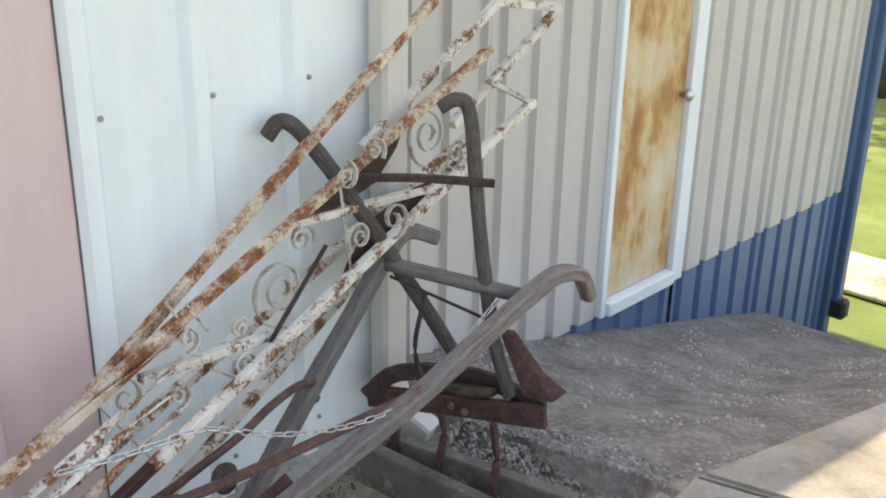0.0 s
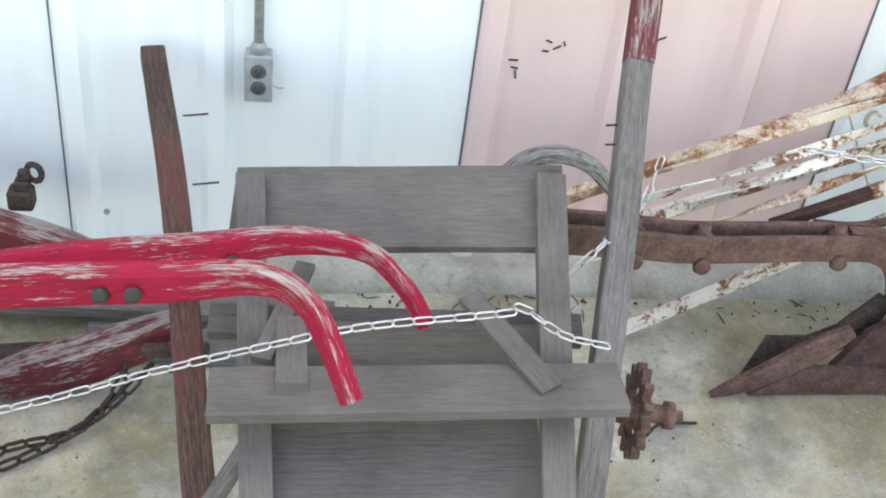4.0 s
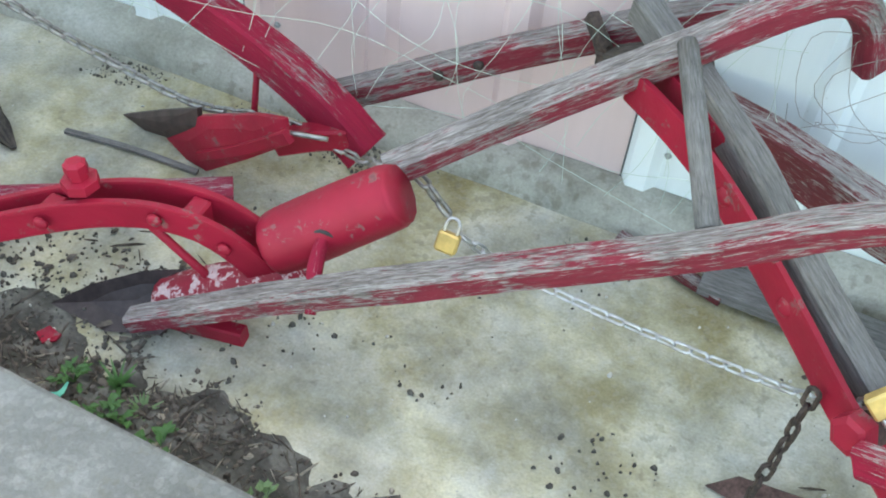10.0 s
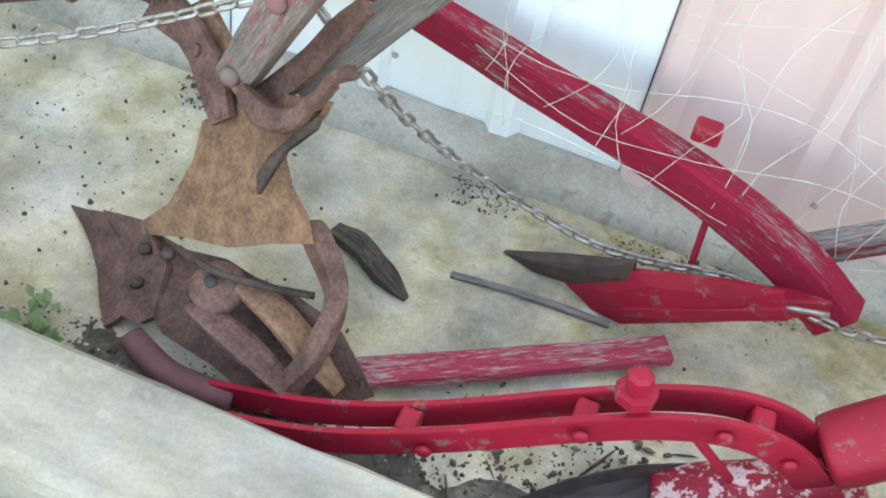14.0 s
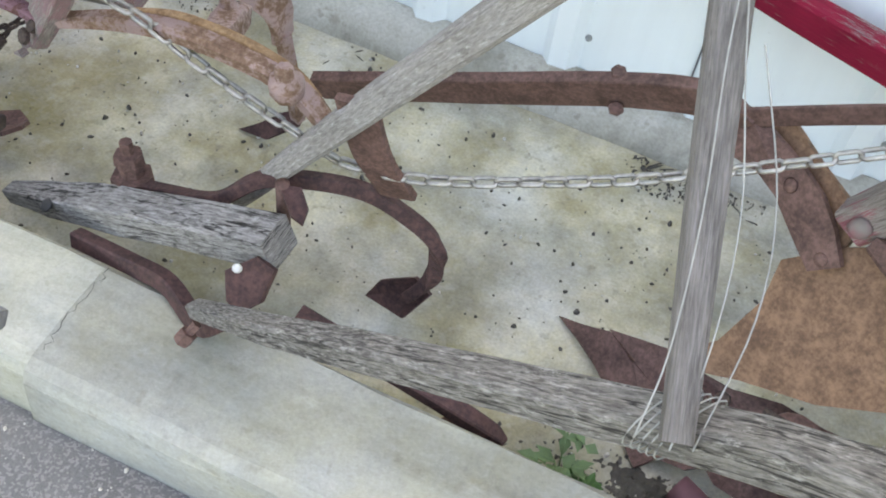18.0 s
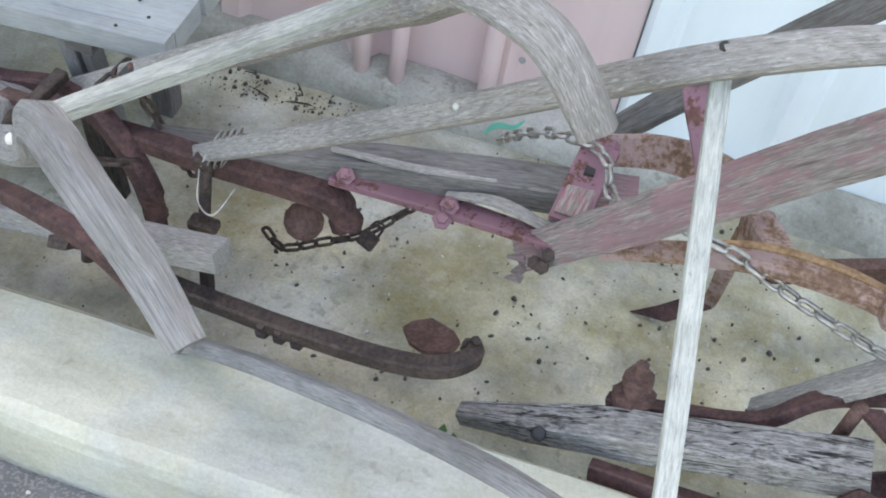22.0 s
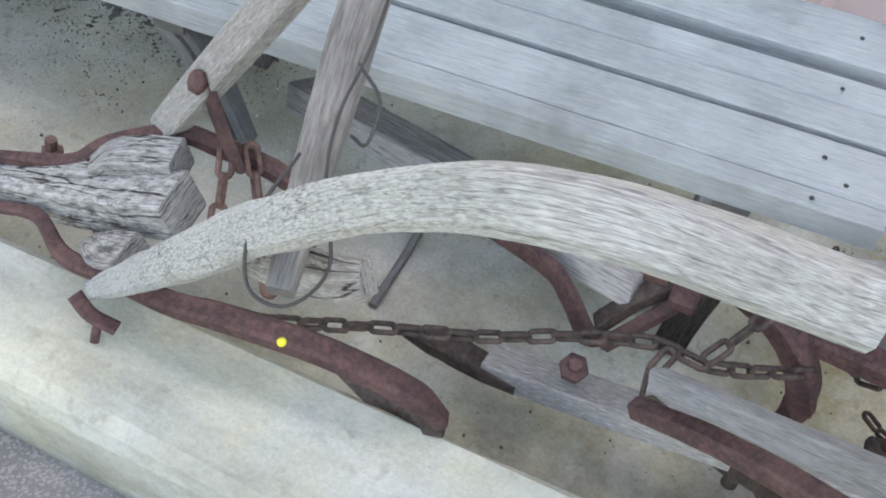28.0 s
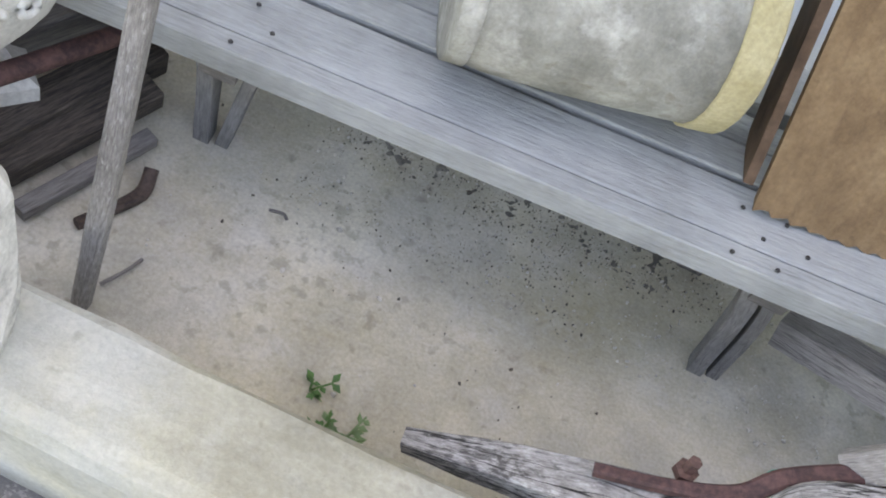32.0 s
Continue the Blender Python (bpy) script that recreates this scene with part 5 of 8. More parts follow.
for z in (-0.008, 0.008):
    for i in range(teeth * 4):
        a = i * math.tau / (teeth * 4)
        r = 0.088 if i % 4 in (0, 1) else 0.07
        verts.append(sp_m @ Vector((r * math.cos(a), r * math.sin(a), z)))
    for i in range(teeth * 4):
        a = i * math.tau / (teeth * 4)
        verts.append(sp_m @ Vector((0.052 * math.cos(a), 0.052 * math.sin(a), z)))
n4 = teeth * 4
for i in range(n4):
    j = (i + 1) % n4
    faces += [(i, j, n4 + j, n4 + i), (2 * n4 + j, 2 * n4 + i, 3 * n4 + i, 3 * n4 + j), (j, i, 2 * n4 + i, 2 * n4 + j), (n4 + i, n4 + j, 3 * n4 + j, 3 * n4 + i)]
finish("ring", verts, faces, RUST, gear)
lathe("hub", [(0.012, -0.09), (0.02, -0.06), (0.028, -0.02), (0.03, 0.02), (0.018, 0.022), (0.018, 0.05), (0.026, 0.052), (0.026, 0.068), (0.012, 0.07), (0.012, 0.085)], RUST, gear, sp_m, 12)
for k in range(4):
    a = k * math.tau / 4
    p0, p1 = sp_m @ Vector((0.02 * math.cos(a), 0.02 * math.sin(a), 0)), sp_m @ Vector((0.06 * math.cos(a), 0.06 * math.sin(a), 0))
    sweep("spoke", [tuple(p0), tuple(p1)], 0.016, 0.01, RUST, gear, n=2)

bh = thing("bent_handle", (2.85, -0.42, 0.5), "lichen-white bent wooden handle behind the seat", "handle")
sweep("handle", [(2.70, -0.43, 0.50), (2.757, -0.425, 0.565), (2.80, -0.42, 0.597), (2.857, -0.42, 0.607), (2.917, -0.42, 0.587), (2.972, -0.42, 0.538), (3.02, -0.43, 0.49)], [0.034, 0.036, 0.036, 0.034, 0.03, 0.026, 0.02], 0.03, LICHEN_WOOD, bh, n=6, rnd=0.35, rough=0.08, seed=66)

# ---- red plough lying along the wall, beam propped on the sheeting ----
pc = thing("walking_plough", (0.3, -0.3, 0.0), "red painted plough with a long wooden beam against the wall", "plough", "ploughs")
sweep("beam", [(0.462, -0.31, 0.185), (0.32, -0.285, 0.268), (0.105, -0.24, 0.325), (-0.2, -0.175, 0.358), (-0.6, -0.095, 0.405), (-0.98, -0.045, 0.455), (-1.02, -0.04, 0.46)], [0.066, 0.066, 0.062, 0.058, 0.052, 0.04, 0.032], [0.095, 0.09, 0.084, 0.078, 0.066, 0.05, 0.036], RED_WOOD, pc, n=7, rnd=0.18, rough=0.04, seed=71, label="long red painted wooden beam, paint peeling")
part("nut", box((0.05, 0.04, 0.035), (0.125, -0.205, 0.398), None, 0.005), RED_IRON, pc)
plate("share", [(-0.155, -0.277, 0.004), (-0.082, -0.30, 0.006), (-0.007, -0.318, 0.03), (0.097, -0.344, 0.125), (0.092, -0.335, 0.165), (-0.034, -0.30, 0.082)], 0.012, plain("worn_share_c", (0.07, 0.045, 0.04), 0.55, 0.2, 0.4), pc, "dark worn share point", 0.006)
plate("mouldboard", [(-0.015, -0.313, 0.022), (0.05, -0.335, 0.004), (0.11, -0.352, 0.012), (0.237, -0.384, 0.129), (0.351, -0.413, 0.24), (0.334, -0.40, 0.285), (0.256, -0.38, 0.25), (0.097, -0.34, 0.15)], 0.012, RED_IRON, pc, "", 0.008)
sweep("landside", [(0.10, -0.365, 0.06), (0.22, -0.39, 0.15), (0.35, -0.42, 0.262)], [0.014, 0.016, 0.016], [0.02, 0.026, 0.028], RED_IRON, pc, n=5)
sweep("foot", [(0.43, -0.32, 0.22), (0.36, -0.335, 0.20), (0.28, -0.345, 0.16)], 0.04, 0.05, RED_IRON, pc, n=4)
sweep("rod", [(0.18, -0.235, 0.30), (0.19, -0.285, 0.15)], 0.014, 0.014, RED_IRON, pc, "round")
sweep("pin", [(0.345, -0.41, 0.262), (0.42, -0.395, 0.265)], 0.01, 0.01, OLD_CHAIN, pc, "round", n=3)
sweep("handle", [(0.36, -0.225, 0.225), (0.65, -0.13, 0.37), (0.97, -0.045, 0.52), (1.06, -0.03, 0.555)], [0.045, 0.05, 0.05, 0.04], [0.06, 0.06, 0.055, 0.045], WORN_RED_WOOD, pc, n=7, rnd=0.3, rough=0.05, seed=72, label="worn red handle lying against the wall")
for p in ((0.55, -0.19, 0.325), (0.62, -0.165, 0.36)):
    lathe("bolt", [(0.012, 0), (0.008, 0.006)], DARK_RUST, pc, aim(p, (0, -1, 0.3)), 8)
sweep("clevis", [(0.80, -0.09, 0.49), (0.84, -0.13, 0.46), (0.86, -0.12, 0.40), (0.83, -0.07, 0.39)], 0.022, 0.03, DARK_RUST, pc, n=6, rough=0.15, seed=4)
sweep("stump", [(0.87, -0.14, 0.44), (0.95, -0.18, 0.50), (1.02, -0.20, 0.55)], [0.05, 0.07, 0.06], 0.06, DARK_WOOD, pc, n=5, rough=0.2, seed=73)

# red board lying behind the front plough
FADED_RED = wood("faded_red_wood", (0.34, 0.24, 0.24), (0.52, 0.40, 0.40), paint=(0.33, 0.035, 0.07), wear=0.42)
rb = thing("red_board", (-0.05, -0.5, 0.0), "chipped red painted board lying on the slab", "board")
sweep("board", [(-0.29, -0.708, 0.045), (-0.04, -0.556, 0.045), (0.205, -0.405, 0.045)], 0.056, 0.024, FADED_RED, rb, n=8, rnd=0.15, rough=0.05, seed=75)

# ---- faded plough beam with an eye bolt ----
pf = thing("plough_beam", (1.6, -0.25, 0.2), "faded maroon wooden plough beam with an eye bolt", "plough beam")
sweep("beam", [(0.98, -0.065, 0.375), (1.2, -0.13, 0.36), (1.384, -0.19, 0.335), (1.6, -0.26, 0.315), (1.87, -0.35, 0.295), (2.03, -0.40, 0.27)], [0.06, 0.066, 0.07, 0.07, 0.065, 0.05], [0.075, 0.09, 0.10, 0.10, 0.085, 0.05], MAROON_WOOD, pf, n=7, rnd=0.2, rough=0.05, seed=81, label="peeling maroon beam")
part("block", box((0.05, 0.045, 0.045), (1.79, -0.25, 0.355), None, 0.005), DARK_RUST, pf)
ring = link_mesh("eye_ring", 0.05, 0.05, 0.007, DARK_RUST)
eb = new("eye", ring)
eb.parent = pf
ORIGIN[eb.name] = ORIGIN[pf.name]
eb.matrix_basis = Matrix.Translation(Vector((1.818, -0.237, 0.408)) - pf.location) @ pose(0, 0, 0, 80, 0, -25)
part("nut", box((0.03, 0.03, 0.02), (1.795, -0.25, 0.388), None, 0.003), DARK_RUST, pf)
part("nut", box((0.022, 0.022, 0.018), (1.80, -0.25, 0.412), None, 0.003), DARK_RUST, pf)
wp = thing("broken_plough_foot", (1.9, -0.45, 0.0), "broken maroon wooden plough foot on the slab", "plough part")
sweep("foot", [(1.70, -0.47, 0.035), (1.82, -0.46, 0.06), (2.0, -0.445, 0.12), (2.12, -0.43, 0.17)], [0.04, 0.07, 0.07, 0.05], [0.04, 0.09, 0.085, 0.06], MAROON_WOOD, wp, n=6, rnd=0.25, rough=0.1, seed=82)
sweep("iron", [(1.72, -0.40, 0.05), (1.9, -0.36, 0.03), (2.06, -0.34, 0.02)], 0.05, 0.03, DARK_RUST, wp, n=5, rough=0.15, seed=83)
sweep("iron", [(2.05, -0.50, 0.16), (2.18, -0.52, 0.18)], 0.025, 0.02, DARK_RUST, wp, n=3)
lp = thing("plank", (1.6, -0.2, 0.02), "long grey plank lying along the footing", "plank")
sweep("plank", [(1.15, -0.16, 0.03), (1.6, -0.19, 0.045), (2.05, -0.215, 0.05), (2.45, -0.24, 0.035)], 0.09, 0.03, GREY_WOOD, lp, n=6, rough=0.05, seed=84)
lp = thing("plank", (2.3, -0.3, 0.02), "long grey plank lying along the footing", "plank")
sweep("plank", [(1.9, -0.31, 0.02), (2.3, -0.33, 0.02), (2.9, -0.30, 0.02)], 0.10, 0.03, GREY_WOOD, lp, n=6, rough=0.05, seed=85)
rp = thing("red_rod", (1.0, -0.3, 0.02), "thin red painted rod lying on the slab", "rod")
sweep("rod", [(0.96, -0.13, 0.02), (1.08, -0.16, 0.018), (1.20, -0.20, 0.02)], 0.03, 0.02, MAROON_WOOD, rp, n=5, rough=0.1, seed=86)

# ---- rusty plough body with a curved steel beam ----
pd = thing("steel_beam_plough", (-0.5, -0.6, 0.0), "orange-brown rusty plough with a curved steel beam", "plough", "ploughs")
sweep("beam", [(-1.51, -0.45, 0.21), (-1.37, -0.44, 0.265), (-1.18, -0.425, 0.34), (-1.0, -0.42, 0.42), (-0.86, -0.43, 0.475), (-0.79, -0.44, 0.46)], [0.022] * 6, [0.06, 0.064, 0.068, 0.07, 0.072, 0.07], RUST, pd, n=6, rnd=0.12, rough=0.03, seed=91, label="curved rusty steel beam", up=(0, -0.3, 1))
for x, y, z in ((-1.0, -0.42, 0.455), (-0.83, -0.435, 0.515), (-0.985, -0.44, 0.40)):
    lathe("bolt", [(0.013, 0), (0.013, 0.006), (0.009, 0.008)], RUST, pd, aim((x, y, z), (0, -0.2, 1)), 6, smooth=False)
FROG = [(-0.663, -0.553, 0.344), (-0.663, -0.589, 0.282), (-0.696, -0.62, 0.19), (-0.755, -0.624, 0.116), (-0.744, -0.639, 0.103), (-0.644, -0.665, 0.174), (-0.538, -0.699, 0.237), (-0.46, -0.714, 0.302), (-0.388, -0.73, 0.356),
        (-0.41, -0.703, 0.378), (-0.456, -0.665, 0.39), (-0.483, -0.634, 0.411), (-0.479, -0.617, 0.447), (-0.43, -0.615, 0.505), (-0.423, -0.605, 0.531), (-0.517, -0.571, 0.481), (-0.593, -0.556, 0.42)]
plate("frog", FROG, 0.016, ORANGE_RUST, pd, "orange rusty cast plough body", 0.004)
plate("beam_end", [(-0.84, -0.442, 0.415), (-0.764, -0.469, 0.428), (-0.711, -0.509, 0.419), (-0.668, -0.551, 0.396), (-0.629, -0.588, 0.378), (-0.593, -0.591, 0.414), (-0.621, -0.555, 0.443), (-0.653, -0.522, 0.464), (-0.70, -0.484, 0.475), (-0.755, -0.446, 0.482), (-0.80, -0.434, 0.495)], 0.014, RUST, pd, "curved foot of the beam riveted over the body")
plate("cheek", [(-0.60, -0.566, 0.392), (-0.665, -0.495, 0.442), (-0.76, -0.42, 0.456), (-0.725, -0.424, 0.489), (-0.668, -0.472, 0.474), (-0.615, -0.512, 0.464), (-0.59, -0.545, 0.44)], 0.014, ORANGE_RUST, pd, "rusty cheek plate behind the beam")
for p in ((-0.622, -0.585, 0.405), (-0.70, -0.512, 0.45), (-0.76, -0.47, 0.46)):
    lathe("rivet", [(0.012, 0), (0.009, 0.005)], RUST, pd, aim(p, (-0.5, -0.75, 0.44)), 10)
lathe("rim", [(0.016, 0), (0.014, 0.004), (0.009, 0.004), (0.008, 0.001)], DARK_RUST, pd, aim((-0.545, -0.68, 0.262), (-0.5, -0.75, 0.44)), 12)
sweep("lug", [(-0.575, -0.592, 0.478), (-0.539, -0.622, 0.483), (-0.499, -0.644, 0.491), (-0.458, -0.655, 0.519), (-0.437, -0.649, 0.553), (-0.421, -0.646, 0.579), (-0.408, -0.639, 0.605), (-0.38, -0.642, 0.631)], [0.022, 0.034, 0.038, 0.032, 0.022, 0.02, 0.018, 0.022], [0.016, 0.022, 0.026, 0.026, 0.022, 0.02, 0.018, 0.026], RUST, pd, n=6, rnd=0.4, rough=0.12, seed=92, up=(-0.5, -0.75, 0.44), label="curled cast lug")
sweep("lug_root", [(-0.47, -0.60, 0.50), (-0.44, -0.625, 0.535), (-0.41, -0.632, 0.585)], [0.05, 0.035, 0.02], [0.02, 0.022, 0.016], ORANGE_RUST, pd, n=5, rnd=0.4, rough=0.15, seed=90)
plate("hook", [(-0.414, -0.655, 0.546), (-0.447, -0.658, 0.504), (-0.487, -0.667, 0.443), (-0.501, -0.679, 0.406), (-0.490, -0.699, 0.386), (-0.478, -0.681, 0.428), (-0.452, -0.665, 0.485), (-0.417, -0.665, 0.526)], 0.01, DARK_RUST, pd, "thin hooked blade")
sweep("strap", [(-0.82, -0.45, 0.475), (-0.6, -0.46, 0.60), (-0.36, -0.49, 0.735)], 0.008, 0.032, RUST, pd, n=8, label="perforated iron strap")
sweep("handle", [(-0.605, -0.552, 0.465), (-0.503, -0.582, 0.671), (-0.36, -0.625, 0.95), (-0.28, -0.65, 1.10)], [0.05, 0.055, 0.055, 0.05], [0.06, 0.07, 0.07, 0.06], PINKISH_WOOD, pd, n=7, rnd=0.2, rough=0.04, seed=93, label="handle with faded pink paint")
sweep("handle", [(-0.50, -0.53, 0.47), (-0.36, -0.49, 0.66), (-0.16, -0.44, 0.90), (-0.02, -0.40, 1.04)], [0.045, 0.05, 0.05, 0.046], [0.05, 0.055, 0.055, 0.05], GREY_WOOD, pd, n=7, rnd=0.2, rough=0.05, seed=94)
for p in ((-0.60, -0.585, 0.49), (-0.51, -0.615, 0.68)):
    lathe("rivet", [(0.018, 0), (0.014, 0.008), (0.006, 0.012)], PINKISH_WOOD, pd, aim(p, (0.1, -1, 0.2)), 10)
sweep("gusset", [(-0.555, -0.57, 0.445), (-0.479, -0.557, 0.549), (-0.443, -0.544, 0.612), (-0.405, -0.537, 0.667)], [0.05, 0.045, 0.042, 0.03], 0.016, RUST, pd, n=5, rnd=0.3, rough=0.08, seed=89, up=(-0.5, -0.75, 0.44))
sweep("tail_rod", [(-0.40, -0.70, 0.36), (-0.386, -0.70, 0.33), (-0.338, -0.725, 0.25), (-0.349, -0.775, 0.15), (-0.38, -0.81, 0.08), (-0.40, -0.83, 0.03)], [0.03, 0.036, 0.034, 0.032, 0.03, 0.024], [0.03, 0.04, 0.04, 0.036, 0.034, 0.026], RUST, pd, n=6, rough=0.12, seed=95)
# second body beside it
pe = thing("plough_bottom", (-0.55, -0.78, 0.0), "dark brown rusty plough bottom lying on its side", "plough part")
plate("share", [(-0.955, -0.564, 0.003), (-0.905, -0.580, 0.03), (-0.857, -0.592, 0.058), (-0.80, -0.640, 0.062), (-0.765, -0.70, 0.048), (-0.716, -0.772, 0.026), (-0.739, -0.79, 0.006), (-0.772, -0.751, 0.008), (-0.815, -0.69, 0.014), (-0.86, -0.642, 0.014), (-0.905, -0.602, 0.008)], 0.012, RUST, pe, "rusty share edge with a hooked point")
plate("share_plate", [(-0.862, -0.590, 0.060), (-0.805, -0.606, 0.09), (-0.750, -0.622, 0.118), (-0.66, -0.70, 0.125), (-0.645, -0.778, 0.075), (-0.668, -0.785, 0.055), (-0.72, -0.772, 0.032), (-0.768, -0.70, 0.052), (-0.803, -0.640, 0.067)], 0.012, RUST, pe, "flat rusty share with a hooked corner", 0.006)
plate("mouldboard", [(-0.752, -0.627, 0.118), (-0.70, -0.648, 0.128), (-0.648, -0.661, 0.135), (-0.57, -0.661, 0.152), (-0.504, -0.684, 0.165), (-0.427, -0.691, 0.17), (-0.363, -0.703, 0.16), (-0.331, -0.701, 0.13), (-0.288, -0.72, 0.09), (-0.250, -0.729, 0.03), (-0.31, -0.79, 0.02), (-0.386, -0.815, 0.03), (-0.445, -0.825, 0.04), (-0.52, -0.81, 0.06), (-0.622, -0.79, 0.06), (-0.66, -0.765, 0.08), (-0.69, -0.69, 0.118)], 0.014, RUST, pe, "", 0.02, smooth=True)
sweep("rib", [(-0.575, -0.775, 0.15), (-0.50, -0.795, 0.148), (-0.43, -0.808, 0.12), (-0.36, -0.82, 0.075)], [0.03, 0.05, 0.05, 0.03], [0.014, 0.02, 0.02, 0.012], RUST, pe, n=6, rnd=0.4, rough=0.1, seed=96)
sweep("rib", [(-0.51, -0.725, 0.185), (-0.43, -0.74, 0.165), (-0.36, -0.76, 0.12), (-0.30, -0.775, 0.075)], [0.03, 0.055, 0.05, 0.03], [0.014, 0.02, 0.02, 0.012], ORANGE_RUST, pe, n=6, rnd=0.4, rough=0.1, seed=98, label="rib rusted orange")
sweep("rod", [(-0.60, -0.715, 0.19), (-0.55, -0.735, 0.208), (-0.47, -0.728, 0.208), (-0.385, -0.702, 0.20)], 0.013, 0.013, DARK_RUST, pe, "round", n=5)
lathe("boss", [(0.05, 0), (0.046, 0.014), (0.03, 0.018)], RUST, pe, aim((-0.545, -0.735, 0.165), (-0.1, -0.4, 1)), 14)
lathe("hole", [(0.012, 0), (0.012, 0.003), (0.006, 0.004)], BLACKISH, pe, aim((-0.555, -0.74, 0.184), (-0.1, -0.4, 1)), 8)
sweep("beam_stub", [(-0.672, -0.812, 0.045), (-0.58, -0.848, 0.04), (-0.46, -0.845, 0.035)], 0.05, 0.045, plain("purple_rust", (0.12, 0.05, 0.06), 0.7), pe, "round", n=5, rough=0.1, seed=97)
for p in ((-0.72, -0.68, 0.118), (-0.66, -0.70, 0.155), (-0.70, -0.74, 0.10)):
    lathe("rivet", [(0.014, 0), (0.009, 0.008)], DARK_RUST, pe, aim(p, (0, -0.3, 1)), 8)
wl = thing("wood_scrap", (-0.28, -0.46, 0.02), "short rotten dark timber scrap on the slab", "timber scrap")
sweep("scrap", [(-0.475, -0.395, 0.018), (-0.42, -0.415, 0.022), (-0.34, -0.465, 0.02), (-0.285, -0.49, 0.012)], [0.03, 0.046, 0.04, 0.012], [0.02, 0.028, 0.024, 0.008], DARK_WOOD, wl, n=7, rough=0.4, seed=98)
wl = thing("lath", (-0.05, -0.35, 0.01), "thin grey lath lying on the slab", "lath")
sweep("lath", [(-0.23, -0.388, 0.008), (-0.07, -0.373, 0.012), (0.09, -0.366, 0.008)], 0.014, 0.008, GREY_WOOD, wl, n=8, rough=0.05, seed=99)

# ---- weathered two-handled cultivator above the kerb ----
OLD_STRING = plain("old_string", (0.30, 0.31, 0.295), 0.8)
ph = thing("handled_cultivator", (-1.3, -0.9, 0.0), "weathered cultivator with lichen-spotted wooden handles", "cultivator", "cultivators")
sweep("handle", [(-1.410, -1.000, 0.268), (-1.250, -1.090, 0.455), (-1.000, -1.195, 0.705), (-0.770, -1.265, 0.890), (-0.660, -1.325, 1.010), (-0.540, -1.360, 1.068), (-0.470, -1.362, 1.065), (-0.400, -1.355, 1.035)], [0.026, 0.032, 0.037, 0.038, 0.038, 0.037, 0.035, 0.032], [0.024, 0.03, 0.034, 0.036, 0.036, 0.036, 0.034, 0.03], BLACK_LICHEN_WOOD, ph, n=8, rnd=0.25, rough=0.09, seed=101, label="lichen-spotted grey handle")
sweep("handle", [(-1.49, -0.752, 0.215), (-1.27, -0.78, 0.545), (-0.94, -0.818, 1.02), (-0.82, -0.83, 1.19)], [0.036, 0.048, 0.05, 0.046], [0.03, 0.042, 0.046, 0.042], PALE_WOOD, ph, n=8, rnd=0.3, rough=0.05, seed=102, label="pale grey wooden handle")
sweep("rung", [(-0.772, -1.30, 0.925), (-0.85, -1.034, 1.063), (-0.90, -0.83, 1.145)], [0.022, 0.03, 0.032], [0.02, 0.028, 0.03], GREY_WOOD, ph, n=8, rnd=0.3, rough=0.05, seed=103)
bolt((-1.395, -1.02, 0.265), (-0.4, -0.6, -0.7), 0.014, 0.04, RUST, ph)
for k in range(5):
    c = Vector((-0.775, -1.268, 0.90))
    sweep("wire_tie", [tuple(c + Vector((0.006 * k - 0.012 + 0.03 * math.cos(a) * 0.6, 0.029 * math.cos(a), 0.029 * math.sin(a)))) for a in [j * math.tau / 10 for j in range(11)]], 0.0014, 0.0014, OLD_STRING, ph, "round", n=2)
sweep("wire_tie", [(-0.80, -1.315, 0.935), (-0.80, -1.26, 0.965), (-0.815, -1.17, 1.01), (-0.842, -1.07, 1.068), (-0.862, -0.97, 1.115), (-0.892, -0.86, 1.155)], 0.0014, 0.0014, OLD_STRING, ph, "round", n=5)
sweep("wire_tie", [(-0.775, -1.31, 0.93), (-0.775, -1.24, 0.965), (-0.79, -1.16, 1.01), (-0.828, -1.07, 1.066), (-0.87, -0.95, 1.12)], 0.0014, 0.0014, OLD_STRING, ph, "round", n=5)
sweep("wire_tie", [(-0.76, -1.30, 0.925), (-0.752, -1.20, 0.96), (-0.77, -1.12, 1.0), (-0.82, -1.05, 1.07)], 0.0014, 0.0014, OLD_STRING, ph, "round", n=5)
sweep("bracket", [(-1.27, -0.79, 0.575), (-1.25, -0.77, 0.46), (-1.22, -0.735, 0.36)], 0.014, 0.06, RUST, ph, n=4, up=(1, 0, 0.3), label="flat iron handle bracket")
sweep("shank", [(-1.710, -0.788, 0.170), (-1.603, -0.800, 0.214), (-1.497, -0.808, 0.264), (-1.419, -0.780, 0.329), (-1.289, -0.742, 0.342), (-1.210, -0.720, 0.300), (-1.158, -0.710, 0.245), (-1.157, -0.712, 0.165), (-1.190, -0.720, 0.100)], 0.026, 0.022, RED_OXIDE, ph, n=6, rnd=0.2, up=(0, 0.3, 1), label="red-brown bent iron shank")
plate("shovel", [(-1.27, -0.715, 0.045), (-1.25, -0.70, 0.085), (-1.19, -0.695, 0.125), (-1.155, -0.71, 0.115), (-1.19, -0.735, 0.055)], 0.01, RED_OXIDE, ph, "", 0.006)
lathe("bolt", [(0.036, 0), (0.036, 0.03), (0.02, 0.032), (0.02, 0.055), (0.026, 0.056), (0.024, 0.075), (0.011, 0.076), (0.011, 0.10)], RUST, ph, aim((-1.672, -0.79, 0.175), (-0.1, 0.1, 1)), 7, smooth=False)
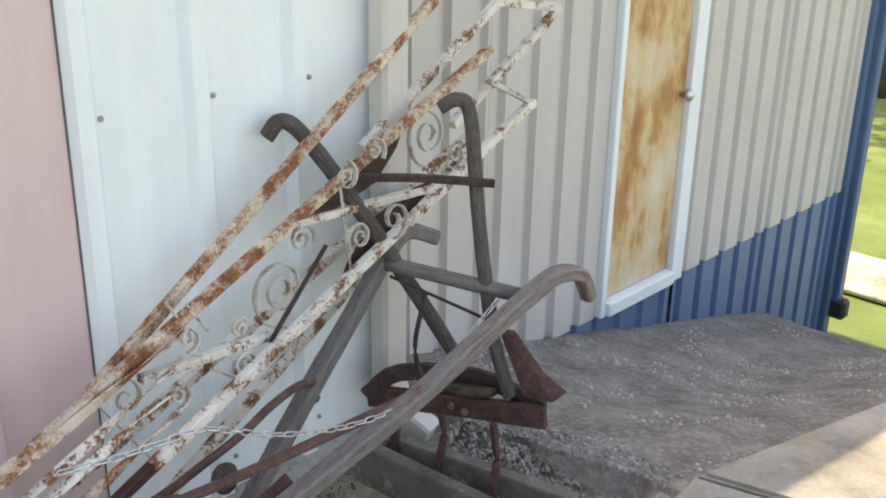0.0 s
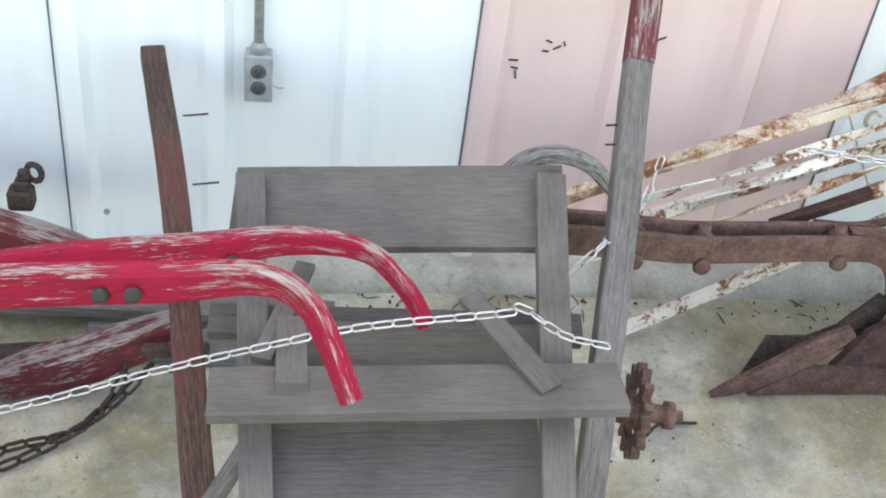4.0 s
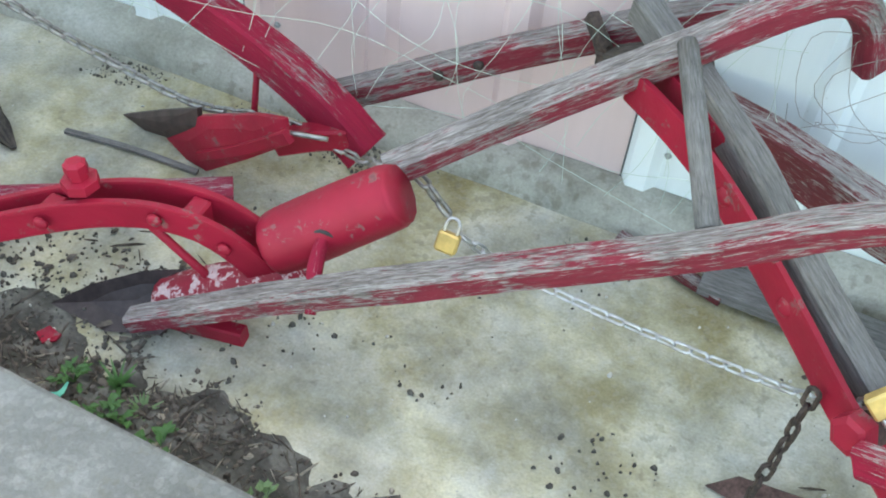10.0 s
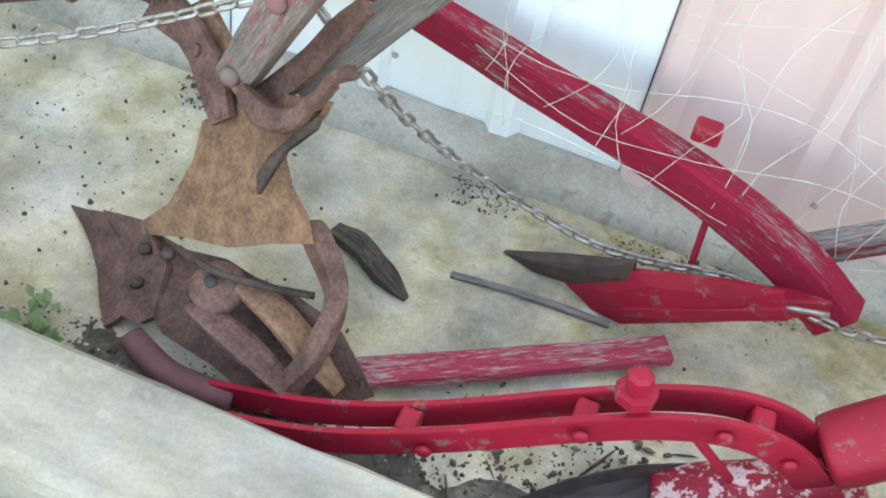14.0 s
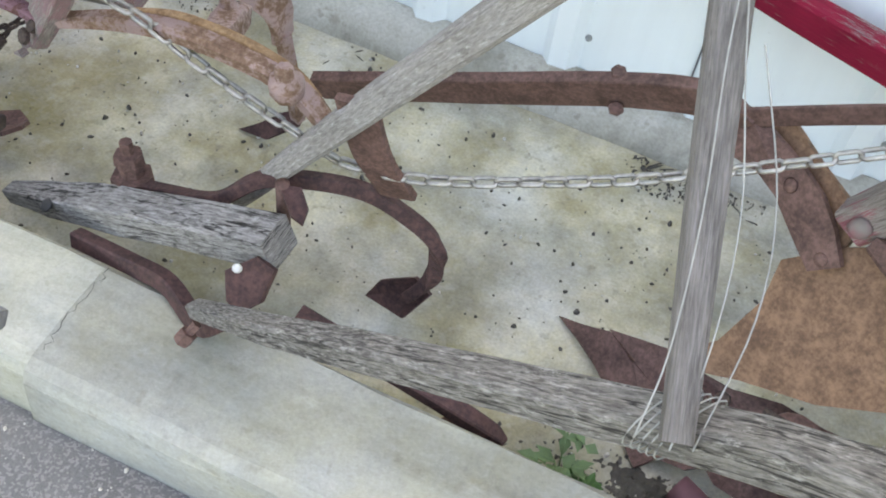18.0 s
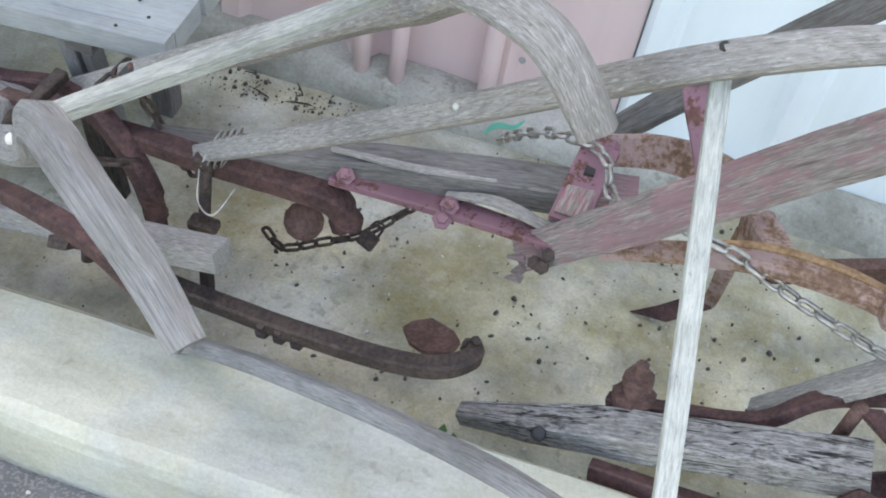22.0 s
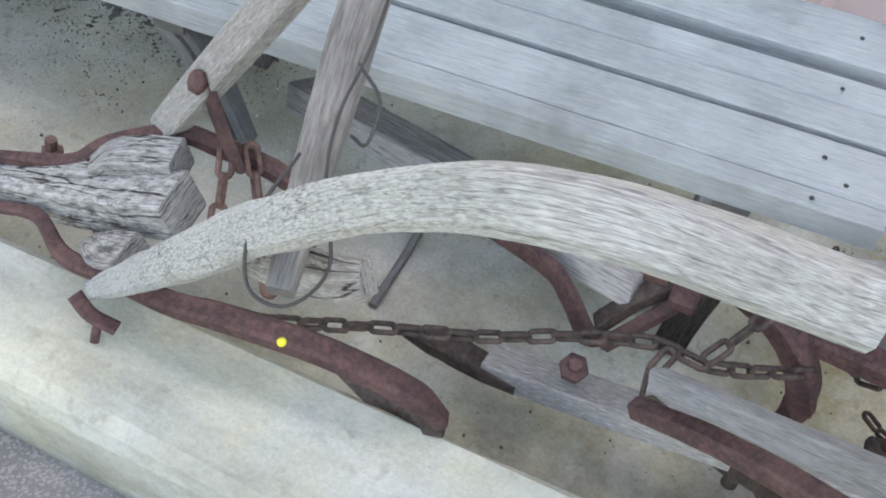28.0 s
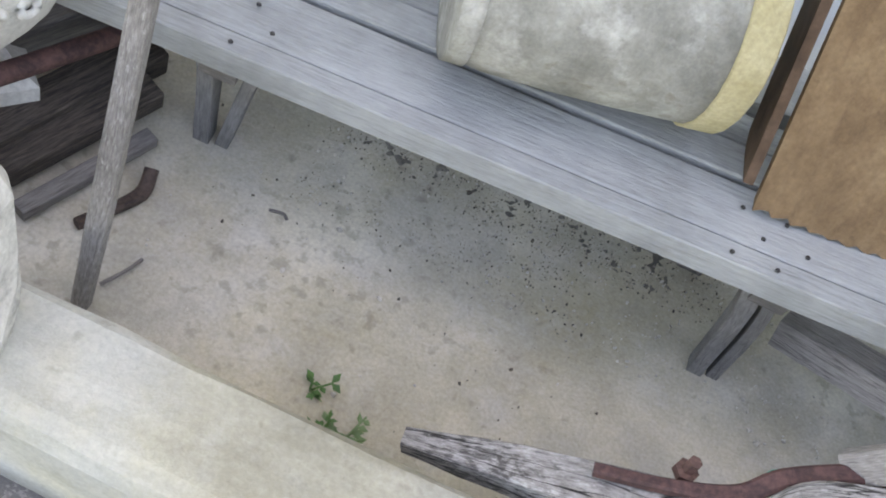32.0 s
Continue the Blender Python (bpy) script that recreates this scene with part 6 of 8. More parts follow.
sweep("beam_timber", [(-1.930, -0.820, 0.050), (-1.740, -0.840, 0.145), (-1.550, -0.862, 0.238), (-1.345, -0.872, 0.318)], [0.03, 0.06, 0.066, 0.068], [0.03, 0.05, 0.058, 0.06], LICHEN_WOOD, ph, n=7, rnd=0.12, rough=0.1, seed=104, label="cracked grey beam timber")
sweep("shank", [(-1.71, -0.905, 0.145), (-1.58, -0.925, 0.175), (-1.50, -0.945, 0.20), (-1.42, -0.985, 0.20), (-1.37, -0.985, 0.25)], 0.026, 0.03, RED_OXIDE, ph, n=5, up=(0, 0.3, 1))
sweep("shank", [(-1.30, -0.90, 0.20), (-1.05, -0.90, 0.14), (-0.96, -0.885, 0.08), (-0.98, -0.87, 0.03)], 0.03, 0.026, RED_OXIDE, ph, n=6)
plate("shovel", [(-1.10, -0.90, 0.0), (-1.04, -0.87, 0.06), (-0.97, -0.87, 0.09), (-0.955, -0.91, 0.04)], 0.01, RUST, ph)
plate("clamp", [(-1.385, -0.80, 0.352), (-1.35, -0.795, 0.358), (-1.325, -0.82, 0.352), (-1.318, -0.85, 0.352), (-1.34, -0.845, 0.354), (-1.362, -0.825, 0.354)], 0.008, RED_OXIDE, ph, "broken red-brown clamp plate")
plate("clamp", [(-1.40, -0.93, 0.285), (-1.36, -0.905, 0.315), (-1.325, -0.915, 0.315), (-1.33, -0.95, 0.275), (-1.36, -0.965, 0.245), (-1.385, -0.955, 0.25)], 0.012, RED_OXIDE, ph, "broken red-brown clamp plate", 0.006)
for p in ((-1.80, -0.868, 0.137), (-1.655, -0.872, 0.212)):
    lathe("bolt_hole", [(0.013, 0), (0.011, 0.002), (0.006, 0.003)], BLACKISH, ph, aim(p, (-0.3, -0.5, 0.8)), 9)
sweep("tie_bolt", [(-1.38, -0.80, 0.36), (-1.38, -0.80, 0.25)], 0.022, 0.022, RUST, ph, "round", n=2)
lathe("white_nut", [(0.007, 0), (0.007, 0.006), (0.004, 0.008)], plain("chalk_white", (0.62, 0.62, 0.6), 0.6), ph, aim((-1.37, -0.945, 0.325), (0, -0.6, 1)), 8)

# ---- plough with faded purple paint ----
PURPLE_IRON = rust("purple_iron", (0.13, 0.06, 0.05), (0.24, 0.12, 0.10), paint=(0.23, 0.12, 0.145), wear=0.40)
PURPLE_WOOD = wood("purple_wood", (0.21, 0.185, 0.172), (0.35, 0.318, 0.30), paint=(0.27, 0.165, 0.175), wear=0.52, split=0.5)
PALE_GREEN_WOOD = wood("bleached_wood", (0.37, 0.39, 0.365), (0.50, 0.525, 0.49), crack=(0.26, 0.26, 0.24), lichen=0.05)
CHALK = plain("bird_lime", (0.6, 0.6, 0.57), 0.9)

pp = thing("wooden_beam_plough", (-1.9, -0.6, 0.0), "old plough with a grey timber beam and faded purple paint", "plough", "ploughs")
sweep("beam", [(-2.56, -0.655, 0.29), (-2.40, -0.65, 0.315), (-2.20, -0.62, 0.345), (-2.0, -0.605, 0.38), (-1.775, -0.585, 0.41)], [0.045, 0.06, 0.064, 0.066, 0.06], [0.04, 0.05, 0.055, 0.06, 0.055], GREY_WOOD, pp, n=7, rnd=0.25, rough=0.06, seed=201, label="cracked grey timber beam")
sweep("beam_end", [(-1.84, -0.592, 0.402), (-1.765, -0.583, 0.412)], 0.064, 0.06, PURPLE_WOOD, pp, n=3, rnd=0.25, rough=0.05, seed=202, label="purple painted beam end")
sweep("strap", [(-2.24, -0.655, 0.335), (-2.04, -0.66, 0.35), (-1.94, -0.685, 0.375), (-1.86, -0.715, 0.40)], [0.03, 0.04, 0.036, 0.03], 0.014, PURPLE_IRON, pp, n=6, rough=0.06, seed=203, label="purple painted iron strap")
sweep("splinter", [(-2.05, -0.652, 0.37), (-1.97, -0.66, 0.395), (-1.90, -0.69, 0.41), (-1.85, -0.705, 0.415)], [0.012, 0.02, 0.018, 0.008], [0.006, 0.009, 0.008, 0.004], PALE_WOOD, pp, n=5, rough=0.15, seed=204)
sweep("splinter", [(-2.25, -0.635, 0.375), (-2.12, -0.638, 0.39), (-1.98, -0.63, 0.41)], [0.008, 0.014, 0.006], [0.005, 0.007, 0.004], PALE_WOOD, pp, n=5, rough=0.15, seed=205)
for p in ((-2.215, -0.66, 0.348), (-2.04, -0.668, 0.362), (-2.045, -0.685, 0.345)):
    lathe("bolt", [(0.016, 0), (0.016, 0.008), (0.009, 0.010), (0.009, 0.022)], PURPLE_IRON, pp, aim(p, (0.1, -0.6, 1)), 6, smooth=False)
board("clamp_plate", (-1.842, -0.56, 0.475), (-1.858, -0.695, 0.43), (1, 0, 0.1), 0.058, 0.014, PURPLE_IRON, pp, "purple painted iron clamp with a square hole", 206)
board("clamp_wedge", (-1.85, -0.625, 0.452), (-1.858, -0.69, 0.438), (1, 0, 0.1), 0.045, 0.014, PINKISH_WOOD, pp, "", 207)
part("clamp_hole", box((0.016, 0.022, 0.006), (-1.848, -0.607, 0.4655), None, 0.0), BLACKISH, pp)
part("clamp_head", box((0.05, 0.035, 0.05), (-1.84, -0.555, 0.46), None, 0.008), PURPLE_IRON, pp)
sweep("landside_arm", [(-1.835, -0.545, 0.46), (-1.75, -0.52, 0.465), (-1.67, -0.51, 0.455), (-1.602, -0.50, 0.42), (-1.575, -0.475, 0.37), (-1.57, -0.47, 0.31)], [0.012, 0.014, 0.016, 0.016, 0.016, 0.014], [0.05, 0.055, 0.06, 0.06, 0.055, 0.05], PINK_IRON, pp, n=6, up=(0, 0.5, 1), label="rusty curved arm")
sweep("handle", [(-1.908, -0.690, 0.335), (-1.750, -0.765, 0.565), (-1.600, -0.835, 0.795), (-1.430, -0.905, 1.040), (-1.280, -0.960, 1.260)], [0.06, 0.066, 0.068, 0.066, 0.06], [0.03, 0.034, 0.036, 0.036, 0.034], PURPLE_WOOD, pp, n=8, rnd=0.2, rough=0.05, seed=208, up=(-0.35, -0.75, 0.45), label="broad handle with rubbed purple paint")
for k in range(5):
    a = Vector((-1.90, -0.68 - 0.014 * k, 0.365 - 0.009 * k))
    sweep("splinter", [tuple(a), tuple(a + Vector((-0.016 - 0.007 * (k % 3), 0.004, -0.015 - 0.006 * (k % 2))))], [0.016, 0.005], [0.014, 0.004], PURPLE_WOOD, pp, n=3, rough=0.1, seed=209 + k)
for p in ((-1.885, -0.735, 0.372), (-1.872, -0.748, 0.38), (-1.868, -0.73, 0.392)):
    lathe("bolt", [(0.011, 0), (0.011, 0.008), (0.006, 0.009)], DARK_RUST, pp, aim(p, (-0.3, -0.7, 0.6)), 6, smooth=False)
sweep("handle", [(-1.835, -0.390, 0.360), (-1.720, -0.430, 0.545), (-1.545, -0.480, 0.800), (-1.400, -0.520, 1.020)], [0.044, 0.05, 0.05, 0.046], [0.03, 0.034, 0.034, 0.03], GREY_WOOD, pp, n=8, rnd=0.25, rough=0.05, seed=215, up=(-0.35, -0.75, 0.45), label="bare grey handle")
sweep("grip", [(-1.29, -0.955, 1.25), (-1.285, -0.92, 1.24), (-1.30, -0.912, 1.17), (-1.327, -0.929, 1.084), (-1.357, -0.949, 0.995)], [0.05, 0.04, 0.03, 0.028, 0.028], [0.034, 0.03, 0.028, 0.027, 0.026], PALE_WOOD, pp, n=6, rnd=0.4, rough=0.04, seed=230, label="turned-down grey grip")
sweep("flat_brace", [(-1.74, -0.47, 0.615), (-1.735, -0.50, 0.58), (-1.70, -0.557, 0.535), (-1.66, -0.60, 0.47)], 0.008, 0.036, PURPLE_IRON, pp, n=5, up=(1, 0.2, 0), label="flat purple iron brace")
lathe("bolt", [(0.018, 0), (0.018, 0.008), (0.01, 0.009)], PURPLE_IRON, pp, aim((-1.737, -0.487, 0.605), (-0.2, -0.7, 0.6)), 8)
sweep("draft_arm", [(-1.80, -0.735, 0.44), (-1.69, -0.74, 0.49), (-1.582, -0.743, 0.521), (-1.48, -0.74, 0.518), (-1.398, -0.738, 0.50), (-1.345, -0.75, 0.475), (-1.33, -0.757, 0.46)], [0.03, 0.034, 0.038, 0.038, 0.036, 0.03, 0.024], [0.02, 0.024, 0.026, 0.028, 0.028, 0.026, 0.022], PINK_IRON, pp, n=7, rnd=0.4, rough=0.06, seed=216, label="pinkish bowed iron arm streaked with rust")
sweep("arm_rib", [(-1.66, -0.728, 0.512), (-1.582, -0.727, 0.535), (-1.48, -0.725, 0.533), (-1.40, -0.724, 0.512), (-1.355, -0.732, 0.488)], [0.008, 0.013, 0.014, 0.013, 0.008], 0.01, RIDGE_RUST, pp, n=6, rnd=0.4, rough=0.1, seed=221)
lathe("knuckle", [(0.02, 0), (0.026, 0.01), (0.026, 0.035), (0.014, 0.04), (0.014, 0.06)], PINK_IRON, pp, aim((-1.395, -0.75, 0.49), (0, -0.2, 1)), 8)
lathe("knuckle", [(0.022, 0), (0.024, 0.02), (0.016, 0.03), (0.012, 0.05)], PINK_IRON, pp, aim((-1.575, -0.61, 0.44), (-0.1, -0.1, 1)), 7)
sweep("ear", [(-1.59, -0.56, 0.42), (-1.575, -0.61, 0.45), (-1.56, -0.67, 0.47), (-1.57, -0.72, 0.49)], [0.03, 0.05, 0.045, 0.03], [0.03, 0.045, 0.04, 0.03], PINK_IRON, pp, n=5, rough=0.2, seed=217)
plate("coulter", [(-1.690, -0.445, 0.0), (-1.645, -0.44, 0.035), (-1.59, -0.43, 0.085), (-1.55, -0.425, 0.105), (-1.555, -0.45, 0.08), (-1.62, -0.46, 0.02)], 0.01, RED_OXIDE, pp, "narrow red blade with a sharp point")
sweep("foot", [(-1.57, -0.47, 0.32), (-1.565, -0.455, 0.20), (-1.56, -0.44, 0.09)], [0.026, 0.03, 0.024], 0.022, PINK_IRON, pp, n=4, rough=0.05, seed=219)
sweep("hitch_bar", [(-2.62, -0.655, 0.285), (-2.52, -0.68, 0.31), (-2.42, -0.69, 0.32), (-2.32, -0.68, 0.315), (-2.235, -0.67, 0.30), (-2.205, -0.66, 0.25), (-2.225, -0.64, 0.21)], [0.034, 0.038, 0.04, 0.045, 0.05, 0.045, 0.035], [0.03, 0.034, 0.036, 0.038, 0.04, 0.04, 0.03], RED_OXIDE, pp, n=6, rnd=0.25, rough=0.05, seed=220, label="red-brown hooked hitch bar")
lathe("hitch_boss", [(0.02, 0), (0.032, 0.01), (0.036, 0.03), (0.02, 0.042)], RUST, pp, aim((-2.30, -0.62, 0.16), (0.3, -0.5, 0.8)), 12)
sweep("hitch_tongue", [(-2.335, -0.64, 0.33), (-2.29, -0.60, 0.36), (-2.24, -0.57, 0.37)], 0.034, 0.012, RED_OXIDE, pp, n=4)
sweep("clevis_bolt", [(-2.43, -0.715, 0.345), (-2.43, -0.735, 0.20)], 0.02, 0.02, DARK_RUST, pp, "round", n=3)
part("clevis_nut", box((0.034, 0.034, 0.022), (-2.43, -0.717, 0.35), None, 0.004), DARK_RUST, pp)
part("clevis_nut", box((0.05, 0.03, 0.02), (-2.43, -0.735, 0.215), None, 0.004), DARK_RUST, pp)
sweep("leg", [(-2.43, -0.735, 0.20), (-2.43, -0.735, 0.0)], 0.02, 0.02, DARK_RUST, pp, n=2)

# ---- plough with a curved grey handle, a low rail and a bleached rung ----
pg = thing("walking_plough", (-2.2, -0.95, 0.0), "bare grey plough frame with curved handles and a bleached rung", "plough", "ploughs")
sweep("handle", [(-2.445, -0.702, 0.343), (-2.241, -0.773, 0.522), (-2.036, -0.839, 0.701), (-1.870, -0.880, 0.840), (-1.755, -0.922, 0.945), (-1.650, -0.918, 0.995), (-1.580, -0.905, 1.008), (-1.504, -0.885, 0.994)], [0.03, 0.036, 0.036, 0.036, 0.037, 0.036, 0.035, 0.03], [0.03, 0.034, 0.034, 0.034, 0.035, 0.034, 0.032, 0.028], PALE_WOOD, pg, n=8, rnd=0.25, rough=0.045, seed=231, up=(-0.3, -0.7, 0.5), label="smooth grey curved handle")
sweep("handle", [(-2.470, -0.900, 0.060), (-2.300, -0.985, 0.250), (-2.033, -1.100, 0.415), (-1.850, -1.190, 0.520), (-1.720, -1.265, 0.585), (-1.550, -1.287, 0.600), (-1.428, -1.290, 0.600)], [0.022, 0.024, 0.024, 0.025, 0.026, 0.026, 0.024], [0.024, 0.026, 0.026, 0.026, 0.026, 0.026, 0.024], MID_WOOD, pg, n=8, rnd=0.25, rough=0.07, seed=232, up=(-0.3, -0.7, 0.5), label="low grey handle resting above the kerb")
sweep("rung", [(-1.758, -0.915, 0.925), (-1.72, -1.07, 0.78), (-1.68, -1.25, 0.62)], [0.02, 0.022, 0.022], [0.014, 0.016, 0.016], PALE_GREEN_WOOD, pg, n=8, rnd=0.15, rough=0.05, seed=233, up=(0, -0.5, 0.8), label="bleached square rung")
for p in ((-1.765, -0.925, 0.96), (-1.775, -0.92, 0.945)):
    lathe("nail", [(0.006, 0), (0.006, 0.003)], BLACKISH, pg, aim(p, (-0.3, -0.7, 0.6)), 6)
lathe("pale_knot", [(0.005, 0), (0.004, 0.002)], CHALK, pg, aim((-2.026, -0.856, 0.728), (-0.3, -0.75, 0.6)), 7)
for k in range(4):
    c = Vector((-2.43 + 0.012 * k, -0.697, 0.35 + 0.008 * k))
    sweep("wire_tie", [tuple(c + Vector((0.01 * math.sin(a) - 0.02 * math.cos(a) * 0, 0.036 * math.cos(a), 0.034 * math.sin(a)))) for a in [j * math.tau / 8 for j in range(9)]], 0.0035, 0.0035, OLD_CHAIN, pg, "round", n=2)
sweep("wire_tie", [(-2.43, -0.74, 0.35), (-2.42, -0.77, 0.31), (-2.39, -0.78, 0.30), (-2.37, -0.74, 0.33)], 0.003, 0.003, OLD_CHAIN, pg, "round", n=5)
sweep("shank", [(-2.760, -0.885, 0.320), (-2.660, -0.930, 0.390), (-2.550, -0.970, 0.425), (-2.460, -0.985, 0.405), (-2.380, -0.992, 0.330), (-2.345, -0.995, 0.250)], [0.022, 0.026, 0.028, 0.028, 0.028, 0.024], [0.024, 0.028, 0.03, 0.03, 0.03, 0.024], RED_OXIDE, pg, n=7, rnd=0.25, rough=0.04, seed=234, label="thick red-brown curved shank")
sweep("shank", [(-2.600, -0.790, 0.130), (-2.453, -0.837, 0.168), (-2.300, -0.852, 0.175), (-2.189, -0.860, 0.183), (-2.060, -0.868, 0.200), (-1.980, -0.866, 0.220), (-1.935, -0.830, 0.220), (-1.940, -0.790, 0.200)], [0.022, 0.026, 0.03, 0.03, 0.03, 0.03, 0.03, 0.024], [0.026, 0.03, 0.03, 0.03, 0.03, 0.03, 0.03, 0.024], DARK_RUST, pg, n=7, rnd=0.25, rough=0.05, seed=235, label="long dark shank with a bent tip")
plate("point", [(-2.075, -0.698, 0.06), (-2.063, -0.68, 0.062), (-2.031, -0.662, 0.065), (-1.985, -0.69, 0.085), (-1.968, -0.725, 0.11), (-1.975, -0.765, 0.125), (-2.025, -0.755, 0.09), (-2.055, -0.728, 0.066)], 0.008, RUST, pg, "rusty leaf-shaped point", 0.006)
lathe("bolt", [(0.016, 0), (0.016, 0.012), (0.009, 0.014), (0.009, 0.03)], DARK_RUST, pg, aim((-1.945, -0.80, 0.20), (0.3, 0, 1)), 6, smooth=False)
for x in (-2.27, -2.24, -2.21):
    lathe("bolt", [(0.014, 0), (0.014, 0.014), (0.007, 0.016), (0.007, 0.034)], DARK_RUST, pg, aim((x, -0.86, 0.155), (0.1 * (x + 2.24), -0.4, 1)), 6, smooth=False)
sweep("cross_tie", [(-2.62, -0.79, 0.14), (-2.60, -0.83, 0.19), (-2.58, -0.87, 0.25), (-2.57, -0.93, 0.31)], 0.03, 0.02, DARK_RUST, pg, n=4)
board("timber", (-2.95, -0.78, 0.115), (-2.345, -0.84, 0.285), (0.2, -0.9, 0.2), 0.05, 0.04, PALE_WOOD, pg, "bluish grey split timber", 236)

# ---- plough with a great curled handle ----
pc = thing("walking_plough", (-2.5, -0.9, 0.0), "weathered plough with a great curled wooden handle", "plough", "ploughs")
sweep("handle", [(-2.814, -0.550, 0.210), (-2.598, -0.645, 0.404), (-2.356, -0.750, 0.620), (-2.180, -0.810, 0.775), (-2.090, -0.860, 0.860), (-2.025, -0.915, 0.935), (-1.945, -0.975, 0.958), (-1.900, -1.000, 0.938), (-1.856, -1.021, 0.890)], [0.034, 0.038, 0.042, 0.044, 0.046, 0.046, 0.045, 0.043, 0.038], [0.03, 0.034, 0.036, 0.038, 0.04, 0.04, 0.038, 0.036, 0.032], PALE_WOOD, pc, n=8, rnd=0.28, rough=0.05, seed=241, up=(-0.3, -0.7, 0.5), label="curled grey handle with flaking bark")
sweep("handle", [(-2.750, -0.870, 0.370), (-2.600, -0.985, 0.530), (-2.474, -1.110, 0.710), (-2.335, -1.230, 0.865), (-2.263, -1.306, 0.985), (-2.185, -1.370, 1.005), (-2.134, -1.390, 0.960), (-2.090, -1.418, 0.930)], [0.03, 0.033, 0.036, 0.038, 0.033, 0.029, 0.028, 0.025], [0.028, 0.03, 0.032, 0.034, 0.03, 0.028, 0.027, 0.024], MID_WOOD, pc, n=8, rnd=0.28, rough=0.06, seed=242, up=(-0.3, -0.7, 0.5), label="grey handle curling towards a worn grip")
sweep("rung", [(-2.315, -1.225, 0.905), (-2.22, -1.05, 0.885), (-2.125, -0.875, 0.868)], [0.018, 0.023, 0.02], [0.018, 0.022, 0.02], PALE_GREEN_WOOD, pc, n=8, rnd=0.35, rough=0.05, seed=243, label="pale bleached round rung")
lathe("pale_knot", [(0.006, 0), (0.005, 0.002)], CHALK, pc, aim((-2.352, -1.236, 0.872), (-0.3, -0.75, 0.6)), 8)
lathe("nail", [(0.006, 0), (0.006, 0.006)], DARK_RUST, pc, aim((-2.11, -0.86, 0.905), (-0.3, -0.6, 0.7)), 6)
RAW_GREY = wood("raw_grey_wood", (0.29, 0.272, 0.262), (0.42, 0.40, 0.386), crack=(0.13, 0.12, 0.115), split=0.5)
BRD_A, BRD_B = (-3.43, -0.40, 0.075), (-2.79, -0.672, 0.275)
board("beam", BRD_A, BRD_B, (0.1, -0.8, 0.35), 0.08, 0.05, RAW_GREY, pc, "long grey beam running under the bench", 244)
sweep("side_iron", [(-3.06, -0.64, 0.235), (-2.98, -0.665, 0.245), (-2.915, -0.69, 0.25), (-2.88, -0.71, 0.235), (-2.84, -0.73, 0.20), (-2.82, -0.725, 0.20)], 0.014, 0.034, RED_OXIDE, pc, n=5, label="flat iron along the beam")
sweep("foot_iron", [(-2.984, -0.574, 0.242), (-2.882, -0.589, 0.250), (-2.766, -0.605, 0.285), (-2.662, -0.648, 0.303), (-2.594, -0.687, 0.292), (-2.550, -0.700, 0.225), (-2.540, -0.695, 0.130), (-2.555, -0.690, 0.020)], [0.024, 0.028, 0.032, 0.034, 0.034, 0.034, 0.034, 0.03], [0.03, 0.036, 0.04, 0.042, 0.042, 0.04, 0.036, 0.03], RED_OXIDE, pc, n=6, rnd=0.3, rough=0.04, seed=245, label="heavy curved foot iron")
sweep("clamp", [(-2.83, -0.715, 0.215), (-2.80, -0.70, 0.27), (-2.765, -0.68, 0.305), (-2.74, -0.645, 0.335), (-2.735, -0.62, 0.34)], 0.024, 0.022, DARK_RUST, pc, n=4, rough=0.08, seed=246)
sweep("clamp", [(-2.815, -0.74, 0.205), (-2.78, -0.72, 0.255), (-2.75, -0.70, 0.295), (-2.715, -0.66, 0.325)], 0.018, 0.018, RED_OXIDE, pc, n=4, rough=0.08, seed=247)
part("clamp_nut", box((0.036, 0.036, 0.024), (-2.745, -0.70, 0.315), pose(0, 0, 0), 0.005), RED_OXIDE, pc)
sweep("peg", [(-2.83, -0.655, 0.285), (-2.765, -0.68, 0.315)], [0.03, 0.026], [0.022, 0.02], RUST, pc, n=3, rnd=0.4)
sweep("slotted_lever", [(-2.655, -0.645, 0.315), (-2.61, -0.665, 0.385), (-2.565, -0.68, 0.45)], [0.034, 0.036, 0.034], 0.012, RUST, pc, n=4, rnd=0.4, up=(-0.4, -0.6, 0.5), label="slotted iron lever")
part("slot", box((0.012, 0.022, 0.004), (-2.574, -0.685, 0.4525), None, 0), BLACKISH, pc)
sweep("pin", [(-2.60, -0.81, 0.23), (-2.597, -0.83, 0.15)], 0.022, 0.022, DARK_RUST, pc, "round", n=2)
lathe("bolt", [(0.02, 0), (0.02, 0.016), (0.01, 0.018), (0.01, 0.03)], RED_OXIDE, pc, aim((-2.84, -0.795, 0.205), (0, -0.3, 1)), 6, smooth=False)
sweep("hook_iron", [(-3.085, -0.765, 0.075), (-3.03, -0.775, 0.10), (-2.96, -0.79, 0.115), (-2.90, -0.80, 0.12)], [0.01, 0.034, 0.036, 0.026], [0.012, 0.03, 0.03, 0.02], DARK_RUST, pc, n=5, rough=0.12, seed=248)
sweep("leg", [(-2.70, -0.60, 0.29), (-2.71, -0.57, 0.14), (-2.71, -0.55, 0.0)], [0.05, 0.05, 0.05], 0.025, DARK_WOOD, pc, n=4)

# ---- long grey bench against the wall ----
def skew(x):
    """The bench stands a little askew to the wall."""
    return 0.006 * (x + 2.56)


def lift(x):
    """The bench sinks a little towards its far end."""
    return 0.076 * (x + 2.56)


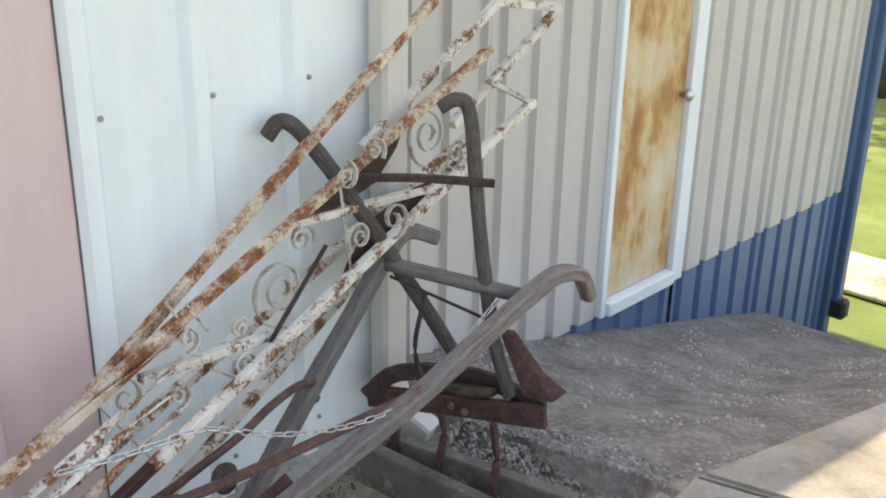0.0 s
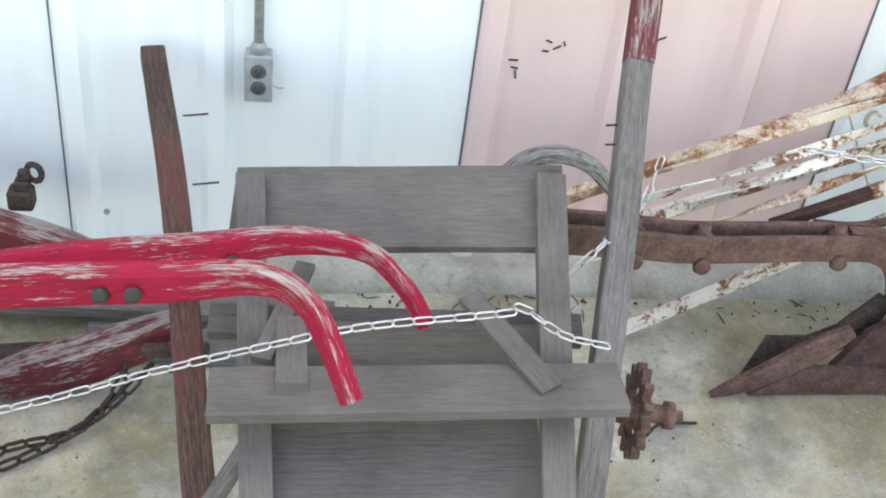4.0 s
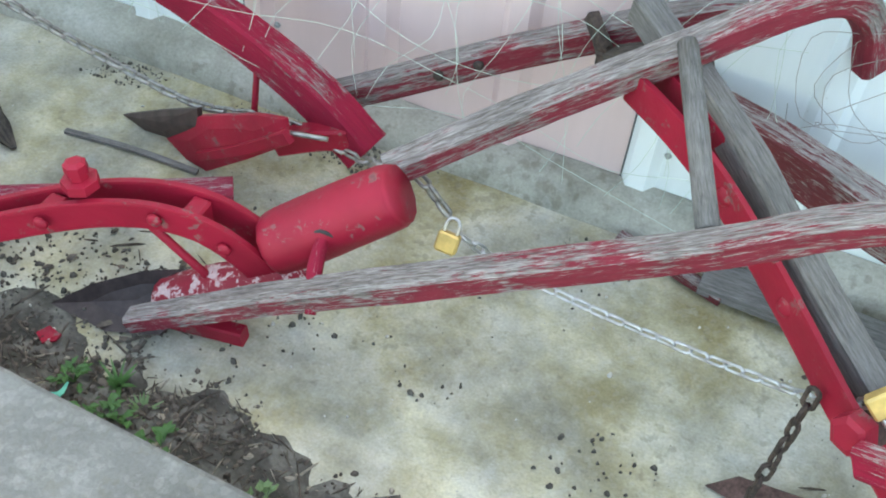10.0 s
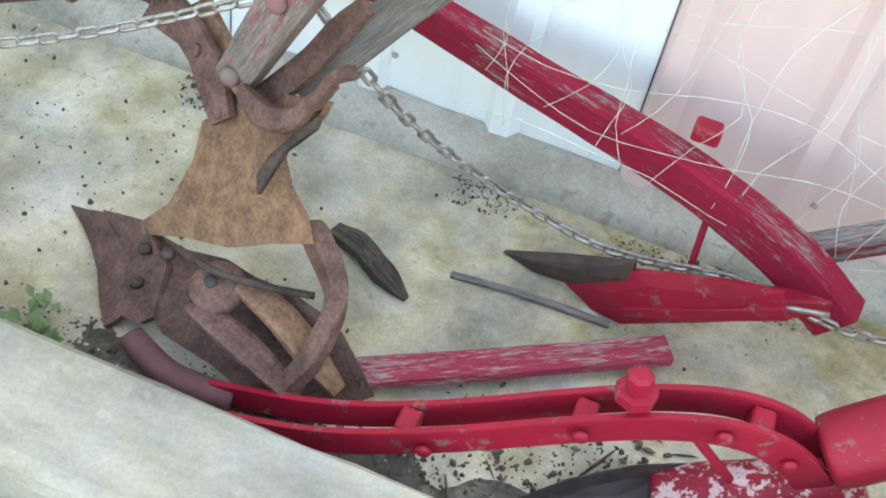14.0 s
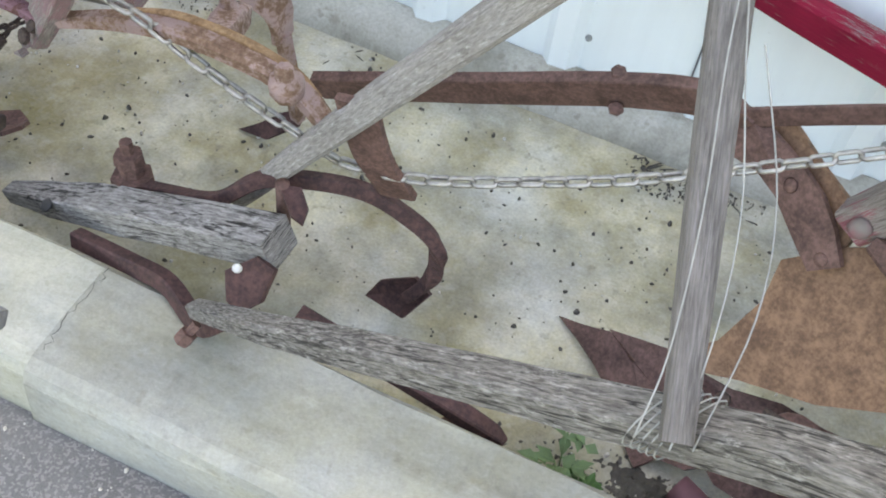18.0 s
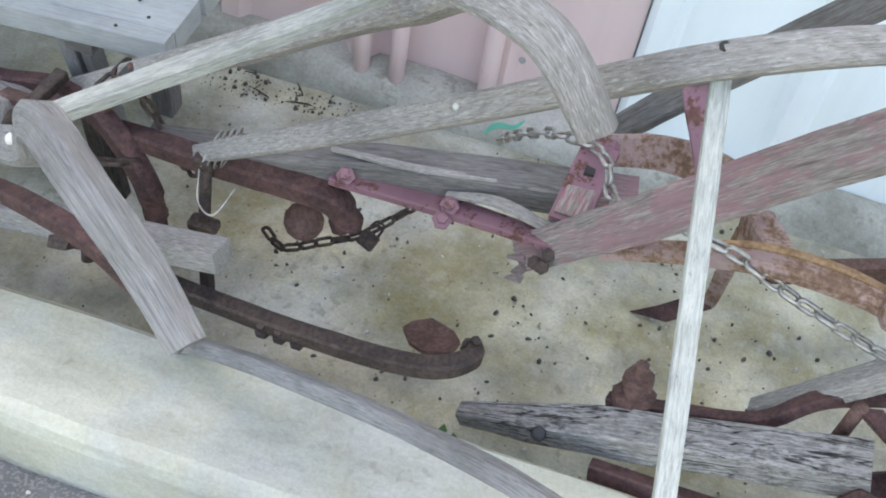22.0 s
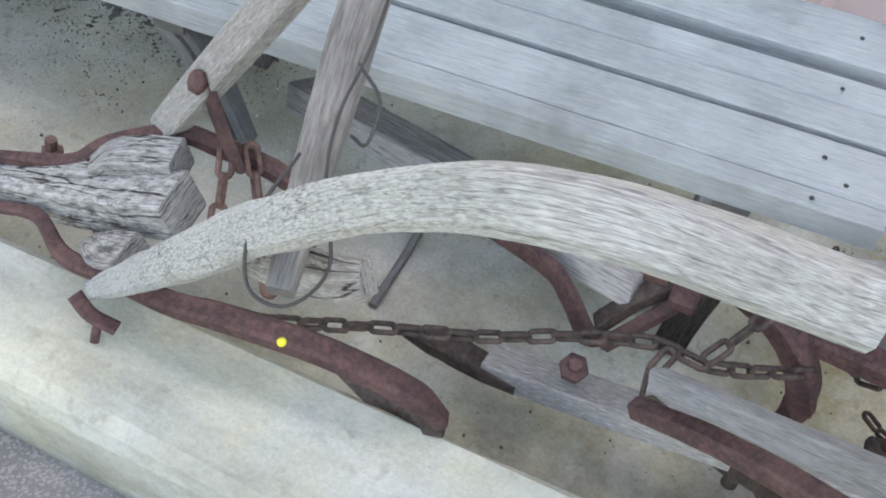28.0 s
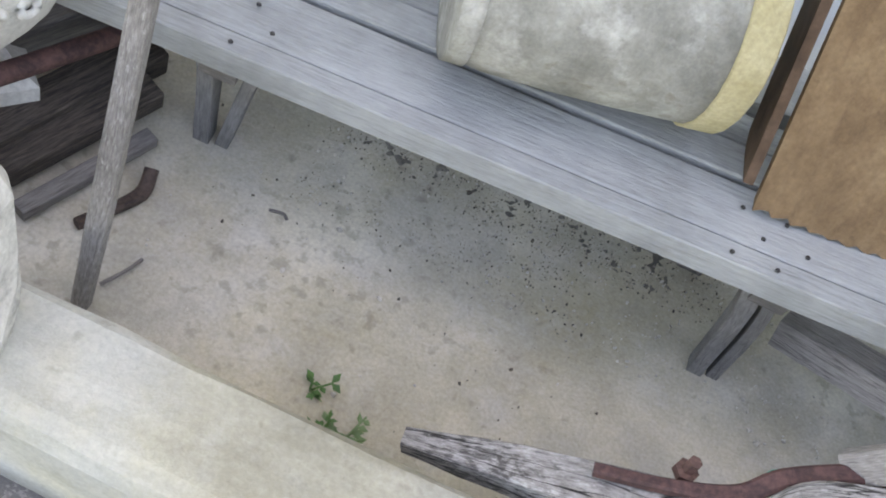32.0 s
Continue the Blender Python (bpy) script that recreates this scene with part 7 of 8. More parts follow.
BX0, BX1 = -4.62, -2.556
bench = thing("bench", (-3.5, -0.45, 0.0), "long plank bench of weathered bluish-grey boards", "bench")
for y0, y1, z, seed, x1 in ((-0.590, -0.5565, 0.4235, 300, BX1), (-0.5545, -0.4595, 0.423, 301, BX1), (-0.450, -0.391, 0.425, 302, BX1 + 0.004),
                             (-0.386, -0.328, 0.421, 303, BX1 - 0.003), (-0.298, -0.188, 0.424, 304, BX1 + 0.002)):
    ym = (y0 + y1) / 2
    sweep("plank", [(x, ym + skew(x), z + lift(x)) for x in (BX0, -3.9, -3.2, x1)], y1 - y0, 0.042, BENCH_WOOD, bench, n=10, rnd=0.08, rough=0.012, seed=seed, label="bluish-grey weathered plank")
def bench_leg(x, lean, seed, open_v=0.0):
    """A splayed front leg of two boards that meet in a V, and a plain rear leg."""
    k, t = skew(x), 0.40 + lift(x)
    sweep("leg", [(x, -0.555 + k, t), (x + lean * 0.5, -0.52 + k, 0.2), (x + lean, -0.485 + k, 0.0)], [0.028, 0.026, 0.025], [0.036, 0.034, 0.03], MID_WOOD, bench, n=5, rnd=0.1, rough=0.05, seed=seed, up=(0, 1, 0.2))
    sweep("leg", [(x + 0.03 + open_v, -0.545 + k, t), (x + lean * 0.5 + 0.031 + open_v * 0.6, -0.515 + k, 0.2), (x + lean + 0.03, -0.478 + k, 0.0)], [0.018, 0.019, 0.02], [0.04, 0.036, 0.03], MID_WOOD, bench, n=5, rnd=0.1, rough=0.05, seed=seed + 3, up=(0, 1, 0.2))
    sweep("rear_leg", [(x + 0.03, -0.32 + k, t), (x + 0.03, -0.29 + k, 0.0)], 0.045, 0.05, GREY_WOOD, bench, n=4, rnd=0.1, rough=0.04, seed=seed + 5, up=(0, 1, 0.2))
    board("cross_cleat", (x + 0.03, -0.57 + k, t - 0.015), (x + 0.03, -0.20 + k, t - 0.015), (0, 0, 1), 0.035, 0.05, GREY_WOOD, bench, "", seed + 7)


for x, lean, seed in ((-2.76, 0.02, 310), (-3.60, 0.075, 320), (-4.36, 0.005, 330)):
    bench_leg(x, lean, seed, 0.05 if x < -4 else 0.0)
for x in (-2.63, -3.58, -3.64, -4.30):
    for y in (-0.577, -0.535, -0.50, -0.36, -0.24):
        lathe("nail", [(0.0035, 0), (0.0035, 0.0015)], BLACKISH, bench, aim((x + 0.02 * math.sin(y * 90), y + skew(x), 0.4455 + lift(x)), (0, 0, 1)), 6)
rng = random.Random(7)

ply = thing("plywood_board", (-3.55, -0.5, 0.37), "tan weathered plywood board with a ragged lower edge on the bench", "board")
PZ = 0.447 + lift(-3.56)
PLY = mineral("tan_plywood", [(0.3, (0.125, 0.078, 0.044)), (0.5, (0.21, 0.137, 0.078)), (0.72, (0.28, 0.195, 0.115))], 16, 150, ((0.14, 0.088, 0.055), 0.54), streak=(1, 1, 0.35))
verts, faces = [], []
n = 22
for side in (0, 1):
    for i in range(n + 1):
        f = i / n
        x, y = -3.648 + 0.196 * f, -0.512 + 0.022 * f
        verts.append((x, y + 0.022 * side, PZ + 0.011 * abs(math.sin(i * 2.1)) * (0.4 + 0.6 * math.sin(i * 0.9) ** 2)))
    for i in range(n + 1):
        f = i / n
        verts.append((-3.735 + 0.235 * f, -0.362 + 0.022 * f + 0.022 * side, PZ + 0.41))
m = 2 * (n + 1)
for i in range(n):
    faces += [(i, i + 1, n + 2 + i, n + 1 + i), (m + i + 1, m + i, m + n + 1 + i, m + n + 2 + i), (i + 1, i, m + i, m + i + 1), (n + 1 + i, n + 2 + i, m + n + 2 + i, m + n + 1 + i)]
faces += [(0, n + 1, m + n + 1, m), (n, m + n, m + 2 * n + 1, 2 * n + 1)]
finish("board", verts, faces, PLY, ply, "", [[(verts[i][2] * 1.0, verts[i][0]) for i in f] for f in faces])
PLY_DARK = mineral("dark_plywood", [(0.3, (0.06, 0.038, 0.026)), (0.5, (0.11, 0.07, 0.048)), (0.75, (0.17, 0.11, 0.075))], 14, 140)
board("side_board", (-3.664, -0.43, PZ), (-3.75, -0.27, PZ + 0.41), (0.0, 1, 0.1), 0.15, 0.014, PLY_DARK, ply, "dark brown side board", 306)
plate("side_board", [(-3.447, -0.466, PZ + 0.002), (-3.443, -0.44, PZ + 0.002), (-3.462, -0.20, PZ + 0.41), (-3.496, -0.318, PZ + 0.41)], 0.012, PLY, ply, "tan side board behind the sheet", normal=(1, 0.1, 0.1))

urn = thing("stone_crock", (-3.9, -0.42, 0.36), "grey lichened stoneware crock with a yellow rim lying on the bench", "crock")
STONE = mineral("crock_stone", [(0.3, (0.16, 0.16, 0.14)), (0.5, (0.28, 0.28, 0.25)), (0.72, (0.45, 0.45, 0.41))], 9, 150, ((0.52, 0.56, 0.52), 0.56), spots=0.5)
STRAW = mineral("crock_rim", [(0.3, (0.36, 0.31, 0.17)), (0.6, (0.48, 0.43, 0.27)), (0.8, (0.56, 0.52, 0.38))], 14, 160)
um = aim((-4.10, -0.45, 0.589 + lift(-4.0)), (0.35, 0.10, 0.03))
lathe("body", [(0.10, 0.0), (0.112, 0.01), (0.118, 0.04), (0.124, 0.11), (0.128, 0.19), (0.13, 0.27), (0.108, 0.273), (0.106, 0.10)], STONE, urn, um @ Matrix.Scale(1.1, 4), 28)
lathe("rim", [(0.131, 0.27), (0.134, 0.273), (0.135, 0.307), (0.131, 0.311), (0.112, 0.311), (0.11, 0.27)], STRAW, urn, um @ Matrix.Scale(1.1, 4), 28, "straw-yellow rim")
lathe("foot_ring", [(0.104, -0.012), (0.114, -0.012), (0.116, 0.012), (0.106, 0.014)], STONE, urn, um @ Matrix.Scale(1.1, 4), 28)

# ---- cultivator with an arched lichen-covered handle ----
p3 = thing("handled_cultivator", (-3.3, -0.9, 0.0), "weathered cultivator with an arched lichen-covered handle", "cultivator", "cultivators")
sweep("handle", [(-3.443, -0.977, 0.224), (-3.34, -1.035, 0.39), (-3.238, -1.097, 0.561), (-3.15, -1.155, 0.715), (-3.068, -1.212, 0.86), (-2.95, -1.302, 1.06), (-2.873, -1.345, 1.145), (-2.775, -1.322, 1.125)], [0.026, 0.034, 0.038, 0.037, 0.034, 0.027, 0.024, 0.025], [0.024, 0.03, 0.034, 0.034, 0.031, 0.025, 0.023, 0.023], BLEACHED_WOOD, p3, n=10, rnd=0.32, rough=0.09, seed=311, up=(-0.3, -0.7, 0.5), label="arched handle bleached and spotted with lichen")
sweep("handle", [(-3.455, -0.775, 0.325), (-3.360, -0.780, 0.493), (-3.165, -0.795, 0.839), (-3.060, -0.800, 1.020)], [0.04, 0.046, 0.046, 0.042], [0.026, 0.03, 0.03, 0.028], PALE_WOOD, p3, n=8, rnd=0.2, rough=0.05, seed=312, up=(-0.3, -0.7, 0.5), label="pale grey straight handle")
sweep("rung", [(-3.040, -1.240, 0.845), (-3.070, -1.100, 0.885), (-3.095, -0.965, 0.920), (-3.125, -0.800, 0.965)], [0.018, 0.03, 0.033, 0.032], [0.016, 0.028, 0.03, 0.03], GREY_WOOD, p3, n=8, rnd=0.3, rough=0.05, seed=313, label="grey stake used as a rung")
sweep("wire_tie", [(-3.06, -1.175, 0.90), (-3.066, -1.225, 0.885), (-3.058, -1.248, 0.85), (-3.03, -1.25, 0.85), (-3.01, -1.235, 0.885), (-3.035, -1.19, 0.90), (-3.055, -1.13, 0.895), (-3.055, -1.08, 0.92), (-3.07, -0.98, 0.95), (-3.085, -0.86, 0.975), (-3.095, -0.80, 0.99)], 0.0025, 0.0025, BLACKISH, p3, "round", n=6)
sweep("wire_tie", [(-3.06, -1.09, 0.905), (-3.035, -1.11, 0.90), (-3.03, -1.14, 0.89), (-3.045, -1.13, 0.88)], 0.0025, 0.0025, BLACKISH, p3, "round", n=5)
sweep("wedge", [(-3.10, -1.165, 0.745), (-3.06, -1.185, 0.79), (-3.015, -1.20, 0.825), (-2.995, -1.205, 0.845)], [0.02, 0.03, 0.03, 0.022], [0.014, 0.024, 0.024, 0.014], LICHEN_WOOD, p3, n=5, rnd=0.3, rough=0.12, seed=318, up=(-0.3, -0.7, 0.5), label="split grey wedge bound under the handle")
sweep("beam_timber", [(-3.92, -0.868, 0.105), (-3.75, -0.868, 0.165), (-3.55, -0.872, 0.245), (-3.37, -0.87, 0.32)], [0.025, 0.056, 0.07, 0.074], [0.025, 0.05, 0.06, 0.064], LICHEN_WOOD, p3, n=7, rnd=0.12, rough=0.09, seed=314, label="cracked grey beam timber")
sweep("side_block", [(-3.515, -0.846, 0.285), (-3.48, -0.834, 0.312), (-3.40, -0.82, 0.335)], [0.03, 0.052, 0.056], [0.03, 0.044, 0.046], LICHEN_WOOD, p3, n=4, rnd=0.15, rough=0.07, seed=315, label="short grey wooden block")
sweep("side_block", [(-3.465, -0.94, 0.25), (-3.43, -0.95, 0.268), (-3.392, -0.953, 0.286)], [0.03, 0.06, 0.064], [0.04, 0.05, 0.054], LICHEN_WOOD, p3, n=4, rnd=0.15, rough=0.07, seed=316, label="short grey wooden block")
sweep("shank", [(-3.714, -0.859, 0.222), (-3.635, -0.855, 0.250), (-3.558, -0.838, 0.269), (-3.515, -0.810, 0.300), (-3.430, -0.780, 0.338), (-3.372, -0.770, 0.332), (-3.291, -0.763, 0.318), (-3.241, -0.744, 0.250), (-3.245, -0.730, 0.190), (-3.262, -0.723, 0.134)], [0.014, 0.016, 0.022, 0.025, 0.024, 0.024, 0.026, 0.028, 0.028, 0.024], [0.016, 0.018, 0.02, 0.022, 0.022, 0.024, 0.024, 0.026, 0.026, 0.022], RED_OXIDE, p3, n=6, rnd=0.35, label="red-brown bent iron shank")
plate("shovel", [(-3.345, -0.735, 0.07), (-3.33, -0.72, 0.09), (-3.26, -0.72, 0.14), (-3.245, -0.74, 0.13), (-3.29, -0.75, 0.085)], 0.01, RED_OXIDE, p3, "", 0.005)
sweep("bracket", [(-3.375, -0.79, 0.475), (-3.355, -0.795, 0.41), (-3.33, -0.80, 0.345)], [0.036, 0.034, 0.034], 0.012, RED_OXIDE, p3, n=4, rnd=0.4, up=(-0.5, -0.6, 0.3), label="flat iron handle bracket")
lathe("bolt", [(0.016, 0), (0.014, 0.008), (0.006, 0.012)], RED_OXIDE, p3, aim((-3.377, -0.80, 0.475), (-0.5, -0.6, 0.5)), 8)
lathe("bolt", [(0.016, 0), (0.016, 0.01), (0.009, 0.012), (0.009, 0.03)], RUST, p3, aim((-3.61, -0.82, 0.235), (0, 0.1, 1)), 6, smooth=False)
sweep("shank", [(-3.708, -0.917, 0.191), (-3.630, -0.920, 0.220), (-3.560, -0.923, 0.245), (-3.489, -0.967, 0.257), (-3.400, -0.983, 0.285), (-3.313, -0.994, 0.305), (-3.240, -0.990, 0.318), (-3.120, -0.972, 0.305), (-3.010, -0.950, 0.255), (-2.970, -0.938, 0.200)], [0.014, 0.016, 0.018, 0.022, 0.024, 0.028, 0.032, 0.034, 0.034, 0.028], [0.012, 0.012, 0.014, 0.016, 0.018, 0.022, 0.024, 0.026, 0.026, 0.022], RED_OXIDE, p3, n=6, rnd=0.35, rough=0.03, seed=317, label="long red-brown iron along the kerb")
plate("shovel", [(-3.12, -0.93, 0.19), (-3.06, -0.91, 0.19), (-2.965, -0.925, 0.20), (-2.96, -0.955, 0.19), (-3.03, -0.95, 0.15)], 0.012, DARK_RUST, p3, "", 0.008)
sweep("cotter", [(-3.45, -1.005, 0.245), (-3.425, -1.012, 0.225), (-3.39, -1.01, 0.215)], 0.02, 0.008, RED_OXIDE, p3, n=4, rnd=0.4)
sweep("pin", [(-3.415, -1.012, 0.22), (-3.413, -1.03, 0.195)], 0.012, 0.012, RED_OXIDE, p3, "round", n=2)
sweep("leg", [(-3.50, -0.87, 0.25), (-3.50, -0.86, 0.0)], 0.03, 0.03, DARK_RUST, p3, n=2)

# ---- things heaped past the end of the bench ----
lt = thing("stake", (-4.35, -0.83, 0.0), "slim grey wooden stake leaning on the bench end", "stake")
sweep("stake", [(-4.367, -0.835, 0.005), (-4.366, -0.805, 0.17), (-4.365, -0.775, 0.36), (-4.364, -0.745, 0.56)], [0.022, 0.026, 0.026, 0.024], 0.024, PALE_WOOD, lt, n=6, rnd=0.3, rough=0.06, seed=321)
lt = thing("hooked_iron", (-4.42, -0.6, 0.0), "dark hooked iron rod on the slab", "iron rod")
sweep("rod", [(-4.43, -0.735, 0.012), (-4.405, -0.695, 0.012), (-4.386, -0.662, 0.012), (-4.379, -0.64, 0.014), (-4.383, -0.613, 0.03)], [0.016, 0.016, 0.018, 0.02, 0.02], 0.016, DARK_RUST, lt, n=5, rnd=0.4)
for k, (a, b, mt, lab, w) in enumerate((((-4.62, -0.76, 0.04), (-4.47, -0.44, 0.06), DARK_WOOD, "dark old timber stacked on the slab", 0.06), ((-4.56, -0.74, 0.03), (-4.44, -0.50, 0.05), DARK_WOOD, "dark brown timber stacked on the slab", 0.045),
                                        ((-4.72, -0.70, 0.10), (-4.52, -0.36, 0.12), GREY_WOOD, "grey timber stacked on the slab", 0.08), ((-4.50, -0.76, 0.02), (-4.41, -0.56, 0.025), GREY_WOOD, "thin grey lath on the slab", 0.025))):
    tb = thing("timber", tuple(Vector(a)), lab, "timber", "stacked timbers")
    board("timber", a, b, (1, 0.3, 0), w, w * 0.8, mt, tb, "", 322 + k, 0.05)
rd = thing("iron_rod", (-4.5, -0.6, 0.1), "rusty red iron rod lying over the timbers", "iron rod")
sweep("rod", [(-4.68, -0.84, 0.16), (-4.52, -0.55, 0.14), (-4.44, -0.38, 0.12)], 0.03, 0.03, RED_OXIDE, rd, "round", n=4)
pl = thing("stone_planter", (-4.75, -0.55, 0.15), "white carved stone planter with scroll relief", "planter")
LIME = mineral("white_stone", [(0.3, (0.42, 0.42, 0.40)), (0.5, (0.62, 0.62, 0.59)), (0.75, (0.74, 0.74, 0.71))], 8, 120)
lathe("bowl", [(0.10, 0.0), (0.12, 0.02), (0.17, 0.10), (0.20, 0.20), (0.205, 0.26), (0.22, 0.28), (0.22, 0.31), (0.18, 0.31), (0.16, 0.12)], LIME, pl, Matrix.Translation((-4.71, -0.62, 0.15)), 28)
lathe("plinth", [(0.16, 0.0), (0.16, 0.10), (0.13, 0.12), (0.11, 0.15)], LIME, pl, Matrix.Translation((-4.71, -0.62, 0.0)), 4, smooth=False)
for k in range(9):
    a = math.radians(215 + 18 * k)
    c = Vector((-4.71 + 0.197 * math.cos(a), -0.62 + 0.197 * math.sin(a), 0.33))
    tv = Vector((-math.sin(a), math.cos(a), 0))
    sweep("scroll", [tuple(c + tv * (r * math.cos(q)) + Vector((0, 0, r * math.sin(q)))) for r, q in [(0.026 - 0.0022 * j, j * 0.75) for j in range(10)]], 0.01, 0.012, LIME, pl, "round", n=2)
po = thing("stone_post", (-4.47, -1.0, 0.0), "white lichen-crusted stone post tip by the kerb", "post")
LICHEN_STONE = mineral("lichen_stone", [(0.3, (0.10, 0.10, 0.09)), (0.45, (0.48, 0.48, 0.45)), (0.7, (0.72, 0.72, 0.68))], 16, 150)
sweep("post", [(-4.455, -1.03, 0.178), (-4.45, -1.02, 0.28), (-4.45, -1.0, 0.40), (-4.45, -0.99, 0.45)], [0.15, 0.15, 0.13, 0.08], [0.15, 0.15, 0.13, 0.07], LICHEN_STONE, po, n=6, rnd=0.3, rough=0.08, seed=331)

# ---- chains and padlocks ----
chain("steel_chain", [(3.30, -0.52, 0.70), (3.40, -0.55, 0.70), (3.495, -0.55, 0.69), (3.605, -0.55, 0.675), (3.75, -0.55, 0.60), (3.891, -0.55, 0.545), (4.028, -0.55, 0.512), (4.178, -0.55, 0.50), (4.319, -0.55, 0.525), (4.401, -0.55, 0.605), (4.53, -0.55, 0.685)], 0.036, 0.0165, 0.002, ZINC, "bright zinc chain slung between column and cultivator", "zinc chains")
chain("steel_chain", [(3.03, -0.50, 0.66), (3.004, -0.53, 0.575), (2.94, -0.62, 0.59), (2.86, -0.74, 0.62), (2.80, -0.76, 0.565)], 0.036, 0.0165, 0.002, ZINC, "bright zinc chain round the wooden shaft", "zinc chains")
chain("steel_chain", [(1.61, -0.95, 0.415), (1.81, -0.95, 0.417), (1.96, -0.95, 0.456), (2.12, -0.95, 0.514), (2.29, -0.95, 0.568), (2.44, -0.95, 0.61), (2.65, -0.95, 0.64), (2.68, -0.95, 0.65), (2.755, -0.95, 0.597), (2.86, -0.95, 0.568)], 0.036, 0.0165, 0.002, ZINC, "bright zinc chain drawn across the wooden seat", "zinc chains")
chain("steel_chain", [(1.43, -0.70, 0.47), (1.38, -0.66, 0.38), (1.30, -0.60, 0.3), (1.04, -0.505, 0.2), (0.85, -0.50, 0.22), (0.757, -0.563, 0.327)], 0.04, 0.02, 0.003, ZINC, "bright zinc chain hanging between two red ploughs", "zinc chains")
chain("rusty_chain", [(1.342, -0.686, 0.42), (1.34, -0.688, 0.26), (1.335, -0.69, 0.1), (1.36, -0.70, 0.02)], 0.05, 0.027, 0.0042, DARK_RUST, "heavy rusty chain hanging from the red plough", "rusty chains")
chain("rusty_chain", [(1.626, -0.694, 0.1), (1.742, -0.71, 0.025), (1.943, -0.578, 0.03), (2.08, -0.45, 0.1)], 0.05, 0.027, 0.0042, DARK_RUST, "heavy rusty chain lying on the slab", "rusty chains")
chain("rusty_chain", [(1.47, -0.68, 0.36), (1.50, -0.69, 0.28), (1.545, -0.70, 0.23), (1.60, -0.78, 0.25), (1.64, -0.74, 0.20), (1.645, -0.70, 0.12)], 0.046, 0.024, 0.004, DARK_RUST, "rusty chain wound round the red shank", "rusty chains")
chain("rusty_chain", [(1.742, -0.70, 0.02), (1.80, -0.64, 0.025), (1.92, -0.60, 0.03), (1.99, -0.52, 0.06), (2.02, -0.46, 0.12)], 0.05, 0.027, 0.0042, DARK_RUST, "heavy rusty chain lying on the slab", "rusty chains")
chain("steel_chain", [(-0.457, -0.531, 0.6), (-0.375, -0.47, 0.45), (-0.28, -0.38, 0.3), (-0.145, -0.31, 0.18), (0.045, -0.285, 0.12), (0.28, -0.325, 0.2), (0.47, -0.35, 0.2), (0.615, -0.46, 0.33), (0.71, -0.486, 0.28)], 0.042, 0.0235, 0.0042, OLD_CHAIN, "tarnished steel chain slack along the footing", "tarnished chains")
chain("steel_chain", [(-1.79, -0.735, 0.53), (-1.75, -0.755, 0.56), (-1.692, -0.76, 0.551), (-1.625, -0.76, 0.534), (-1.555, -0.76, 0.50), (-1.484, -0.76, 0.47), (-1.393, -0.76, 0.437), (-1.30, -0.765, 0.418), (-1.18, -0.742, 0.422), (-1.03, -0.686, 0.445), (-0.90, -0.64, 0.478), (-0.745, -0.582, 0.533), (-0.60, -0.538, 0.60), (-0.52, -0.515, 0.63), (-0.457, -0.531, 0.605)], 0.042, 0.023, 0.0038, OLD_CHAIN, "tarnished steel chain slung over the rusty plough", "tarnished chains")
chain("steel_chain", [(-2.03, -0.19, 0.1), (-2.02, -0.33, 0.22), (-1.99, -0.43, 0.33), (-1.92, -0.52, 0.44), (-1.84, -0.60, 0.50), (-1.81, -0.68, 0.50), (-1.79, -0.735, 0.53)], 0.04, 0.022, 0.0036, OLD_CHAIN, "tarnished chain passed through the purple clamp", "tarnished chains")
chain("rusty_chain", [(-3.33, -0.99, 0.30), (-3.22, -0.955, 0.28), (-3.10, -0.85, 0.20), (-2.97, -0.80, 0.20), (-2.86, -0.775, 0.245), (-2.76, -0.78, 0.31), (-2.70, -0.80, 0.335), (-2.62, -0.75, 0.30), (-2.54, -0.69, 0.27)], 0.046, 0.024, 0.0042, DARK_RUST, "dark rusty chain stretched past the kerb", "rusty chains")
chain("rusty_chain", [(-2.70, -0.795, 0.335), (-2.66, -0.74, 0.37), (-2.625, -0.68, 0.40), (-2.60, -0.62, 0.42)], 0.046, 0.024, 0.0042, DARK_RUST, "dark rusty chain round the slotted lever", "rusty chains")
chain("rusty_chain", [(-2.58, -0.655, 0.40), (-2.54, -0.64, 0.30), (-2.49, -0.66, 0.25), (-2.46, -0.68, 0.29)], 0.046, 0.024, 0.0042, DARK_RUST, "dark rusty chain hanging from the lever", "rusty chains")
chain("rusty_chain", [(-2.74, -0.795, 0.33), (-2.755, -0.84, 0.30), (-2.72, -0.865, 0.30), (-2.68, -0.87, 0.32)], 0.046, 0.024, 0.0042, DARK_RUST, "dark rusty chain looped round a handle", "rusty chains")
chain("rusty_chain", [(-3.348, -0.796, 0.37), (-3.344, -0.806, 0.352), (-3.317, -0.88, 0.325), (-3.289, -0.959, 0.321)], 0.05, 0.026, 0.0045, RUST, "rusty chain hanging from the iron bracket", "rusty chains")
chain("rusty_chain", [(-3.328, -0.77, 0.36), (-3.321, -0.778, 0.349), (-3.268, -0.85, 0.294), (-3.21, -0.93, 0.24)], 0.05, 0.026, 0.0045, RUST, "rusty chain hanging from the iron bracket", "rusty chains")
chain("rusty_chain", [(-2.40, -0.55, 0.03), (-2.35, -0.58, 0.03), (-2.28, -0.555, 0.05), (-2.22, -0.52, 0.06), (-2.16, -0.48, 0.10), (-2.09, -0.43, 0.16)], 0.04, 0.022, 0.0038, DARK_RUST, "dark chain heaped on the slab", "rusty chains")


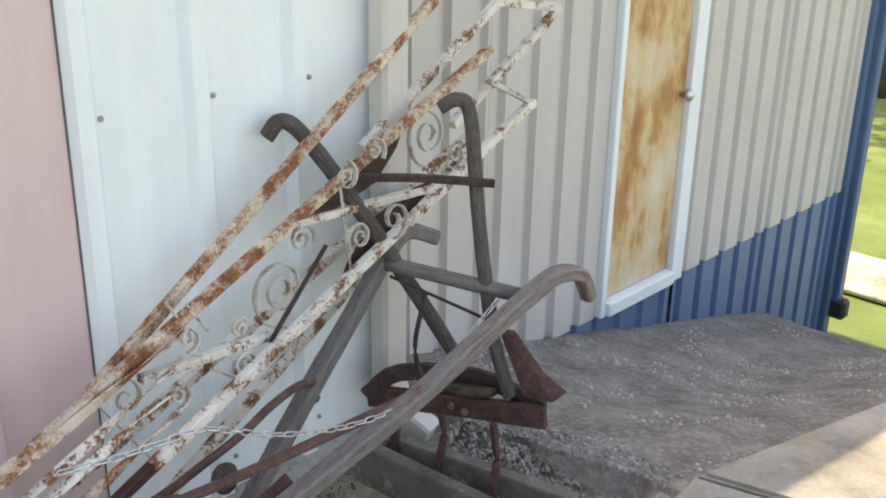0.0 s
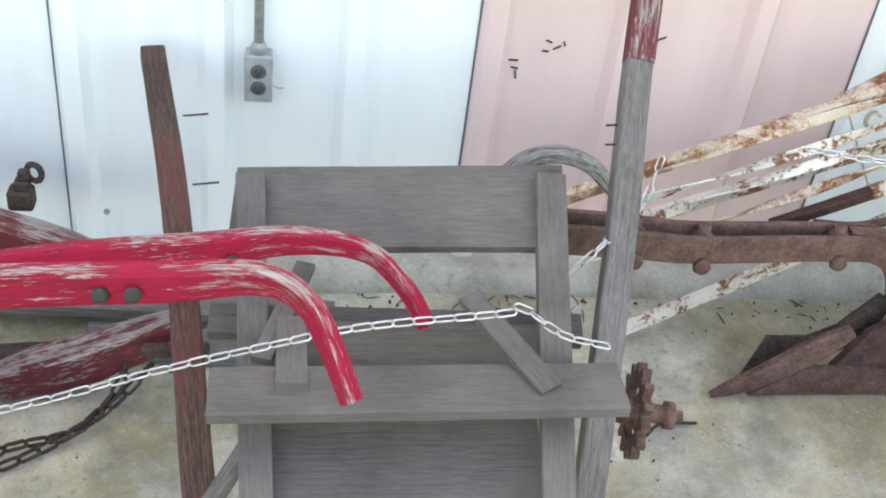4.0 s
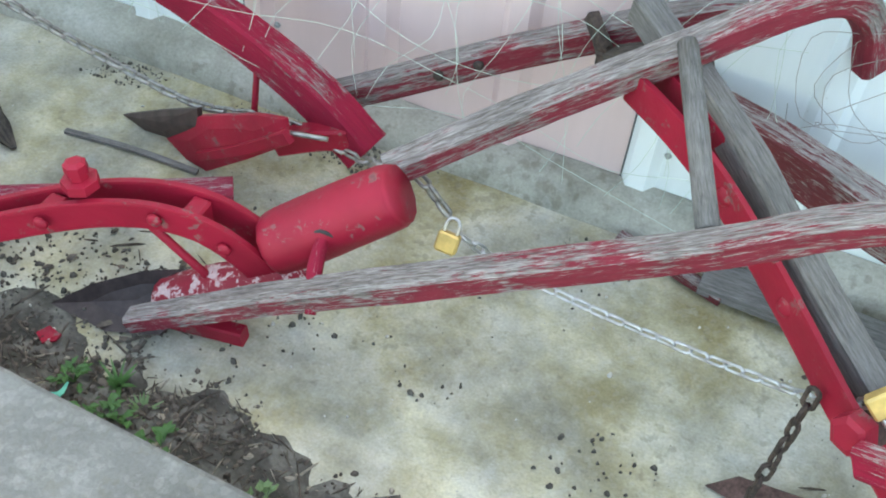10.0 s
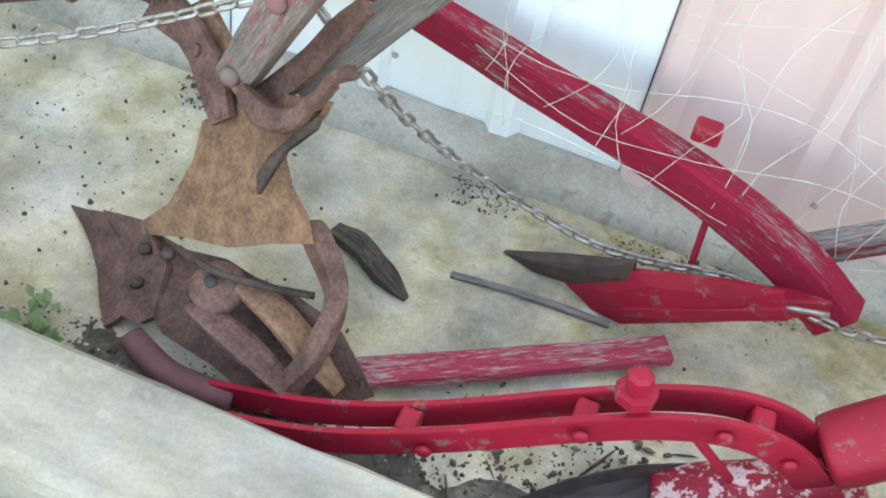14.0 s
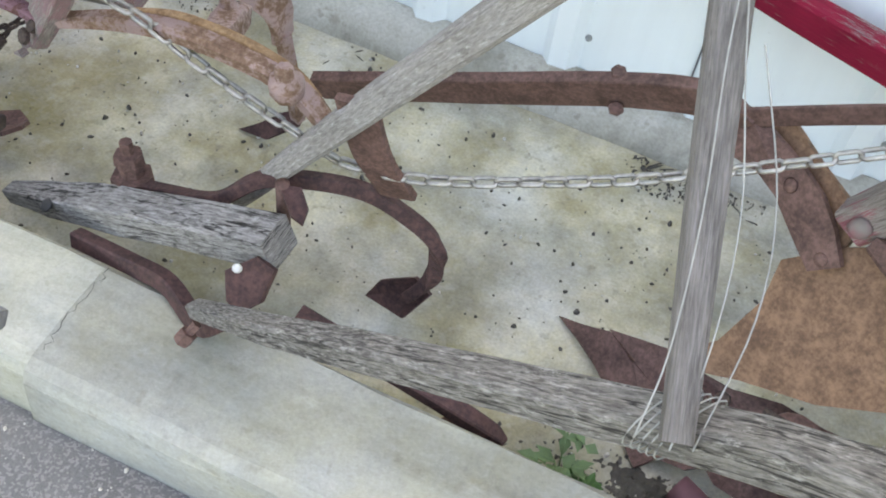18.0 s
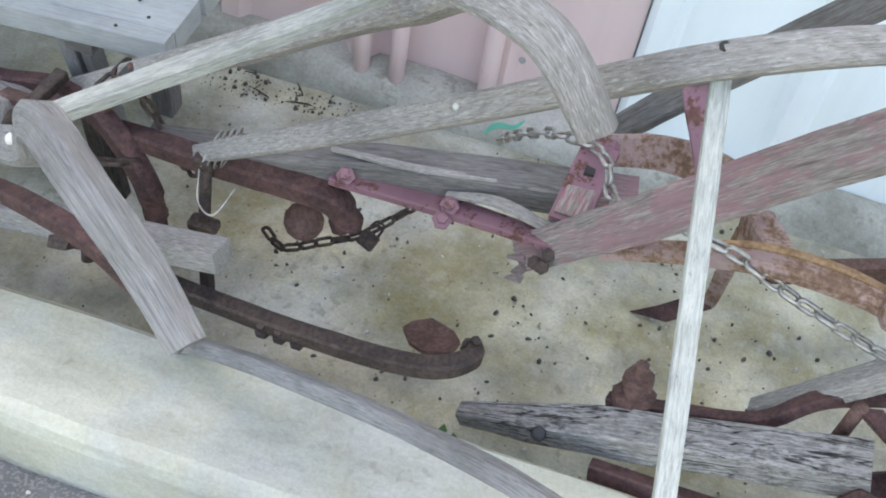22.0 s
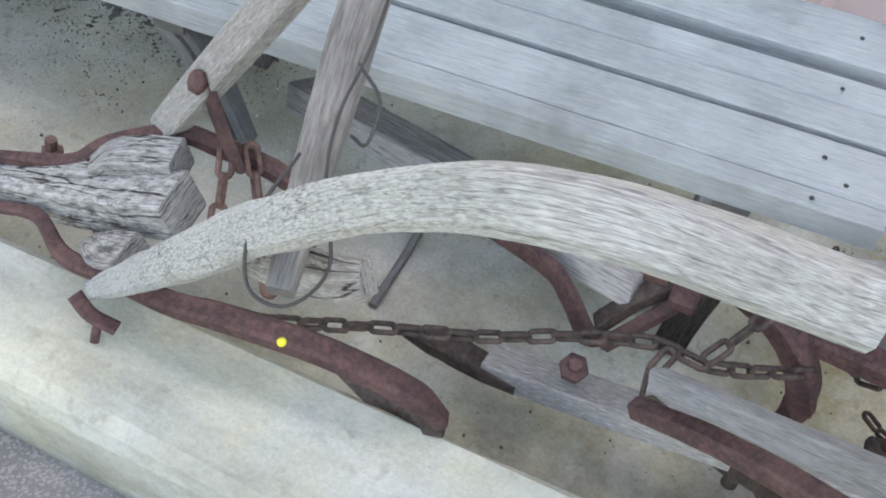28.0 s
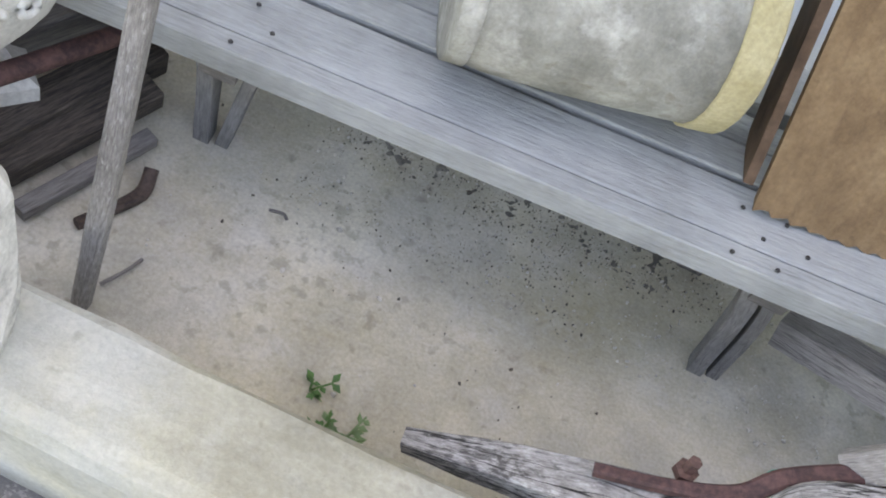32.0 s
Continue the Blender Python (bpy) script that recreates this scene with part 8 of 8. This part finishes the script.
def padlock(at, shackle, front, mat, label, s=0.04):
    """A padlock whose body is centred at at; shackle: where its bow points; front: where its broad side faces."""
    th = thing("padlock", at, label, "padlock", "padlocks")
    z = Vector(shackle).normalized()
    x = (-Vector(front)).cross(z).normalized()
    y = z.cross(x)
    m = Matrix(((x.x, y.x, z.x, at[0]), (x.y, y.y, z.y, at[1]), (x.z, y.z, z.z, at[2]), (0, 0, 0, 1)))
    part("body", box((s, s * 0.5, s * 0.9), (0, 0, 0), m, s * 0.09), mat, th)
    part("base_plate", box((s * 0.82, s * 0.36, s * 0.02), (0, 0, -s * 0.46), m, 0), mat, th)
    pts = [(-0.3, 0, 0.4), (-0.3, 0, 0.8), (-0.2, 0, 1.05), (0, 0, 1.13), (0.2, 0, 1.05), (0.3, 0, 0.8), (0.3, 0, 0.4)]
    sweep("shackle", [tuple(m @ (Vector(p) * s)) for p in pts], s * 0.15, s * 0.15, ZINC if mat is BRASS else DARK_RUST, th, "round", n=4)
    return th


padlock((1.414, -0.735, 0.498), (0.62, -0.15, -0.55), (-0.15, -0.8, 0.6), BRASS, "brass padlock holding a zinc chain", 0.04)
padlock((0.745, -0.592, 0.334), (0.05, 0.45, 0.85), (0.05, -0.85, 0.5), BRASS, "brass padlock holding a tarnished chain", 0.038)
padlock((-2.202, -0.525, 0.06), (0.3, 0.6, 0.5), (0.2, -0.6, 0.7), DARK_RUST, "dark rusted padlock on a chain", 0.036)

# ---- string netting over the red ploughs ----
STRING = plain("pale_string", (0.55, 0.66, 0.56), 0.8)


def net_point(u, v):
    """A slack net hung on the sheeting and draped over the red beam."""
    x = -0.30 + 1.45 * u + 0.05 * v + 0.03 * noise.noise(Vector((u * 5, v * 5, 1)))
    y = -0.36 + 0.20 * u * (1 - v) + 0.31 * v + 0.03 * noise.noise(Vector((u * 6, v * 7, 3)))
    z = 0.40 - 0.26 * u * (1 - v) + 0.42 * v + 0.05 * noise.noise(Vector((u * 4, v * 4, 7)))
    return (x, min(y, -0.045), z)


net = thing("string_netting", net_point(0.5, 0.5), "slack pale string netting draped over the red ploughs", "netting")
for i in range(27):
    u = i / 26
    lo = 0.0 if i % 3 else 0.12
    sweep("strand", [net_point(u + 0.03 * math.sin(v * 7 + i * 1.7), v) for v in [lo + (1 - lo) * k / 7 for k in range(8)]], 0.001, 0.001, STRING, net, "round", n=2)
for j in range(8):
    v = j / 7
    sweep("strand", [net_point(u, v + 0.05 * math.sin(u * 11 + j * 2.1)) for u in [k / 12 for k in range(13)]], 0.001, 0.001, STRING, net, "round", n=2)

tw = thing("tangled_wire", (1.35, -0.1, 0.5), "thin tangled wire leaning on the white wall", "wire")
rng = random.Random(5)
for k in range(4):
    pts = []
    for i in range(11):
        a = i * 0.75 + k
        pts.append((1.36 + 0.17 * math.cos(a + k * 0.4) * (1 - 0.03 * i) + rng.uniform(-0.03, 0.03), -0.06 - 0.03 * (i % 2) - 0.01 * k, 0.56 + 0.17 * math.sin(a * 0.9 + k) + rng.uniform(-0.03, 0.03)))
    sweep("strand", pts, 0.0013, 0.0013, OLD_CHAIN, tw, "round", n=4)

# ---- weeds, litter and grit ----
LEAF = plain("weed_leaf", (0.055, 0.145, 0.035), 0.6)
PALE_LEAF = plain("pale_weed_leaf", (0.13, 0.21, 0.09), 0.6)
DRY_LEAF = plain("dry_leaf", (0.13, 0.105, 0.085), 0.85, 0, 0.7)


def leaf_fan(verts, faces, c, d, up, ln, w):
    s = d.cross(up).normalized()
    k = len(verts)
    verts += [c, c + d * (ln * 0.45) + s * (w / 2) + up * (ln * 0.12), c + d * ln, c + d * (ln * 0.45) - s * (w / 2) + up * (ln * 0.12), c + d * (ln * 0.5) - up * (ln * 0.02)]
    faces += [(k, k + 1, k + 4), (k + 1, k + 2, k + 4), (k + 2, k + 3, k + 4), (k + 3, k, k + 4)]


def weed(at, size, count, mat, label, seed):
    r = random.Random(seed)
    th = thing("weed", at, label, "weed", "weeds")
    verts, faces = [], []
    stems = []
    for k in range(count):
        a, e = r.uniform(0, math.tau), r.uniform(0.3, 1.3)
        d = Vector((math.cos(a) * math.cos(e), math.sin(a) * math.cos(e), math.sin(e)))
        h = size * r.uniform(0.3, 1.0)
        tip = Vector(at) + d * h
        stems.append((at, tip))
        for q in range(3):
            f = r.uniform(0.4, 1.0)
            aa = a + r.uniform(-1.5, 1.5)
            dd = Vector((math.cos(aa), math.sin(aa), r.uniform(-0.2, 0.6))).normalized()
            leaf_fan(verts, faces, Vector(at) + d * (h * f), dd, Vector((0, 0, 1)), size * r.uniform(0.25, 0.45), size * r.uniform(0.15, 0.28))
    finish("leaves", verts, faces, mat, th)
    for k, (a, b) in enumerate(stems[:5]):
        sweep("stem", [tuple(a), tuple(b)], 0.003, 0.003, mat, th, "round", n=2)
    return th


for k, (at, s, n) in enumerate((((-0.85, -0.86, 0.01), 0.10, 16), ((-0.80, -0.88, 0.01), 0.07, 10), ((-1.95, -0.90, 0.01), 0.06, 12), ((-3.56, -0.925, 0.05), 0.09, 14), ((-3.44, -0.93, 0.06), 0.08, 10), ((-4.05, -0.81, 0.005), 0.045, 4), ((-3.98, -0.85, 0.005), 0.045, 8), ((-4.01, -0.86, 0.005), 0.03, 8), ((4.53, -0.83, 0.005), 0.10, 16), ((4.60, -0.85, 0.005), 0.07, 12), ((0.42, -1.0, 0.03), 0.07, 12), ((0.30, -0.97, 0.03), 0.06, 12), ((0.62, -1.02, 0.04), 0.06, 10), ((0.20, -0.93, 0.02), 0.05, 10))):
    weed(at, s, n, LEAF if k % 3 else PALE_LEAF, "small green weed growing at the slab edge", 40 + k)


def grass_tuft(at, size, count, seed):
    """A tuft of long narrow blades that bend over."""
    r = random.Random(seed)
    th = thing("grass_tuft", at, "tuft of long green grass growing from the slab edge", "grass", "grass tufts")
    verts, faces = [], []
    for k in range(count):
        a = r.uniform(0, math.tau)
        out = Vector((math.cos(a), math.sin(a), 0))
        side = Vector((-out.y, out.x, 0))
        ln, lean, w = size * r.uniform(0.5, 1.0), r.uniform(0.3, 0.95), r.uniform(0.003, 0.006)
        base = len(verts)
        for i in range(5):
            f = i / 4
            p = Vector(at) + out * (ln * lean * f ** 1.4) + Vector((0, 0, ln * (1 - 0.55 * lean) * (f - 0.35 * lean * f * f)))
            ww = w * (1 - f) ** 0.6 + 0.0003
            verts += [p + side * ww, p - side * ww]
        faces += [(base + 2 * i, base + 2 * i + 1, base + 2 * i + 3, base + 2 * i + 2) for i in range(4)]
    finish("tuft", verts, faces, LEAF if seed % 2 else PALE_LEAF, th)
    return th


for k, (at, sz, n) in enumerate((((1.605, -0.905, 0.0), 0.13, 16), ((1.83, -0.885, 0.0), 0.12, 12), ((2.10, -0.82, 0.0), 0.08, 12), ((1.79, -0.93, 0.0), 0.10, 18), ((1.90, -0.94, 0.0), 0.09, 14), ((0.27, -0.90, 0.01), 0.07, 26), ((0.34, -0.93, 0.01), 0.06, 26), ((4.55, -0.84, 0.0), 0.11, 26))):
    grass_tuft(at, sz, n, 500 + k)


def drift_z(x, y):
    f = step01(-4.40, -4.0, x) * step01(-3.35, -3.65, x) * step01(-0.47, -0.24, y + 0.05 * noise.noise(Vector((x * 7, 3, 1))))
    ragged = 0.007 * noise.noise(Vector((x * 14, y * 14, 3))) + 0.007 * noise.noise(Vector((x * 47, y * 47, 8))) + 0.005 * noise.noise(Vector((x * 120, y * 120, 5)))
    return -0.0105 + 0.0155 * f + ragged


SILT = mineral("grey_silt", [(0.3, (0.09, 0.086, 0.076)), (0.5, (0.16, 0.153, 0.138)), (0.75, (0.30, 0.29, 0.265))], 16, 130, relief=0.006)
drift = grid("soil_drift", -4.42, -3.12, -0.52, -0.12, 330, 100, drift_z, SILT, smooth=False)
tagged(drift, "dark gritty earth drifted under the bench", "soil", kind="structure")


def gutter_z(x, y):
    f = step01(-0.95, -0.6, x) * step01(-0.02, -0.16, x) * step01(-0.72, -0.86, y + 0.06 * noise.noise(Vector((x * 6, 9, 1))))
    ragged = 0.004 * noise.noise(Vector((x * 12, y * 12, 4))) + 0.006 * noise.noise(Vector((x * 43, y * 43, 2))) + 0.005 * noise.noise(Vector((x * 110, y * 110, 5)))
    return -0.0115 + 0.022 * f + ragged


gutter = grid("soil_drift", -1.0, 0.14, -0.945, -0.66, 280, 74, gutter_z, mineral("damp_soil", [(0.3, (0.045, 0.042, 0.036)), (0.5, (0.085, 0.08, 0.07)), (0.75, (0.16, 0.15, 0.13))], 16, 130, relief=0.006), smooth=False)
tagged(gutter, "dark damp earth gathered along the kerb", "soil", kind="structure")


def litter(name, label, category, pieces, mat):
    """Loose bits joined into one heap: (x, y, z, size, kind)."""
    verts, faces = [], []
    r = random.Random(len(pieces))
    for x, y, z, s, kind in pieces:
        k = len(verts)
        a = r.uniform(0, math.tau)
        ca, sa = math.cos(a), math.sin(a)
        sx, sy, sz = {"grit": (1, 0.8, 0.6), "leaf": (1.3, 0.8, 0.12), "stick": (4.5, 0.28, 0.28), "flake": (1, 0.7, 0.2)}[kind]
        for px, py, pz in ((-1, -0.4, 0), (-0.3, -1, 0), (0.9, -0.6, 0), (1, 0.5, 0), (0, 1, 0), (-0.9, 0.6, 0)):
            px, py = px * sx * s / 2 * r.uniform(0.7, 1.2), py * sy * s / 2 * r.uniform(0.7, 1.2)
            verts.append((x + px * ca - py * sa, y + px * sa + py * ca, z - 0.001 + (r.uniform(0, 0.35) * s if kind == "leaf" else 0)))
        for px, py in ((-0.6, -0.1), (0.1, -0.6), (0.6, 0.2), (-0.1, 0.6)):
            px, py = px * sx * s / 2, py * sy * s / 2
            verts.append((x + px * ca - py * sa, y + px * sa + py * ca, z + sz * s * r.uniform(0.7, 1.1) + (0.2 * s if kind == "leaf" else 0)))
        for f in ((6, 7, 8, 9), (0, 1, 7, 6), (1, 2, 7), (2, 3, 8, 7), (3, 4, 8), (4, 9, 8), (4, 5, 9), (5, 0, 6, 9)):
            faces.append([k + i for i in f])
    ob = finish(name, verts, faces, mat)
    return tagged(ob, label, category, kind="stuff")


rng = random.Random(11)
DARK_GRIT = plain("dark_grit", (0.11, 0.1, 0.085), 0.9, 0, 0.5)
PALE_GRIT = plain("pale_grit", (0.55, 0.53, 0.47), 0.9, 0, 0.3)


def scatter(n, x0, x1, y0, y1, s0, s1, kinds, z=0.003, clump=0.0):
    out = []
    while len(out) < n:
        x, y = rng.uniform(x0, x1), rng.uniform(y0, y1)
        if clump and noise.noise(Vector((x * 3, y * 3, 5))) < clump * rng.uniform(-0.3, 1.0):
            continue
        out.append((x, y, z, s0 + (s1 - s0) * rng.random() ** 3, rng.choice(kinds)))
    return out


def drop(bits, height):
    return [(x, y, max(height(x, y), -0.01) + 0.003, s, k) for x, y, z, s, k in bits]


litter("dark_debris", "dark seeds, soil crumbs and droppings strewn on the slab", "debris",
       scatter(700, -2.6, 4.5, -0.93, -0.12, 0.002, 0.009, ["grit", "flake", "grit"], clump=0.15)
       + scatter(330, -4.6, -2.6, -0.92, -0.15, 0.0015, 0.0065, ["grit", "flake"], clump=0.1)
       + scatter(420, -2.4, -0.6, -0.85, -0.2, 0.003, 0.013, ["grit", "flake"])
       + scatter(1900, -4.2, -3.5, -0.42, -0.22, 0.001, 0.004, ["grit", "flake"])
       + scatter(700, -4.2, -3.4, -0.54, -0.32, 0.001, 0.0035, ["grit", "flake"], clump=0.2)
       + scatter(500, -0.9, 0.0, -0.93, -0.78, 0.003, 0.012, ["grit", "flake"], 0.008)
       + scatter(420, -4.6, 4.5, -0.19, -0.11, 0.005, 0.014, ["grit", "stick"], 0.004, clump=0.3)
       + scatter(900, -1.0, 0.55, -0.20, -0.115, 0.003, 0.010, ["grit", "flake"], 0.003, clump=0.1)
       + scatter(260, -2.7, -1.9, -0.20, -0.115, 0.002, 0.008, ["grit", "flake"], 0.003, clump=0.2)
       + scatter(700, -0.15, 0.28, -0.96, -0.62, 0.004, 0.016, ["grit", "flake"])
       + scatter(160, 0.0, 1.2, -0.98, -0.6, 0.005, 0.015, ["grit"], clump=0.2)
       + scatter(900, 3.7, 4.75, -0.98, -0.12, 0.003, 0.010, ["grit", "flake"]), DARK_GRIT)
litter("pale_debris", "pale grit and paint flakes strewn on the slab", "debris",
       scatter(420, -4.6, 4.5, -0.93, -0.12, 0.004, 0.012, ["grit", "flake"]) + scatter(500, -4.2, -3.3, -0.56, -0.24, 0.002, 0.007, ["grit"], 0.006) + scatter(60, -0.9, 0.1, -0.92, -0.76, 0.004, 0.012, ["grit", "flake"], 0.012), PALE_GRIT)
litter("leaf_litter", "dry leaves, twigs and soil in the strip beside the pavement", "leaf litter",
       drop(scatter(1500, -0.1, 2.7, -1.07, -0.86, 0.005, 0.022, ["leaf", "stick", "stick", "flake", "grit", "grit"]), dirt_z)
       + drop(scatter(700, -0.1, 1.3, -1.0, -0.80, 0.005, 0.018, ["stick", "grit", "flake"], clump=0.1), dirt_z)
       + drop(scatter(260, 0.3, 2.6, -0.95, -0.80, 0.003, 0.012, ["stick", "grit", "flake", "leaf"], clump=0.25), dirt_z)
       + scatter(60, -0.1, 0.3, -0.9, -0.55, 0.008, 0.025, ["leaf", "stick"], 0.004)
       + scatter(16, 1.2, 4.3, -0.9, -0.15, 0.012, 0.03, ["stick", "stick", "leaf"], 0.004), DRY_LEAF)
litter("pale_twigs", "pale dry twigs, husks and chips on the soil strip", "leaf litter",
       drop(scatter(520, -0.05, 2.7, -1.06, -0.86, 0.004, 0.016, ["stick", "stick", "flake", "leaf"]), dirt_z), plain("pale_twig", (0.33, 0.285, 0.225), 0.9, 0, 0.5))
litter("gravel", "grey gravel between the trough and the apron", "gravel",
       drop(scatter(1700, 4.64, 5.0, -0.9, -0.12, 0.008, 0.024, ["grit", "flake"]), apron_z) + [(4.415 + 0.09 * x + 0.12 * y, -0.2 - 0.55 * y, 0.036, 0.004 + 0.008 * q, "flake") for x, y, q in [(rng.random(), rng.random(), rng.random() ** 2) for k in range(420)]], mineral("gravel_stone", [(0.3, (0.21, 0.205, 0.19)), (0.55, (0.38, 0.37, 0.345)), (0.75, (0.56, 0.55, 0.52))], 30, 200))
litter("yard_grit", "pale loose grit on the asphalt", "grit", scatter(1500, -5.2, -0.1, -1.6, -1.18, 0.002, 0.010, ["grit"], 0.065)
       + [(x, y, apron_z(x, y), sz, k) for x, y, z, sz, k in scatter(1300, 4.95, 8.0, -1.1, 0.35, 0.006, 0.024, ["grit", "flake"], clump=0.1)], PALE_GRIT)

GREEN_SCRAP = plain("green_plastic", (0.08, 0.42, 0.30), 0.35)
for at, a, s in (((-2.04, -0.13, 0.074), 40, 0.05), ((-3.36, -0.62, 0.006), 20, 0.035), ((0.20, -0.99, 0.045), 70, 0.04), ((1.60, -0.93, 0.03), 10, 0.035)):
    sc = thing("plastic_scrap", at, "torn strip of green plastic on the ground", "scrap", "plastic scraps")
    m = Matrix.Translation(at) @ pose(0, 0, 0, 0, 0, a)
    sweep("strip", [tuple(m @ Vector((-s, 0, 0))), tuple(m @ Vector((-s * 0.3, 0.006, 0.008))), tuple(m @ Vector((s * 0.4, -0.004, 0.003))), tuple(m @ Vector((s, 0.005, 0.006)))], [0.004, 0.016, 0.012, 0.003], 0.0025, GREEN_SCRAP, sc, n=4)
sc = thing("rusty_scrap", (4.03, -0.9, 0.01), "red-brown rusty iron bar end with a bent plate on the slab", "scrap")
sweep("bar", [(3.93, -0.905, 0.014), (4.03, -0.90, 0.03), (4.125, -0.897, 0.055)], [0.02, 0.024, 0.022], 0.016, RED_OXIDE, sc, n=5, rnd=0.3, rough=0.08, seed=71)
plate("fin", [(4.098, -0.905, 0.035), (4.130, -0.885, 0.085), (4.150, -0.925, 0.075), (4.143, -0.945, 0.045), (4.11, -0.93, 0.025)], 0.008, RED_IRON, sc, "faded red bent plate")
for k, (c, r) in enumerate((((3.985, -0.865, 0.008), 0.035), ((3.93, -0.845, 0.008), 0.025))):
    sc = thing("rusty_scrap", c, "crumpled red-brown scrap of rusty iron on the slab", "scrap", "rusty scraps")
    rr = random.Random(70 + k)
    pts = [(c[0] + r * rr.uniform(0.6, 1.1) * math.cos(q), c[1] + r * 0.7 * rr.uniform(0.6, 1.1) * math.sin(q), c[2] + rr.uniform(0, 0.03)) for q in [j * math.tau / 8 for j in range(8)]]
    plate("sheet", pts, 0.006, RED_OXIDE, sc, "", 0.012)
sc = thing("paint_scrap", (0.09, -0.862, 0.004), "curled flake of bright red paint on the soil", "scrap")
plate("flake", [(0.068, -0.868, 0.012), (0.085, -0.848, 0.02), (0.112, -0.852, 0.014), (0.116, -0.872, 0.02), (0.092, -0.882, 0.012)], 0.004, RED_IRON, sc, "", 0.004)
sc = thing("petal", (-3.165, -0.995, 0.332), "bright yellow petal on the iron", "petal")
lathe("petal", [(0.002, 0), (0.005, 0.001), (0.006, 0.002), (0.002, 0.003)], plain("yellow_petal", (0.75, 0.68, 0.04), 0.5), sc, aim((-3.165, -0.995, 0.328), (0, -0.5, 1)), 8)
for k, (a, b, w) in enumerate((((-3.159, -0.704, 0.01), (-3.155, -0.462, 0.012), 0.014), ((-4.215, -0.574, 0.006), (-4.185, -0.577, 0.006), 0.004), ((-4.36, -0.80, 0.008), (-4.33, -0.74, 0.01), 0.005), ((-1.9, -0.30, 0.01), (-1.84, -0.26, 0.01), 0.012))):
    sk = thing("stick", a, "thin grey stick lying on the slab", "stick", "sticks")
    mid = (Vector(a) + Vector(b)) / 2 + Vector((0.006, 0.004, 0.003))
    sweep("stick", [a, tuple(mid), b], w, w * 0.8, GREY_WOOD, sk, n=4, rnd=0.4, rough=0.15, seed=400 + k)
lf = thing("leaf", (-2.45, -0.29, 0.004), "small dark leaf lying on the slab", "leaf")
plate("blade", [(-2.475, -0.295, 0.006), (-2.455, -0.265, 0.008), (-2.425, -0.275, 0.006), (-2.43, -0.305, 0.01), (-2.455, -0.315, 0.006)], 0.003, DARK_WOOD, lf, "", 0.003)
for pts in ([(3.98, -0.38, 0.01), (4.0, -0.47, 0.014), (4.05, -0.56, 0.008), (4.13, -0.64, 0.012), (4.17, -0.72, 0.008)], [(3.12, -0.60, 0.008), (3.16, -0.57, 0.014), (3.25, -0.56, 0.008)], [(1.056, -0.877, 0.006), (1.13, -0.875, 0.012), (1.209, -0.89, 0.008), (1.321, -0.919, 0.006)], [(1.34, -0.831, 0.006), (1.44, -0.889, 0.012), (1.53, -0.91, 0.012)]):
    tg = thing("twig", pts[0], "thin dark curved twig lying on the slab", "twig", "twigs")
    sweep("twig", pts, 0.007, 0.006, DARK_WOOD, tg, "round", n=5, rough=0.2, seed=int(pts[0][0] * 10))
pk = thing("plank", (4.4, -1.0, 0.18), "grey plank lying on the pavement edge", "plank")
board("plank", (4.06, -1.02, 0.186), (4.70, -0.99, 0.186), (0, 1, 0), 0.036, 0.02, PALE_WOOD, pk, "", 410)

# ---- far side of the lawn ----
road = part("road", box((0.8, 60.0, 0.04), (10.5, 6.0, -1.43), None, 0.01), KERB)
tagged(road, "pale narrow drive across the lawn", "drive", kind="structure")
BARK = wood("bark", (0.06, 0.045, 0.035), (0.16, 0.13, 0.10))
FOLIAGE = plain("foliage", (0.05, 0.10, 0.025), 0.6, 0, 0.6)


def tree(at, height, spread, seed):
    r = random.Random(seed)
    th = thing("tree", at, "leafy green tree beyond the lawn", "tree", "far trees")
    base = Vector(at)
    top = base + Vector((0.2, 0.1, height * 0.62))
    sweep("trunk", [tuple(base), tuple(base.lerp(top, 0.5) + Vector((0.1, 0, 0))), tuple(top)], [0.5, 0.36, 0.2], [0.5, 0.36, 0.2], BARK, th, "round", n=4, rough=0.1, seed=seed)
    tips = []
    for k in range(9):
        a = k * 2.4 + r.uniform(-0.3, 0.3)
        s = base.lerp(top, r.uniform(0.45, 1.0))
        e = s + Vector((math.cos(a) * spread * r.uniform(0.4, 0.9), math.sin(a) * spread * r.uniform(0.4, 0.9), height * r.uniform(0.1, 0.35)))
        sweep("limb", [tuple(s), tuple(s.lerp(e, 0.5) + Vector((0, 0, 0.3))), tuple(e)], [0.16, 0.1, 0.04], [0.16, 0.1, 0.04], BARK, th, "round", n=3)
        tips.append((s, e))
    verts, faces = [], []
    for s, e in tips:
        for q in range(420):
            f = r.uniform(0.25, 1.15)
            g = Vector((r.gauss(0, 1), r.gauss(0, 1), r.gauss(0, 0.75))) * (spread * 0.24)
            c = s.lerp(e, f) + g
            d = Vector((r.uniform(-1, 1), r.uniform(-1, 1), r.uniform(-0.8, 0.5))).normalized()
            leaf_fan(verts, faces, c, d, Vector((r.uniform(-0.4, 0.4), r.uniform(-0.4, 0.4), 1)).normalized(), r.uniform(0.2, 0.4), r.uniform(0.12, 0.24))
    finish("crown", verts, faces, FOLIAGE, th)
    return th


for k, (x, y, h, s) in enumerate(((17.5, 3.4, 7, 3.2), (22, 4.6, 8, 3.6), (26, 9.5, 10, 4.5), (24, 0.5, 9, 4.0), (34, 4, 11, 5), (30, 15, 10, 5))):
    tree((x, y, ground_z(x, y) - 0.05), h, s, 60 + k)
